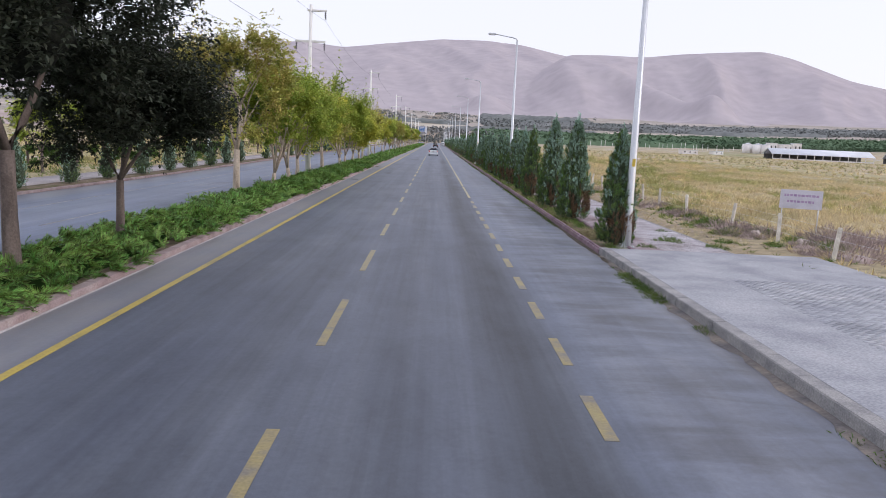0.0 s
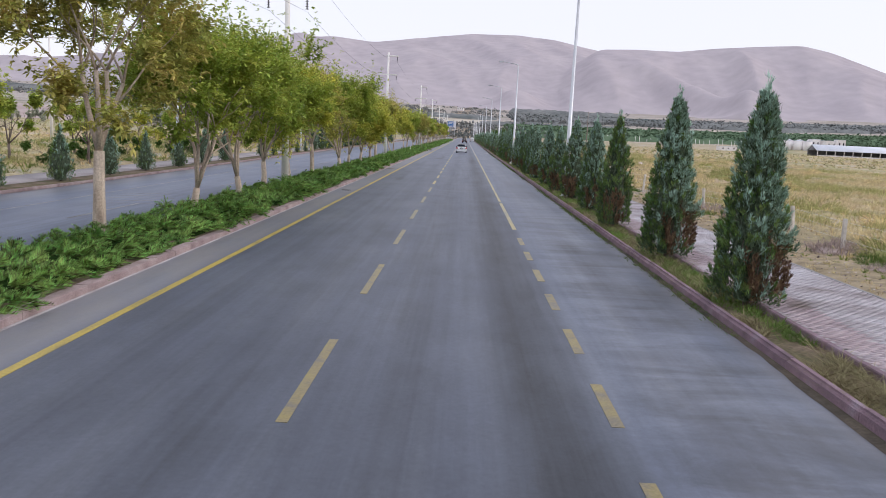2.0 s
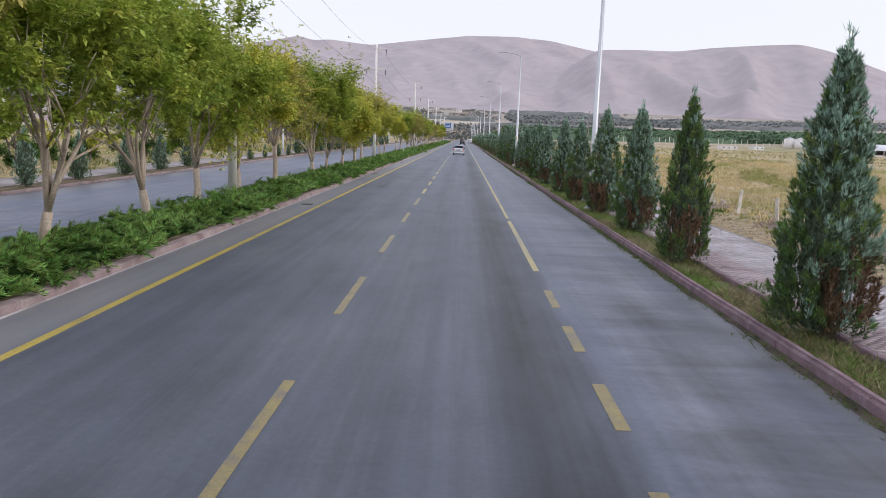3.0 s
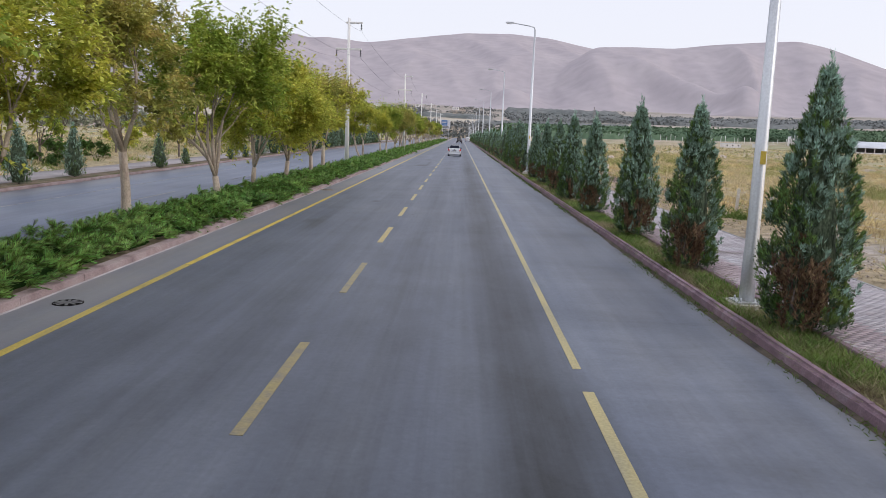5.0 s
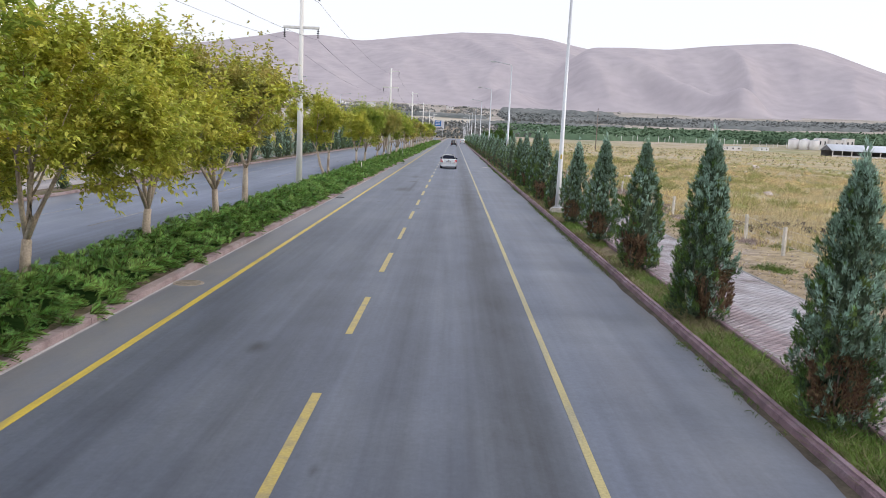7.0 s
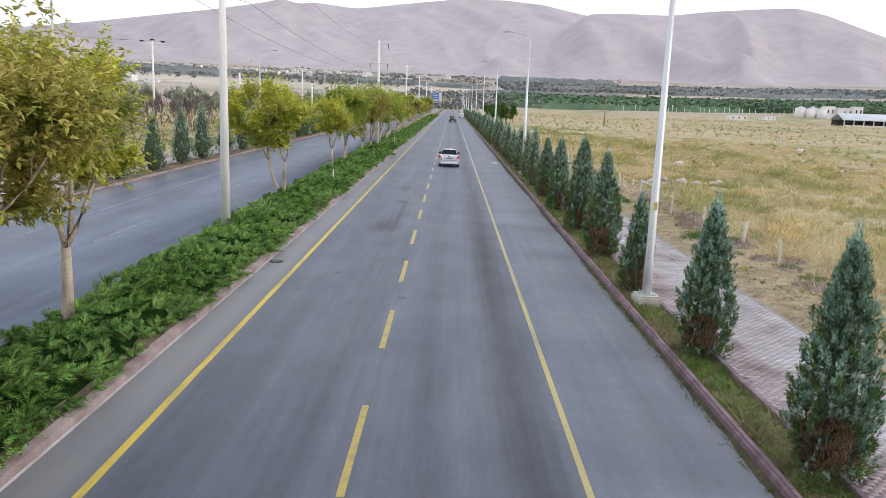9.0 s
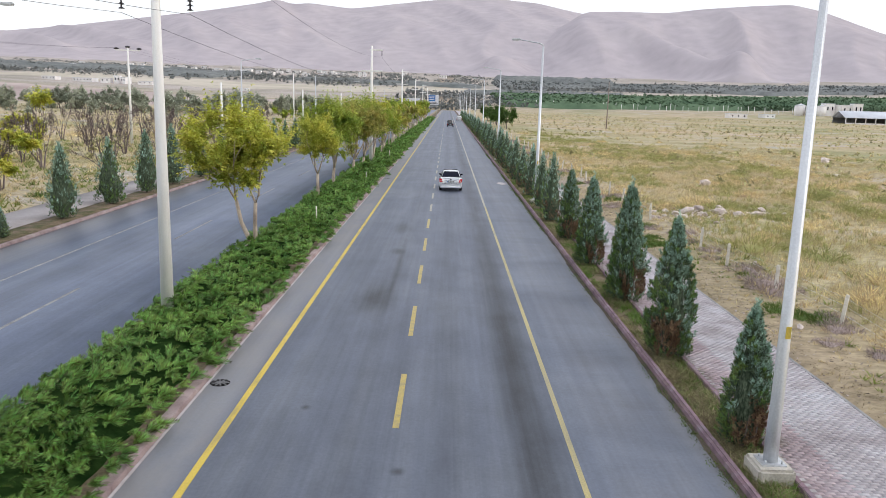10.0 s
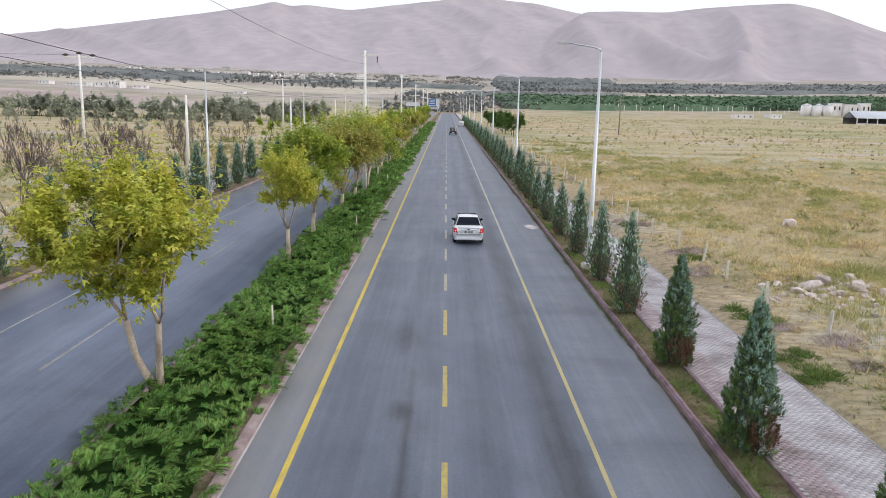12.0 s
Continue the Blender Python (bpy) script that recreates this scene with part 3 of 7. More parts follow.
def ground_z(x, y):
    r = np.hypot(x, y - 60.0)
    side = np.clip((x - 10.3) / 0.5, 0, 1) + np.clip((-24.3 - x) / 0.6, 0, 1)
    z = -0.1 + 0.2 * np.clip(side, 0, 1) + drop(y) * np.clip((-4.9 - x) / 2.0, 0, 1) + 0.35 * np.clip((-4.9 - x) / 2.0, 0, 1) * np.clip((x + 24.0) / 0.5, 0, 1) * drop(y)
    roll = np.sin(x * 0.21 + 1.3 * np.sin(y * 0.07)) * np.sin(y * 0.13 + x * 0.05) * 0.12 + np.sin(x * 0.9 + y * 0.4) * np.sin(y * 0.7) * 0.05
    away = np.clip((np.maximum(x - 13, -26 - x)) / 12, 0, 1)
    return z + roll * away * np.clip(1.5 - r / 900, 0, 1) + far_rise(r) + tussock(x, y)


def spread(a, b, step, reach, growth=1.13):
    inner = list(np.arange(a, b + 1e-6, step))
    hi, lo, s1, s2 = inner[-1], inner[0], step, step
    up, dn = [], []
    while hi < reach:
        s1 *= growth
        hi += s1
        up.append(hi)
    while lo > -reach:
        s2 *= growth
        lo -= s2
        dn.append(lo)
    return np.array(dn[::-1] + inner + up)


gx = spread(-60.0, 70.0, 1.3, 4600)
gx = np.unique(np.concatenate([gx[(gx < 13.5) | (gx > 66)], np.arange(13.6, 66, 0.45), [-24.95, -24.3, 10.3, 10.8]]))
gy = spread(-20.0, 240.0, 2.6, 4600)
gy = np.unique(np.concatenate([gy[(gy < 24) | (gy > 232)], np.arange(24.2, 232, 0.55)]))
XX, YY = np.meshgrid(gx, gy)
ZZ = ground_z(XX, YY)
nxg, nyg = len(gx), len(gy)
ii = (np.arange(nyg - 1)[:, None] * nxg + np.arange(nxg - 1)[None, :]).ravel()
ground_mesh = mesh_of("ground", np.stack([XX.ravel(), YY.ravel(), ZZ.ravel()], axis=1), np.stack([ii, ii + 1, ii + 1 + nxg, ii + nxg], axis=1), smooth=True)


def field_material():
    """Dry steppe: straw, olive and bare pale soil in patches of several sizes."""
    m, n, l, b = node_set("dry_field")
    pos = n.new("ShaderNodeNewGeometry").outputs["Position"]
    mp = n.new("ShaderNodeMapping")
    mp.inputs["Scale"].default_value = (0.6, 1.0, 1.0)
    l.new(pos, mp.inputs[0])
    layers = []
    for s, d in ((0.018, 8), (0.09, 9), (3.2, 10)):
        t = n.new("ShaderNodeTexNoise")
        t.inputs["Scale"].default_value, t.inputs["Detail"].default_value = s, d
        t.inputs["Roughness"].default_value = 0.62
        l.new(mp.outputs[0], t.inputs["Vector"])
        layers.append(t.outputs[0])
    straw = ramp_of(n, [(0.33, (0.25, 0.245, 0.125)), (0.42, (0.38, 0.33, 0.20)), (0.54, (0.48, 0.405, 0.265)), (0.64, (0.46, 0.425, 0.39))])
    l.new(layers[1], straw.inputs[0])
    wide = ramp_of(n, [(0.38, (0.74, 0.84, 0.70)), (0.46, (0.98, 1, 0.97)), (0.62, (1.06, 0.99, 1.0))])
    l.new(layers[0], wide.inputs[0])
    grain = n.new("ShaderNodeMapRange")
    grain.inputs[1].default_value, grain.inputs[2].default_value = 0.3, 0.7
    grain.inputs[3].default_value, grain.inputs[4].default_value = 0.6, 1.38
    l.new(layers[2], grain.inputs[0])
    mul = n.new("ShaderNodeVectorMath")
    mul.operation = "MULTIPLY"
    l.new(straw.outputs[0], mul.inputs[0])
    l.new(wide.outputs[0], mul.inputs[1])
    # greyer ground colour further out
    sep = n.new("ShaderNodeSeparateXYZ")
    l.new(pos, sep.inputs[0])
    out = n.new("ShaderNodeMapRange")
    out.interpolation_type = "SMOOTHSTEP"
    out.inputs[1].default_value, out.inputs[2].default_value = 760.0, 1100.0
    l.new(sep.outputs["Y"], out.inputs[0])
    far_grey = ramp_of(n, [(0.38, (0.30, 0.285, 0.235)), (0.5, (0.40, 0.355, 0.31)), (0.62, (0.47, 0.42, 0.385))])
    l.new(layers[0], far_grey.inputs[0])
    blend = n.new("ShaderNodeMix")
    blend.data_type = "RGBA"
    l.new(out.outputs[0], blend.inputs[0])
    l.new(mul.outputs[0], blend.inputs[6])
    l.new(far_grey.outputs[0], blend.inputs[7])
    # trodden brown soil beside the footpaths
    edge = n.new("ShaderNodeMath")
    edge.operation = "MULTIPLY_ADD"
    edge.inputs[1].default_value = 5.0
    l.new(layers[1], edge.inputs[0])
    mirror_x = n.new("ShaderNodeMath")
    mirror_x.operation = "SUBTRACT"
    mirror_x.inputs[0].default_value = -11.0
    l.new(sep.outputs["X"], mirror_x.inputs[1])
    outward = n.new("ShaderNodeMath")
    outward.operation = "MAXIMUM"
    l.new(sep.outputs["X"], outward.inputs[0])
    l.new(mirror_x.outputs[0], outward.inputs[1])
    l.new(outward.outputs[0], edge.inputs[2])
    soil = n.new("ShaderNodeMapRange")
    soil.interpolation_type = "SMOOTHSTEP"
    soil.inputs[1].default_value, soil.inputs[2].default_value = 13.0, 19.0
    soil.inputs[3].default_value, soil.inputs[4].default_value = 0.6, 0.0
    l.new(edge.outputs[0], soil.inputs[0])
    trod = n.new("ShaderNodeMix")
    trod.data_type = "RGBA"
    trod.inputs[7].default_value = (0.285, 0.225, 0.16, 1)
    l.new(soil.outputs[0], trod.inputs[0])
    l.new(blend.outputs[2], trod.inputs[6])
    sc = n.new("ShaderNodeVectorMath")
    sc.operation = "SCALE"
    l.new(trod.outputs[2], sc.inputs[0])
    l.new(grain.outputs[0], sc.inputs["Scale"])
    l.new(sc.outputs[0], b.inputs["Base Color"])
    b.inputs["Roughness"].default_value = 1.0
    b.inputs["Specular IOR Level"].default_value = 0.1
    bp = n.new("ShaderNodeBump")
    bp.inputs["Strength"].default_value, bp.inputs["Distance"].default_value = 0.45, 0.03
    rough = n.new("ShaderNodeTexNoise")
    rough.inputs["Scale"].default_value, rough.inputs["Detail"].default_value = 11.0, 8
    l.new(pos, rough.inputs["Vector"])
    l.new(rough.outputs[0], bp.inputs["Height"])
    l.new(bp.outputs[0], b.inputs["Normal"])
    return m


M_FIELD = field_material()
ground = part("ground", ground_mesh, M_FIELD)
tagged(ground, "dry straw-coloured steppe with bare pale soil patches", "ground", kind="structure")

# ---- mountains ----
CREST_AZ = [-50, -40, -30, -26, -22, -17, -13.5, -12.2, -11.2, -10, -7, -4, 0, 3.6, 6.4, 9.5, 14, 50]
CREST_EL = [2.6, 3.0, 3.5, 4.1, 4.8, 5.65, 6.3, 6.65, 6.35, 6.5, 6.25, 6.7, 7.25, 7.4, 7.15, 6.5, 5.0, 2.6]
RIGHT_AZ = [-50, 2.0, 5.0, 7.5, 9.5, 12, 15, 17.5, 20.5, 23, 24.8, 28.5, 33, 40, 50]
RIGHT_EL = [0.5, 1.8, 3.2, 5.2, 6.45, 6.5, 6.4, 6.65, 6.8, 6.85, 6.4, 4.95, 3.9, 3.2, 2.6]


def soft_interp(a, xs, ys):
    fine = np.linspace(xs[0], xs[-1], 1200)
    v = np.interp(fine, xs, ys)
    k = np.hanning(21)
    v = np.convolve(np.pad(v, 10, mode="edge"), k / k.sum(), mode="valid")
    return np.interp(a, fine, v)


def range_mesh():
    az = np.arange(-50, 50.01, 0.2)
    rr = np.linspace(2300, 4650, 84)
    A, R = np.meshgrid(az, rr)
    x, y = R * np.sin(np.radians(A)), 60 + R * np.cos(np.radians(A))
    base = far_rise(R)
    gully = np.zeros_like(A)
    spur = np.zeros_like(A)
    for i in range(A.shape[0]):
        for j in range(A.shape[1]):
            p = Vector((A[i, j] * 0.17 + 0.0006 * R[i, j], R[i, j] / 1300.0, 0.4))
            gully[i, j] = 1 - abs(noise.noise(p)) * 2 - 0.5 * abs(noise.noise(p * 2.3))
            spur[i, j] = noise.noise(Vector((x[i, j] / 1500.0, y[i, j] / 1500.0, 7.0)))

    def slope(foot, crest, az_list, el_list):
        top = np.tan(np.radians(soft_interp(A, az_list, el_list))) * crest + 8
        t = np.clip((R + spur * 260 - foot) / (crest - foot), 0, 1)
        rise = t ** 1.15 * (1.25 - 0.25 * t)
        after = np.clip((R - crest) / 500, 0, 1)
        return base + (top - far_rise(crest)) * np.clip(rise, 0, 1) * (1 - 0.35 * after) + (gully - 0.35) * 64 * np.clip(np.sin(np.pi * np.clip(t, 0, 1)), 0, 1)

    z = np.maximum(slope(2650, 4450, CREST_AZ, CREST_EL), slope(2500, 3500, RIGHT_AZ, RIGHT_EL))
    z += 52 * np.exp(-((A - 20.3) / 1.5) ** 2 - ((R - 2480) / 130) ** 2) + 60 * np.exp(-((A - 4.0) / 1.6) ** 2 - ((R - 2700) / 160) ** 2)
    u = np.clip((A - 10.5) / 9.5, 0, 1)
    z += 70 * np.sin(np.pi * np.clip((A - 11.0) / 11.0, 0, 1)) * np.exp(-((R - (3150 - 650 * u)) / 110) ** 2)
    z[0, :] -= 40
    h, w = A.shape
    i0 = (np.arange(h - 1)[:, None] * w + np.arange(w - 1)[None, :]).ravel()
    return mesh_of("mountain", np.stack([x.ravel(), y.ravel(), z.ravel()], axis=1), np.stack([i0, i0 + 1, i0 + 1 + w, i0 + w], axis=1), smooth=True)


# Distance haze is put into the colour: pale mauve-grey rock.
M_MOUNTAIN = surf("hazed_bare_mountain", [(0.3, (0.429, 0.389, 0.412)), (0.5, (0.463, 0.419, 0.440)), (0.7, (0.496, 0.450, 0.465))], scale=0.006, stretch=(1.3, 0.5, 1.0), rough=1.0, bump=0, fine=0.08, fscale=0.02, spec=0.0)
tagged(part("mountain", range_mesh(), M_MOUNTAIN), "bare mountain range with soft gullies, haze painted in as mauve-grey", "mountain", kind="structure")


# ---- far fields, plantations and tree belts ----
def belt(name, x0, x1, y0, y1, height, material, label, rough_edge=0.0, step=(9.0, 9.0), seed=1, kind="stuff", category="trees"):
    """A canopy sheet with an uneven top that stands on the far ground."""
    xs, ys = np.arange(x0, x1 + 1, step[0]), np.arange(y0, y1 + 1, step[1])
    rng = np.random.default_rng(seed)
    X, Y = np.meshgrid(xs, ys)
    X = X + rng.uniform(-0.3, 0.3, X.shape) * step[0]
    Y = Y + rng.uniform(-0.3, 0.3, Y.shape) * step[1] + rough_edge * np.sin(X * 0.011 + seed) + rough_edge * 0.5 * np.sin(X * 0.037 + seed * 2)
    h = height * rng.uniform(0.35, 1.1, X.shape)
    h[0, :] = h[-1, :] = -2
    h[:, 0] = h[:, -1] = -2
    Z = ground_z(X, Y) + h
    w = len(xs)
    i0 = (np.arange(len(ys) - 1)[:, None] * w + np.arange(w - 1)[None, :]).ravel()
    ob = part(name, mesh_of(name, np.stack([X.ravel(), Y.ravel(), Z.ravel()], axis=1), np.stack([i0, i0 + 1, i0 + 1 + w, i0 + w], axis=1)), material)
    return tagged(ob, label, category, kind=kind)


M_PLANTATION = surf("plantation_canopy", [(0.3, (0.080, 0.131, 0.081)), (0.6, (0.136, 0.197, 0.122))], scale=0.012, rough=1.0, bump=0, fine=0.25, fscale=0.12, spec=0.0)
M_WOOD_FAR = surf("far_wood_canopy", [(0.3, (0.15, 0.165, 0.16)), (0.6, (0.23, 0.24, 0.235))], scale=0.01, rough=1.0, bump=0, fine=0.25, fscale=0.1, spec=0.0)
M_SOIL_PINK = surf("rosy_ploughed_soil", [(0.3, (0.38, 0.31, 0.29)), (0.6, (0.50, 0.42, 0.39))], scale=0.008, stretch=(0.4, 1, 1), rough=1.0, bump=0, fine=0.12, fscale=0.06, spec=0.0)
M_SOIL_PALE = surf("pale_far_field", [(0.3, (0.46, 0.42, 0.34)), (0.6, (0.56, 0.51, 0.43))], scale=0.01, stretch=(0.4, 1, 1), rough=1.0, bump=0, fine=0.12, fscale=0.06, spec=0.0)

belt("plantation", 60, 900, 930, 1180, 6, M_PLANTATION, "dark green orchard plantation on the far plain", 12, (5, 7), seed=3)
belt("far_field", 60, 1100, 1225, 1330, 0.6, M_SOIL_PALE, "pale harvested field beyond the plantation", 14, (30, 15), seed=4, kind="structure", category="field")
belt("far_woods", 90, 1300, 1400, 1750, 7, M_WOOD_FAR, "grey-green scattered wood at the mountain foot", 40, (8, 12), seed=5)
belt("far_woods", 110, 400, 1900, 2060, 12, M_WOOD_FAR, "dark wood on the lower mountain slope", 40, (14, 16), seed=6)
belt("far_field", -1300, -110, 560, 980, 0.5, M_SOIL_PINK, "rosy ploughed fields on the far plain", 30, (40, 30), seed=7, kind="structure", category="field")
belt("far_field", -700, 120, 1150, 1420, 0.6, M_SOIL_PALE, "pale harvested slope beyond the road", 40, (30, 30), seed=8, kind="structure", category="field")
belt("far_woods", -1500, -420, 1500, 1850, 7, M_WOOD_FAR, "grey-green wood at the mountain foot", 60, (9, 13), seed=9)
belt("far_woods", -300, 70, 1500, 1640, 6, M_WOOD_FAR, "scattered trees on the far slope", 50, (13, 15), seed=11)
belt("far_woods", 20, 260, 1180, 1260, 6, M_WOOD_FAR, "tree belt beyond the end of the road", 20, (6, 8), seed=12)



def canopy(name, x0, x1, y0, y1, dx, dy, size, material, label, seed, keep=1.0, patchy=0.0):
    """Far trees in rows, each a small heap of leafy clumps; keep and patchy thin them out."""
    rng = np.random.default_rng(seed)
    X, Y = np.meshgrid(np.arange(x0, x1, dx), np.arange(y0, y1, dy))
    x, y = X.ravel() + rng.normal(0, dx * 0.15, X.size), Y.ravel() + rng.normal(0, dy * 0.15, X.size)
    sel = (rng.uniform(0, 1, len(x)) < keep) & (lattice(x / 70.0, y / 45.0, seed) > patchy)
    x, y = x[sel], y[sel]
    per = 8
    tall = size * rng.uniform(0.7, 1.25, len(x))
    c = np.repeat(np.stack([x, y, ground_z(x, y) + tall * 0.5], axis=1), per, axis=0)
    c += rng.normal(size=c.shape) * np.repeat(tall, per)[:, None] * np.array([[0.26, 0.26, 0.24]])
    v, q = leaves(c, np.repeat(tall, per) * rng.uniform(0.45, 0.75, len(c)), rng)
    return tagged(part(name, mesh_of(name, v, q), material), label, "trees", kind="stuff")


canopy("orchard_rows", 62, 900, 935, 1175, 5.0, 4.5, 5.5, M_PLANTATION, "rows of dark green orchard trees on the far plain", 131)
M_SCRUB_FIELD = surf("field_scrub_leaf", [(0.3, (0.275, 0.268, 0.138)), (0.6, (0.493, 0.450, 0.246))], scale=0.05, rough=0.95, bump=0, vary=0.4, island=True, through_light=0.2)
canopy("field_scrub", 16, 330, 150, 720, 5.0, 6.0, 0.8, M_SCRUB_FIELD, "low dull scrub dotted over the dry field", 135, 0.4, 0.42)
canopy("field_scrub", -260, -28, 120, 420, 5.0, 6.0, 0.9, M_SCRUB_FIELD, "low dull scrub on the plain beyond the far road", 136, 0.4, 0.45)
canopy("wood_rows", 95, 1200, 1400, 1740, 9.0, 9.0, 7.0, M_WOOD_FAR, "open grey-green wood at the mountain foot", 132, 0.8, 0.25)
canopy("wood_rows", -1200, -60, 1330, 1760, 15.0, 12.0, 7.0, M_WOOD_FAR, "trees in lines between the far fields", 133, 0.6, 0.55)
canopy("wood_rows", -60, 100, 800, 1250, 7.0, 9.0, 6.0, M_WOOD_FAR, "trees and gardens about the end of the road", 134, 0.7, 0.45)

# ---- roads ----
Y0, Y1 = -40.0, 760.0


def ribbon(name, x0, x1, z0, z1, material, y0, y1, lower=0.0):
    """A long slab that follows the fall of the far carriageway."""
    ys = np.unique(np.concatenate([np.arange(y0, min(y1, 320.0), 8.0), [min(y1, 320.0), y1]]))
    d = drop(ys) - lower
    rows = np.stack([np.stack([np.full(len(ys), x), ys, z + d], axis=1) for x, z in ((x0, z0), (x1, z0), (x1, z1), (x0, z1))], axis=1).reshape(-1, 3)
    o = (np.arange(len(ys) - 1) * 4)[:, None]
    quads = np.concatenate([o + np.array([[k, (k + 1) % 4, 4 + (k + 1) % 4, 4 + k]]) for k in range(4)])
    last = (len(ys) - 1) * 4
    return mesh_of(name, rows, np.concatenate([quads, [[3, 2, 1, 0], [last, last + 1, last + 2, last + 3]]]))


def strip(name, x0, x1, z0, z1, material, label, category, y0=Y0, y1=Y1, cuts=60):
    bm = bmesh.new()
    box(bm, x0, x1, y0, y1, z0, z1)
    return tagged(part(name, bm, material), label, category, kind="structure")


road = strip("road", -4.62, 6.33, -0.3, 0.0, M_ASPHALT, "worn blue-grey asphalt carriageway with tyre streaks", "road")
road_far = tagged(part("road", ribbon("road", -19.1, -8.5, -0.3, 0.0, M_ASPHALT_FAR, Y0, Y1), M_ASPHALT_FAR), "grey asphalt carriageway beyond the planted median", "road", kind="structure")


def marking(name, x, width, y0, y1, material, parent, label=""):
    rng = random.Random(int(y0 * 10 + x * 7))
    bm = bmesh.new()
    box(bm, x - width / 2 + rng.uniform(-0.01, 0.01), x + width / 2, y0 + rng.uniform(-0.06, 0.06), y1, 0.0005, 0.005)
    return part(name, bm, material, parent, label)


marking("edge_line", -3.49, 0.14, Y0, 58, M_YELLOW_WORN, road, "worn dull yellow edge line")
marking("edge_line", -3.49, 0.14, 58.08, 700, M_YELLOW, road, "solid yellow edge line")
marking("edge_line", 3.52, 0.13, 41.3, 51.1, M_EDGE_PALE, road, "solid pale yellow edge line")
marking("edge_line", 3.52, 0.115, 51.9, 136, M_EDGE_PALE, road, "solid yellow edge line")
marking("edge_line", 3.52, 0.115, 136.08, 700, M_EDGE_FAR, road, "edge line whitened in colour for far sheen")
for k in range(-3, 18):
    y = 7.6 + k * 2.74
    if y < 40:
        marking("short_dash", 3.52, 0.15, y, y + 1.42, M_DASH, road)
for k in range(-6, 60):
    y = 4.33 + k * 6.4414
    marking("lane_dash", 0.0, 0.13, y, y + 3.22, M_DASH if y < 62 else (M_DASH_FRESH if y < 128 else M_DASH_FAR), road)
part("edge_line", ribbon("edge_line", -15.81, -15.69, 0.0005, 0.005, M_PALE_LINE, Y0, 600), M_PALE_LINE, road_far, "faded white edge line")
for k in range(-8, 24):
    y = 123.3 + k * 16.0
    part("lane_dash", ribbon("lane_dash", -12.515, -12.385, 0.0005, 0.005, M_PALE_LINE, y, y + 6.0), M_PALE_LINE, road_far)

for k in range(5):
    bar = part("warning_stripe", boxed(-1.45, 1.45, -0.07, 0.07, 0.0005, 0.005), M_PALE_LINE, road_far)
    bar.matrix_basis = pose(-12.3 - 0.5 * k, 49.5 + 1.1 * k, -0.66, 0, 0, 24)
marking("gutter_line", -4.585, 0.06, Y0, 600, M_KERB_WHITE, road, "pale cement joint at the foot of the kerb")

rng_spill = random.Random(77)
bm = bmesh.new()
ring = [bm.verts.new((5.62 + (0.42 + rng_spill.uniform(-0.1, 0.1)) * math.cos(k * math.pi / 9), 151.3 + (0.9 + rng_spill.uniform(-0.2, 0.2)) * math.sin(k * math.pi / 9), 0.004)) for k in range(18)]
bm.faces.new(ring)
part("cement_spill", bm, M_KERB_WHITE, road, "pale dried cement spill")

# median, verges, paths
median_soil = strip("median_bed", -6.9, -4.86, -0.25, 0.09, M_VERGE, "soil bed of the planted median", "median")
strip("verge", 6.5, 7.33, -0.25, 0.055, M_VERGE, "dry grassy verge strip beside the kerb", "verge", y0=21.5)
tagged(part("verge", ribbon("verge", -21.0, -19.3, -0.25, 0.11, M_VERGE, Y0, 600), M_VERGE), "bare soil strip with conifers beside the road", "verge", kind="structure")
strip("path_bed", 7.45, 10.3, -0.25, 0.138, M_PATH_SAND, "sand bed of the paved footpath", "path", y0=21.5)
tagged(part("pavement", ribbon("pavement", -23.9, -21.0, -0.25, 0.13, M_PATH_FAR, Y0, 600), M_PATH_FAR), "pale paved footpath beyond the far road", "pavement", kind="structure")
bm = bmesh.new()
box(bm, 6.62, 12.6, -40, 21.6, -0.3, 0.19, bevel=0.02)
tagged(part("concrete_apron", bm, M_CONCRETE), "pale grey concrete apron beside the road", "pavement", kind="structure")


# ---- conifers, trees, shrubs ----
def sprigs(base, way, length, width, rng):
    """Arrays of light conifer sprays: a kite-shaped blade with a pointed barb on each side, each one island."""
    n = len(base)
    way = unit(way)
    side = unit(np.cross(way, unit(rng.normal(size=(n, 3)))))
    up = np.cross(side, way)
    L, W = length[:, None], width[:, None]
    m = base + way * L * 0.45
    cols = [base, m - side * W, base + way * L + up * L * 0.06, m + side * W,
            m - side * (W + L * 0.15) + way * L * 0.36, m + side * (W + L * 0.15) + way * L * 0.26]
    verts = np.stack(cols, axis=1).reshape(-1, 3)
    o = (np.arange(n) * 6)[:, None]
    quads = o + np.array([[0, 3, 2, 1]])
    tris = np.concatenate([o + np.array([[0, 1, 4]]), o + np.array([[0, 5, 3]])])
    return verts, quads, tris


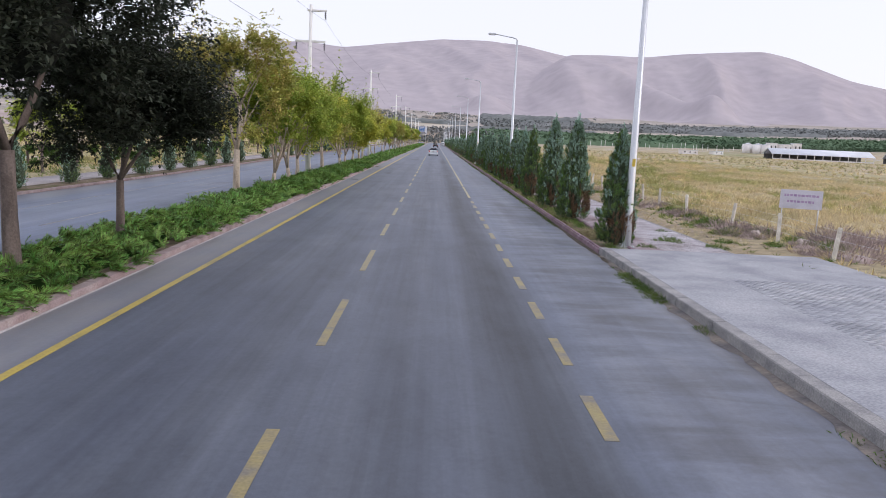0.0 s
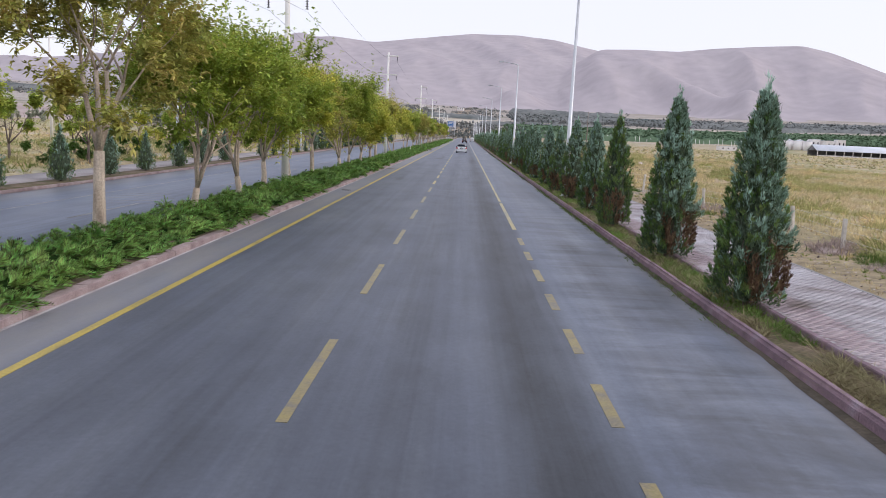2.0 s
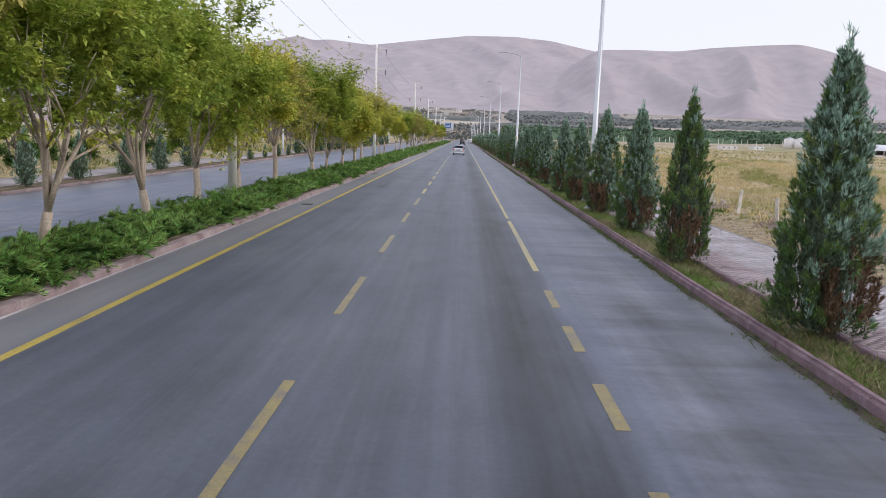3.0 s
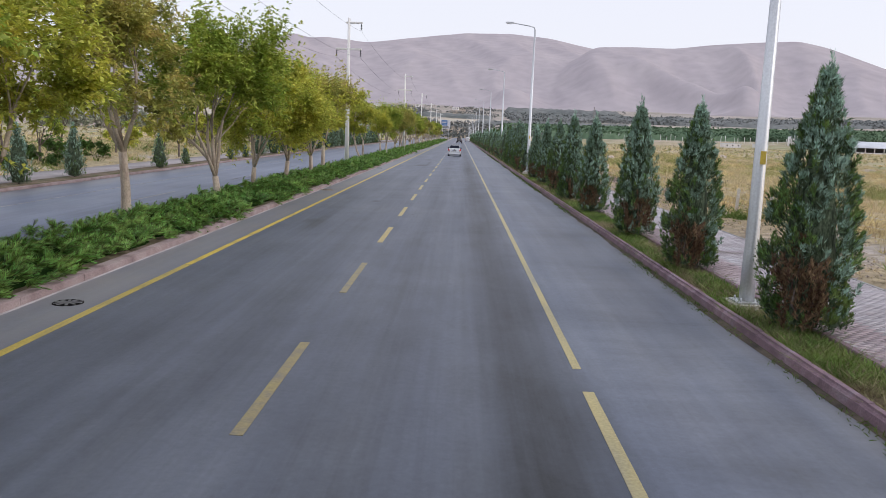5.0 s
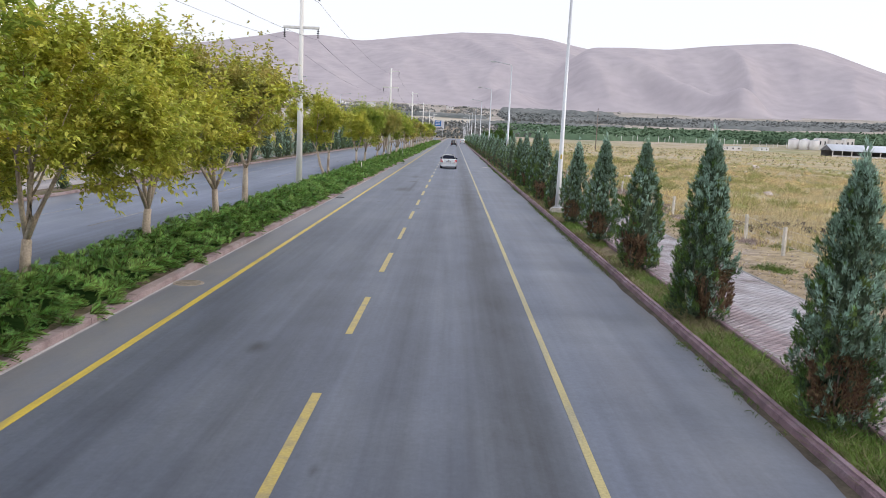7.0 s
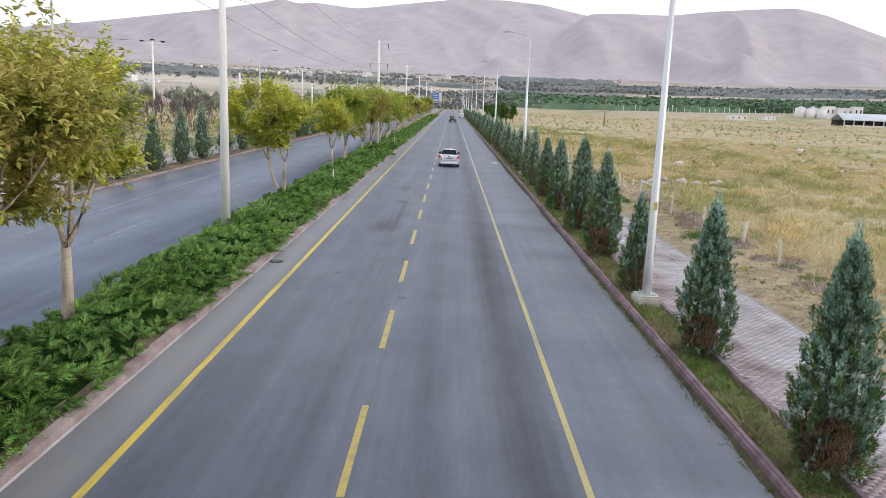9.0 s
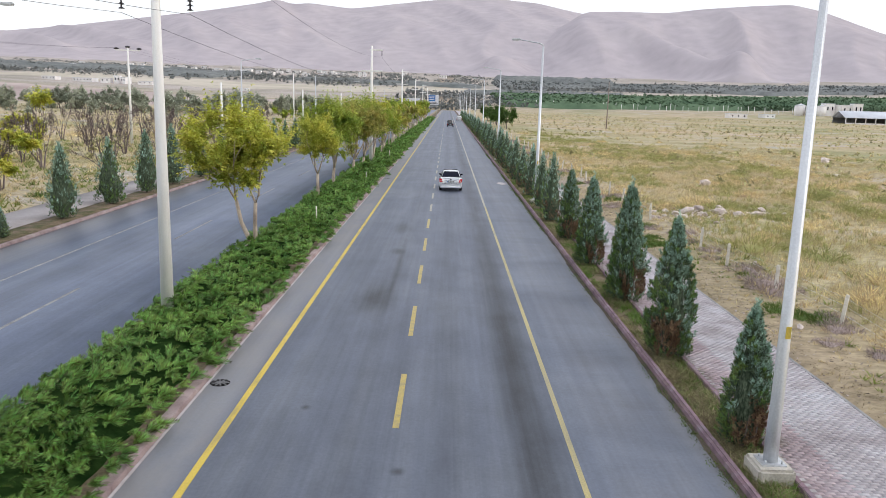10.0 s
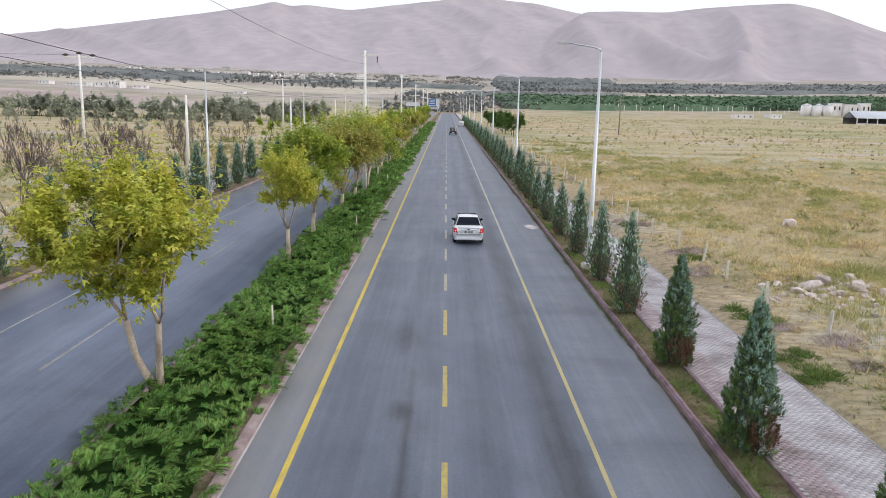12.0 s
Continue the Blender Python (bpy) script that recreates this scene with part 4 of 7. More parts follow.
def cypress(name, height, radius, plumes, seed, green=0.0, dead=0.3, label="", size=1.0, per=38):
    """A columnar conifer: a dark heart, and plumes of small sprays that rise outwards from it."""
    rng = np.random.default_rng(seed)
    ob = thing(name, label, "conifer", "conifers along the road")

    def reach(t):
        low = 0.80 + 0.20 * np.sin(np.clip(t / 0.30, 0, 1) * np.pi / 2)
        return radius * low * np.clip(1 - (np.maximum(t - 0.24, 0) / 0.76) ** 1.2, 0, 1) ** 0.95 + 0.02

    stems = [([(0, 0, -0.1), (0.02, 0.01, height * 0.3), (0, 0.02, height * 0.75)], [0.06, 0.045, 0.012])]
    for k in range(4 if size == 1.0 else 0):
        b = -1.75 + rng.normal(0, 0.7)
        r0 = radius * rng.uniform(0.35, 0.8)
        stems.append(([(0.03 * math.cos(b), 0.03 * math.sin(b), 0.08), (r0 * math.cos(b), r0 * math.sin(b), height * 0.12), (r0 * 1.05 * math.cos(b + 0.1), r0 * 1.05 * math.sin(b + 0.1), height * rng.uniform(0.25, 0.34))], [0.022, 0.017, 0.007]))
    for run in stems:
        part("trunk" if run is stems[0] else "bare_branch", tubes_mesh("branch", [run], 5), M_BARK_DARK, ob)
    # dark core: the shade deep between the sprays is put into its colour
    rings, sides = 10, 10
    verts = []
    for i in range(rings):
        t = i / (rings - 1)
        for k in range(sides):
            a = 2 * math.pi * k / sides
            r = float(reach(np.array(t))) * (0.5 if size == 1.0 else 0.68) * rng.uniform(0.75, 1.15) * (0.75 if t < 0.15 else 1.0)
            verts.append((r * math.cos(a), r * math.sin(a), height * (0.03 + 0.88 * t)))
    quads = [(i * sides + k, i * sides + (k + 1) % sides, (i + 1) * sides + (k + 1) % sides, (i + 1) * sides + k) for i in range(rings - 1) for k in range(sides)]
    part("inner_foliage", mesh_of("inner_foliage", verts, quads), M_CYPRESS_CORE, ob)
    # plumes
    t = rng.uniform(0, 1, plumes) ** 1.2
    a = rng.uniform(0, 2 * np.pi, plumes)
    lump = rng.uniform(0, 2 * np.pi, 3)
    wav = 1 + 0.10 * np.sin(a * 2 + lump[0] + t * 5) + 0.08 * np.sin(a * 3 + lump[1] - t * 9)
    r = reach(t) * rng.uniform(0.5, 0.9, plumes) * wav
    foot = np.stack([r * np.cos(a), r * np.sin(a), height * (0.02 + 0.86 * t)], axis=1)
    lean = rng.uniform(0.25, 0.75, plumes) * (1 - 0.6 * t)
    way = unit(np.stack([np.cos(a) * lean, np.sin(a) * lean, np.ones(plumes)], axis=1) + rng.normal(size=(plumes, 3)) * 0.1)
    plen = rng.uniform(0.16, 0.34, plumes) * height / 4.0 * size ** 0.5 * (1 - 0.25 * t)
    face = np.arctan2(np.sin(a + 1.75), np.cos(a + 1.75))
    blot = np.clip(1.5 - np.abs(t - 0.15) * 5.2, 0, 1) * np.clip(1.5 - np.abs(face) / 1.35, 0, 1) + 0.12 * np.sin(5 * a + 9 * t + lump[1])
    gone = blot + rng.normal(0, 0.10, plumes) > 1.0 - dead
    fresh = (~gone) & (0.3 * np.sin(face + 0.6) + 0.95 * t + rng.normal(0, 0.36, plumes) < green * 1.6 - 0.2)
    # sprays along each plume
    u = rng.uniform(0, 1, (plumes, per, 1)) ** 0.8
    base = foot[:, None, :] + way[:, None, :] * u * plen[:, None, None] + rng.normal(size=(plumes, per, 3)) * 0.045 * size ** 0.5 * (1.15 - u)
    sway = way[:, None, :] * 1.0 + rng.normal(size=(plumes, per, 3)) * 0.5 * (1.2 - 0.7 * u)
    L = rng.uniform(0.07, 0.135, (plumes, per)) * size
    # the leading shoot
    lead = np.stack([rng.normal(0, 0.025, 60), rng.normal(0, 0.025, 60), height * rng.uniform(0.84, 0.985, 60)], axis=1)
    # inner sprays take a darker colour for the shade within the plumes
    innermost = u[:, :, 0] < rng.uniform(0.25, 0.6, (plumes, per))
    v, q, tr = sprigs(base[innermost & ~gone[:, None]], sway[innermost & ~gone[:, None]], L[innermost & ~gone[:, None]], L[innermost & ~gone[:, None]] * 0.055, rng)
    part("old_foliage", mesh_of("old_foliage", v, q, tr), M_CYPRESS_INNER, ob, "older inner sprays, darkened in colour for shade")
    for nm, sel, mt, lb in (("blue_foliage", ~gone & ~fresh, M_CYPRESS, ""), ("green_foliage", fresh, M_CYPRESS_GREEN, "fresh green sprays"), ("withered_foliage", gone, M_CYPRESS_DEAD, "brown withered sprays")):
        if sel.sum() < 2:
            continue
        sel = np.repeat(sel[:, None], per, axis=1) & (~innermost | gone[:, None])
        b, w, ln = base[sel], sway[sel], L[sel]
        if nm == "blue_foliage":
            b = np.concatenate([b, lead])
            w = np.concatenate([w, rng.normal(size=(60, 3)) * 0.3 + np.array([[0, 0, 1.0]])])
            ln = np.concatenate([ln, rng.uniform(0.1, 0.17, 60) * size])
        if nm == "withered_foliage":
            keep = rng.uniform(0, 1, len(b)) < 0.9
            b, w, ln = b[keep] * np.array([[0.86, 0.86, 1]]), w[keep], ln[keep]
        v, q, tr = sprigs(b, w, ln, ln * 0.05, rng)
        part(nm, mesh_of(nm, v, q, tr), mt, ob, lb)
    return ob


def grow(rng, origin, way, length, radius, depth, runs, tips, spread_by=0.5):
    pts, radii = [origin], [radius]
    p, d = origin.copy(), way.normalized()
    steps = 3
    for k in range(steps):
        d = (d + Vector(rng.normal(0, 0.13, 3)) + Vector((0, 0, 0.06))).normalized()
        p = p + d * length / steps
        pts.append(p.copy())
        radii.append(radius * (1 - 0.4 * (k + 1) / steps))
    runs.append((pts, radii))
    if depth == 1:
        tips.append((p, d, length))
    if depth == 0:
        tips.append((p, d, length))
        tips.append((pts[-2], d, length))
        return
    for k in range(int(rng.integers(2, 4))):
        side = Vector(rng.normal(0, 1, 3))
        side = (side - d * side.dot(d)).normalized()
        nd = (d + side * spread_by * rng.uniform(0.6, 1.35)).normalized()
        start = pts[-1] if k < 2 else pts[-2]
        grow(rng, start.copy(), nd, length * rng.uniform(0.62, 0.86), radii[-1] * 0.72, depth - 1, runs, tips, spread_by)


def broad_tree(name, height, width, count, leaf, seed, leaf_material, bark, label, category="tree", group="trees of the median", stems=1, fork=0.5, clear=0.22, fill=1.0, depth=3, bottom=0.28, limbs=4, rise=1.0, lean=0.0, bunch=1.0):
    """A forked trunk with limbs, and a crown of leafy sprigs gathered round its twigs, with gaps between them."""
    rng = np.random.default_rng(seed)
    runs, tips = [], []
    rad = 0.135 * height / 6 / stems ** 0.35
    for s in range(stems):
        a = 2 * math.pi * (s + rng.uniform(-0.2, 0.2)) / stems + seed
        out = Vector((math.cos(a), math.sin(a), 0))
        foot = out * (0.1 if stems > 1 else 0.0) + Vector((0, 0, -0.15))
        knee = out * (fork * rng.uniform(0.5, 1.0) if stems > 1 else 0.06) + Vector((0, 0, height * clear * rng.uniform(0.9, 1.1)))
        mid = (foot + knee) / 2 + Vector((*rng.normal(0, 0.05, 2), 0))
        runs.append(([foot, foot.lerp(mid, 0.3), mid, knee], [rad * 1.35, rad * 1.1, rad * 0.95, rad * 0.85]))
        arms = limbs if stems == 1 else 2
        for k in range(arms):
            b = 2 * math.pi * (k + rng.uniform(-0.3, 0.3)) / arms
            side = Vector((math.cos(b), math.sin(b), 0))
            d = (side * rng.uniform(0.35, 1.0) + out * 0.3 + Vector((0, 0, rise * rng.uniform(0.6, 1.2)))).normalized()
            grow(rng, knee.copy(), d, height * (0.19 + 0.25 * max(0.0, 0.22 - clear)), rad * 0.55, depth - 1, runs, tips, 0.62)
    t = np.array([tuple(p) for p, _, _ in tips])
    hx = max(np.percentile(np.hypot(t[:, 0], t[:, 1]), 92), 0.1)
    sx, base_z = (width * 0.42) / hx, height * clear
    sz = (height * 0.9 - base_z) / max(np.percentile(t[:, 2], 97) - base_z, 0.1)

    def fit(p):
        zz = p.z if p.z < base_z else base_z + (p.z - base_z) * sz
        k = 1.0 if p.z < base_z else 1 + (sx - 1) * min(1, (p.z - base_z) / (0.3 * height))
        return Vector((p.x * k + lean * max(zz, 0) / height, p.y * k, zz))

    runs = [([fit(Vector(p)) for p in pts], radii) for pts, radii in runs]
    ob = thing(name, label, category, group)
    part("trunk", tubes_mesh("trunk", runs, 5), bark, ob)
    t = np.array([tuple(fit(Vector(p))) for p, _, _ in tips])
    # clumps of leafy shoots: some round the twigs, some over an uneven egg-shaped crown
    nodes, hang = 5, 4
    shoots = max(int(count * 1.9) // (nodes * hang), 8)
    heaps = int(np.clip(shoots // 26, 6, 70))
    n1 = int(heaps * 0.55)
    c1 = t[rng.integers(0, len(t), n1)] + rng.normal(size=(n1, 3)) * np.array([[0.2, 0.2, 0.16]]) * fill * width / 4.0
    far_out = np.hypot(c1[:, 0], c1[:, 1]) / (width * 0.5)
    c1[:, :2] /= np.maximum(far_out, 1.0)[:, None]
    n2 = heaps - n1
    d = unit(rng.normal(size=(n2, 3)))
    lob = 1 + 0.3 * np.sin(3 * np.arctan2(d[:, 1], d[:, 0]) + seed) * np.cos(2.5 * d[:, 2] + seed) + 0.2 * np.sin(5 * d[:, 0] + 4 * d[:, 2] + seed * 1.7)
    z_lo, z_hi = height * bottom, height * 0.97
    semi = np.array([[width * 0.5, width * 0.5, (z_hi - z_lo) * 0.5]])
    c2 = d * semi * (rng.uniform(0.2, 1.0, (n2, 1)) ** 0.5) * lob[:, None] * 0.86
    c2[:, :2] *= (1 + 0.18 * np.clip(c2[:, 2:3] / semi[0, 2], -1, 1))
    c2[:, 2] += (z_lo + z_hi) * 0.5
    c2[:, 0] += lean * c2[:, 2] / height
    cs = np.concatenate([c1, c2])
    cs[:, 2] = np.where(cs[:, 2] < z_lo, z_lo + rng.uniform(0, 0.6, heaps), cs[:, 2])
    size = np.maximum(rng.uniform(0.34, 0.66, heaps) * bunch * width / 5.0, leaf * 1.2)
    which = rng.integers(0, heaps, shoots)
    rc = size[which][:, None]
    out = unit(cs[which] - np.array([[0, 0, height * 0.42]]))
    foot = cs[which] + rng.normal(size=(shoots, 3)) * rc * np.array([[0.36, 0.36, 0.26]])
    arm = unit(out * 0.7 + np.array([[0, 0, 0.45]]) + rng.normal(size=(shoots, 3)) * 0.55)
    reach = rc * rng.uniform(0.5, 1.5, (shoots, 1))
    # a few leading shoots that stand out above the crown
    top = (rng.uniform(0, 1, shoots) < 0.16) & (foot[:, 2] > height * 0.6)
    arm[top] = unit(arm[top] * 0.35 + np.array([[0, 0, 1.0]]))
    reach[top] *= 1.8
    u = np.linspace(0.15, 1.0, nodes)[None, :, None] + rng.uniform(-0.08, 0.08, (shoots, nodes, 1))
    node = foot[:, None, :] + arm[:, None, :] * reach[:, None, :] * u
    node[:, :, 2] -= (u[:, :, 0] ** 2) * reach * 0.18 * (~top)[:, None]
    node = np.repeat(node.reshape(-1, 3), hang, axis=0)
    arms = np.repeat(np.repeat(arm, nodes, axis=0), hang, axis=0)
    spray = arms * 0.5 + rng.normal(size=(len(node), 3)) * np.array([[0.75, 0.75, 0.4]]) + np.array([[0, 0, -0.12]])
    v, q = leaflets(node, spray, rng.uniform(0.85, 1.5, len(node)) * leaf, rng)
    part("crown", mesh_of("crown", v, q), leaf_material, ob)
    return ob


def bare_tree(height, width, seed, label, group):
    """A leafless tree: several stems that fork again and again into fine twigs."""
    rng = np.random.default_rng(seed)
    ob = thing("bare_tree", label, "tree", group)
    runs, tips = [], []
    for s in range(3):
        a = 2 * math.pi * s / 3 + rng.uniform(-0.4, 0.4)
        way = Vector((math.cos(a) * 0.5, math.sin(a) * 0.5, 1.0))
        grow(rng, Vector((0.08 * math.cos(a), 0.08 * math.sin(a), -0.15)), way, height * 0.3, 0.085, 5, runs, tips, 0.42)
    reach = max(np.hypot(p.x, p.y) for p, _, _ in tips)
    tall = max(p.z for p, _, _ in tips)
    kx, kz = width * 0.5 / reach, height / tall
    runs = [([Vector((p.x * kx, p.y * kx, p.z * kz)) for p in pts], [max(q, 0.011) for q in radii]) for pts, radii in runs]
    part("trunk", tubes_mesh("trunk", [q for q in runs if q[1][0] > 0.03], 5), M_TWIG, ob)
    tagged(part("twig_mass", tubes_mesh("twig_mass", [q for q in runs if q[1][0] <= 0.03], 3), M_TWIG, ob), kind="stuff")
    return ob


def shrub(name, radius, height, count, leaf, seed, material, label, category="shrub", group="weeds of the roadside", many=None):
    """A low uneven heap of fine blades that rise from all over its foot."""
    rng = np.random.default_rng(seed)
    count = int(count * 2.4)
    a = rng.uniform(0, 2 * np.pi, count)
    r = np.sqrt(rng.uniform(0, 1, count)) * (1 + 0.25 * np.sin(a * 3 + seed))
    h = height * np.sqrt(np.clip(1.05 - np.minimum(r, 1) ** 2, 0.05, 1)) * (0.8 + 0.3 * np.sin(5 * r + a * 2 + seed))
    base = np.stack([radius * r * np.cos(a), radius * r * np.sin(a), h * rng.uniform(0.0, 0.85, count)], axis=1)
    way = np.stack([0.8 * r * np.cos(a), 0.8 * r * np.sin(a), np.full(count, 0.75)], axis=1) + rng.normal(size=(count, 3)) * 0.35
    v, q, tr = fronds(base, way, rng.uniform(0.6, 1.2, count) * leaf, leaf * 0.075, 0.15, barbs=False, rng=rng)
    # the close heart of the clump
    sides, rings = 12, 4
    dome = [(0.0, 0.0, height * 0.3)]
    for i in range(1, rings + 1):
        for k in range(sides):
            aa = 2 * math.pi * k / sides
            rr_ = radius * 0.7 * math.sin(i / rings * math.pi / 2) * (1 + 0.2 * math.sin(aa * 3 + seed) + rng.uniform(-0.08, 0.08))
            dome.append((rr_ * math.cos(aa), rr_ * math.sin(aa), height * 0.3 * math.cos(i / rings * math.pi / 2) * rng.uniform(0.6, 1.4) - (0.05 if i == rings else 0)))
    o = len(v)
    v = np.concatenate([v, np.array(dome)])
    tr = np.concatenate([tr, o + np.array([(0, 1 + k, 1 + (k + 1) % sides) for k in range(sides)])])
    q = np.concatenate([q, o + np.array([(1 + i * sides + k, 1 + (i + 1) * sides + k, 1 + (i + 1) * sides + (k + 1) % sides, 1 + i * sides + (k + 1) % sides) for i in range(rings - 1) for k in range(sides)])])
    if many is not None:
        # many heaps (x, y, z, turn, size) in one mesh
        turned = []
        for x, y, z, turn, size in many:
            c, s = math.cos(radians(turn)) * size, math.sin(radians(turn)) * size
            turned.append(np.stack([v[:, 0] * c - v[:, 1] * s + x, v[:, 0] * s + v[:, 1] * c + y, v[:, 2] * size + z], axis=1))
        step = (np.arange(len(many)) * len(v))[:, None, None]
        q, tr = (q[None] + step).reshape(-1, 4), (tr[None] + step).reshape(-1, 3)
        return tagged(part(name, mesh_of(name, np.concatenate(turned), q, tr), material), label, "grass", kind="stuff")
    ob = part(name, mesh_of(name, v, q, tr), material)
    return tagged(ob, label, category, group)


def place_all(kinds, spots):
    """Puts things at spots (x, y, z, turn, size, which): the first of each kind is the original, the others copies."""
    used = set()
    for x, y, z, turn, size, which in spots:
        ob = kinds[which]
        if which in used:
            ob = copy_thing(ob, pose(x, y, z, 0, 0, turn))
            ob.matrix_basis = pose(x, y, z, 0, 0, turn) @ Matrix.Diagonal((size, size, size, 1))
        else:
            used.add(which)
            ob.matrix_basis = pose(x, y, z, 0, 0, turn) @ Matrix.Diagonal((size, size, size, 1))


# the row of conifers beside the right-hand footpath
BLUE, MIXED, GREEN, SMALL = 0, 1, 2, 3
row_kinds = [
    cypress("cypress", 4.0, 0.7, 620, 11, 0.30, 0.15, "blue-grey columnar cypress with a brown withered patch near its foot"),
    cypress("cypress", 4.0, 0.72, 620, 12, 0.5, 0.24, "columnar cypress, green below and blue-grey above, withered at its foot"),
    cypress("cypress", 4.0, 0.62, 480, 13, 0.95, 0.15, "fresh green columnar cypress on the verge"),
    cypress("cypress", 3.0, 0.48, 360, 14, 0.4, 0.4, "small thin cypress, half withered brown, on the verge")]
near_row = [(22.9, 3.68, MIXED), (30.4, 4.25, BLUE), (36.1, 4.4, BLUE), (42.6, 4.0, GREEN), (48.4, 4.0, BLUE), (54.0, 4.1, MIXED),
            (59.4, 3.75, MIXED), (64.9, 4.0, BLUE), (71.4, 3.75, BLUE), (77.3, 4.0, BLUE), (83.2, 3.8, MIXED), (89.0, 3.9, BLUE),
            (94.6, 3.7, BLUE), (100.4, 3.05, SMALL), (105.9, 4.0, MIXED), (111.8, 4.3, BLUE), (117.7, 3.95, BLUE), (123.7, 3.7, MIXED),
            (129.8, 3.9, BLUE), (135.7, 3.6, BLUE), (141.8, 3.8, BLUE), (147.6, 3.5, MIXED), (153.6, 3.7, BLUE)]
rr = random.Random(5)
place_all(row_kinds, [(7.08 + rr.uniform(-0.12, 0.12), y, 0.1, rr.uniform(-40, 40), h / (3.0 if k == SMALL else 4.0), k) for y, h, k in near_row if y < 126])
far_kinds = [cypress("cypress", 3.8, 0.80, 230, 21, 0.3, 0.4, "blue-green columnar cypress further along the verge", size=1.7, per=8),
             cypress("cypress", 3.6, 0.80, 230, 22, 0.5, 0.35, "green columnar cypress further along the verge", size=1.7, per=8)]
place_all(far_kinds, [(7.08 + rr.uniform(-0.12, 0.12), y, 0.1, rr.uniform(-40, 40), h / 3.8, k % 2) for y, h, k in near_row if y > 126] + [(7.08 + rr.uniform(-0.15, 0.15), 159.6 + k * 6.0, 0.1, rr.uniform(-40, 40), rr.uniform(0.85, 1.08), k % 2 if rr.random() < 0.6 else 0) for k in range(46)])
# the row across the far road
left_kinds = [cypress("cypress", 3.3, 0.70, 260, 31, 0.05, -0.3, "blue-grey cypress beside the far road", size=1.4, per=10),
              cypress("cypress", 3.1, 0.74, 260, 32, 0.35, -0.3, "bushy green-grey cypress beside the far road", size=1.4, per=10)]
left_row = [33.9 + k * 5.88 + rr.uniform(-0.3, 0.3) for k in range(37)]
place_all(left_kinds, [(-20.2 + rr.uniform(-0.15, 0.15), y, 0.1 + float(drop(y)), rr.uniform(0, 360), rr.uniform(0.42, 0.55) if 101 < y < 125 else (rr.uniform(1.22, 1.45) if y > 125 else rr.uniform(0.86, 1.0)), rr.randrange(2)) for y in left_row if not 90 < y < 95])

# trees of the median
tree_kinds = [
    broad_tree("median_tree", 6.0, 5.5, 13500, 0.115, 41, M_LEAF_OLIVE, M_BARK, "tall thin-leaved tree turning yellow-brown, forked pale trunk", bottom=0.32, clear=0.26, limbs=4),
    broad_tree("median_tree", 6.0, 6.2, 23000, 0.13, 42, M_LEAF_GREEN, M_BARK, "leafy green tree whose short pale trunk fans into many stems", bottom=0.34, clear=0.13, limbs=6, rise=1.5),
    broad_tree("median_tree", 6.0, 6.3, 24000, 0.13, 43, M_LEAF_GOLD, M_BARK, "yellow-green tree with a low-forked pale trunk", bottom=0.26, clear=0.17, limbs=4, rise=1.1),
    broad_tree("median_tree", 6.0, 5.4, 20000, 0.125, 44, M_LEAF_GREEN, M_BARK, "slender green tree with a leaning pale trunk", bottom=0.3, clear=0.2, limbs=4, rise=1.4),
    broad_tree("median_tree", 6.0, 5.0, 20000, 0.13, 47, M_LEAF_GOLD, M_BARK, "golden tree with two low-forked pale stems and a spreading crown", stems=2, fork=0.55, clear=0.3, bottom=0.4, lean=-0.8),
    broad_tree("median_tree", 6.0, 6.0, 22000, 0.125, 50, M_LEAF_OLIVE, M_BARK, "olive-brown tree with a short pale trunk and ascending stems", bottom=0.32, clear=0.15, limbs=5, rise=1.5),
    broad_tree("median_tree", 6.0, 4.4, 17000, 0.11, 56, M_LEAF_GOLD, M_BARK, "young yellow-green tree on a slim pale trunk", bottom=0.4, clear=0.3, limbs=3, rise=1.3)]
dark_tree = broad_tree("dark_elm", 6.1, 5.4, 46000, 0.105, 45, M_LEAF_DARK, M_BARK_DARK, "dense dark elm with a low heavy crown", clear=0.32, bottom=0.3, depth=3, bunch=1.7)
# Near-black lump inside the crown: shade put into colour, no real foliage.
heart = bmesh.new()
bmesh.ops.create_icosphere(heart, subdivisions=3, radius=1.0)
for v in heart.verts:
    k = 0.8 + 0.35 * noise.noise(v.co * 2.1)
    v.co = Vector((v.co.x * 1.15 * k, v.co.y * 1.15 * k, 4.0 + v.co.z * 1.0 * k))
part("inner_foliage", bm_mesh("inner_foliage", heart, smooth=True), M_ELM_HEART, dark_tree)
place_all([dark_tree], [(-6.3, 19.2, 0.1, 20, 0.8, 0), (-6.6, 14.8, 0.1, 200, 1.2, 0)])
median_row = [(-7.6, 35.6, 7.3, 0), (-7.0, 41.1, 5.9, 1), (-7.4, 47.2, 6.2, 1), (-7.9, 53.0, 6.2, 3), (-8.0, 58.6, 6.0, 2), (-8.0, 65.5, 6.6, 0), (-7.25, 71.8, 6.3, 1),
              (-7.6, 78.2, 5.7, 2), (-7.43, 84.6, 6.2, 2), (-7.38, 91.2, 6.4, 5), (-7.4, 95.4, 6.3, 6), (-8.05, 121.3, 6.1, 4), (-8.0, 139.2, 5.3, 6), (-7.95, 146.5, 6.4, 3), (-7.8, 158.0, 6.2, 5), (-7.6, 164.5, 6.4, 1)]
place_all(tree_kinds, [(x, y, 0.1, 0 if k == 4 else rr.uniform(0, 360), h / 6.0, k) for x, y, h, k in median_row])
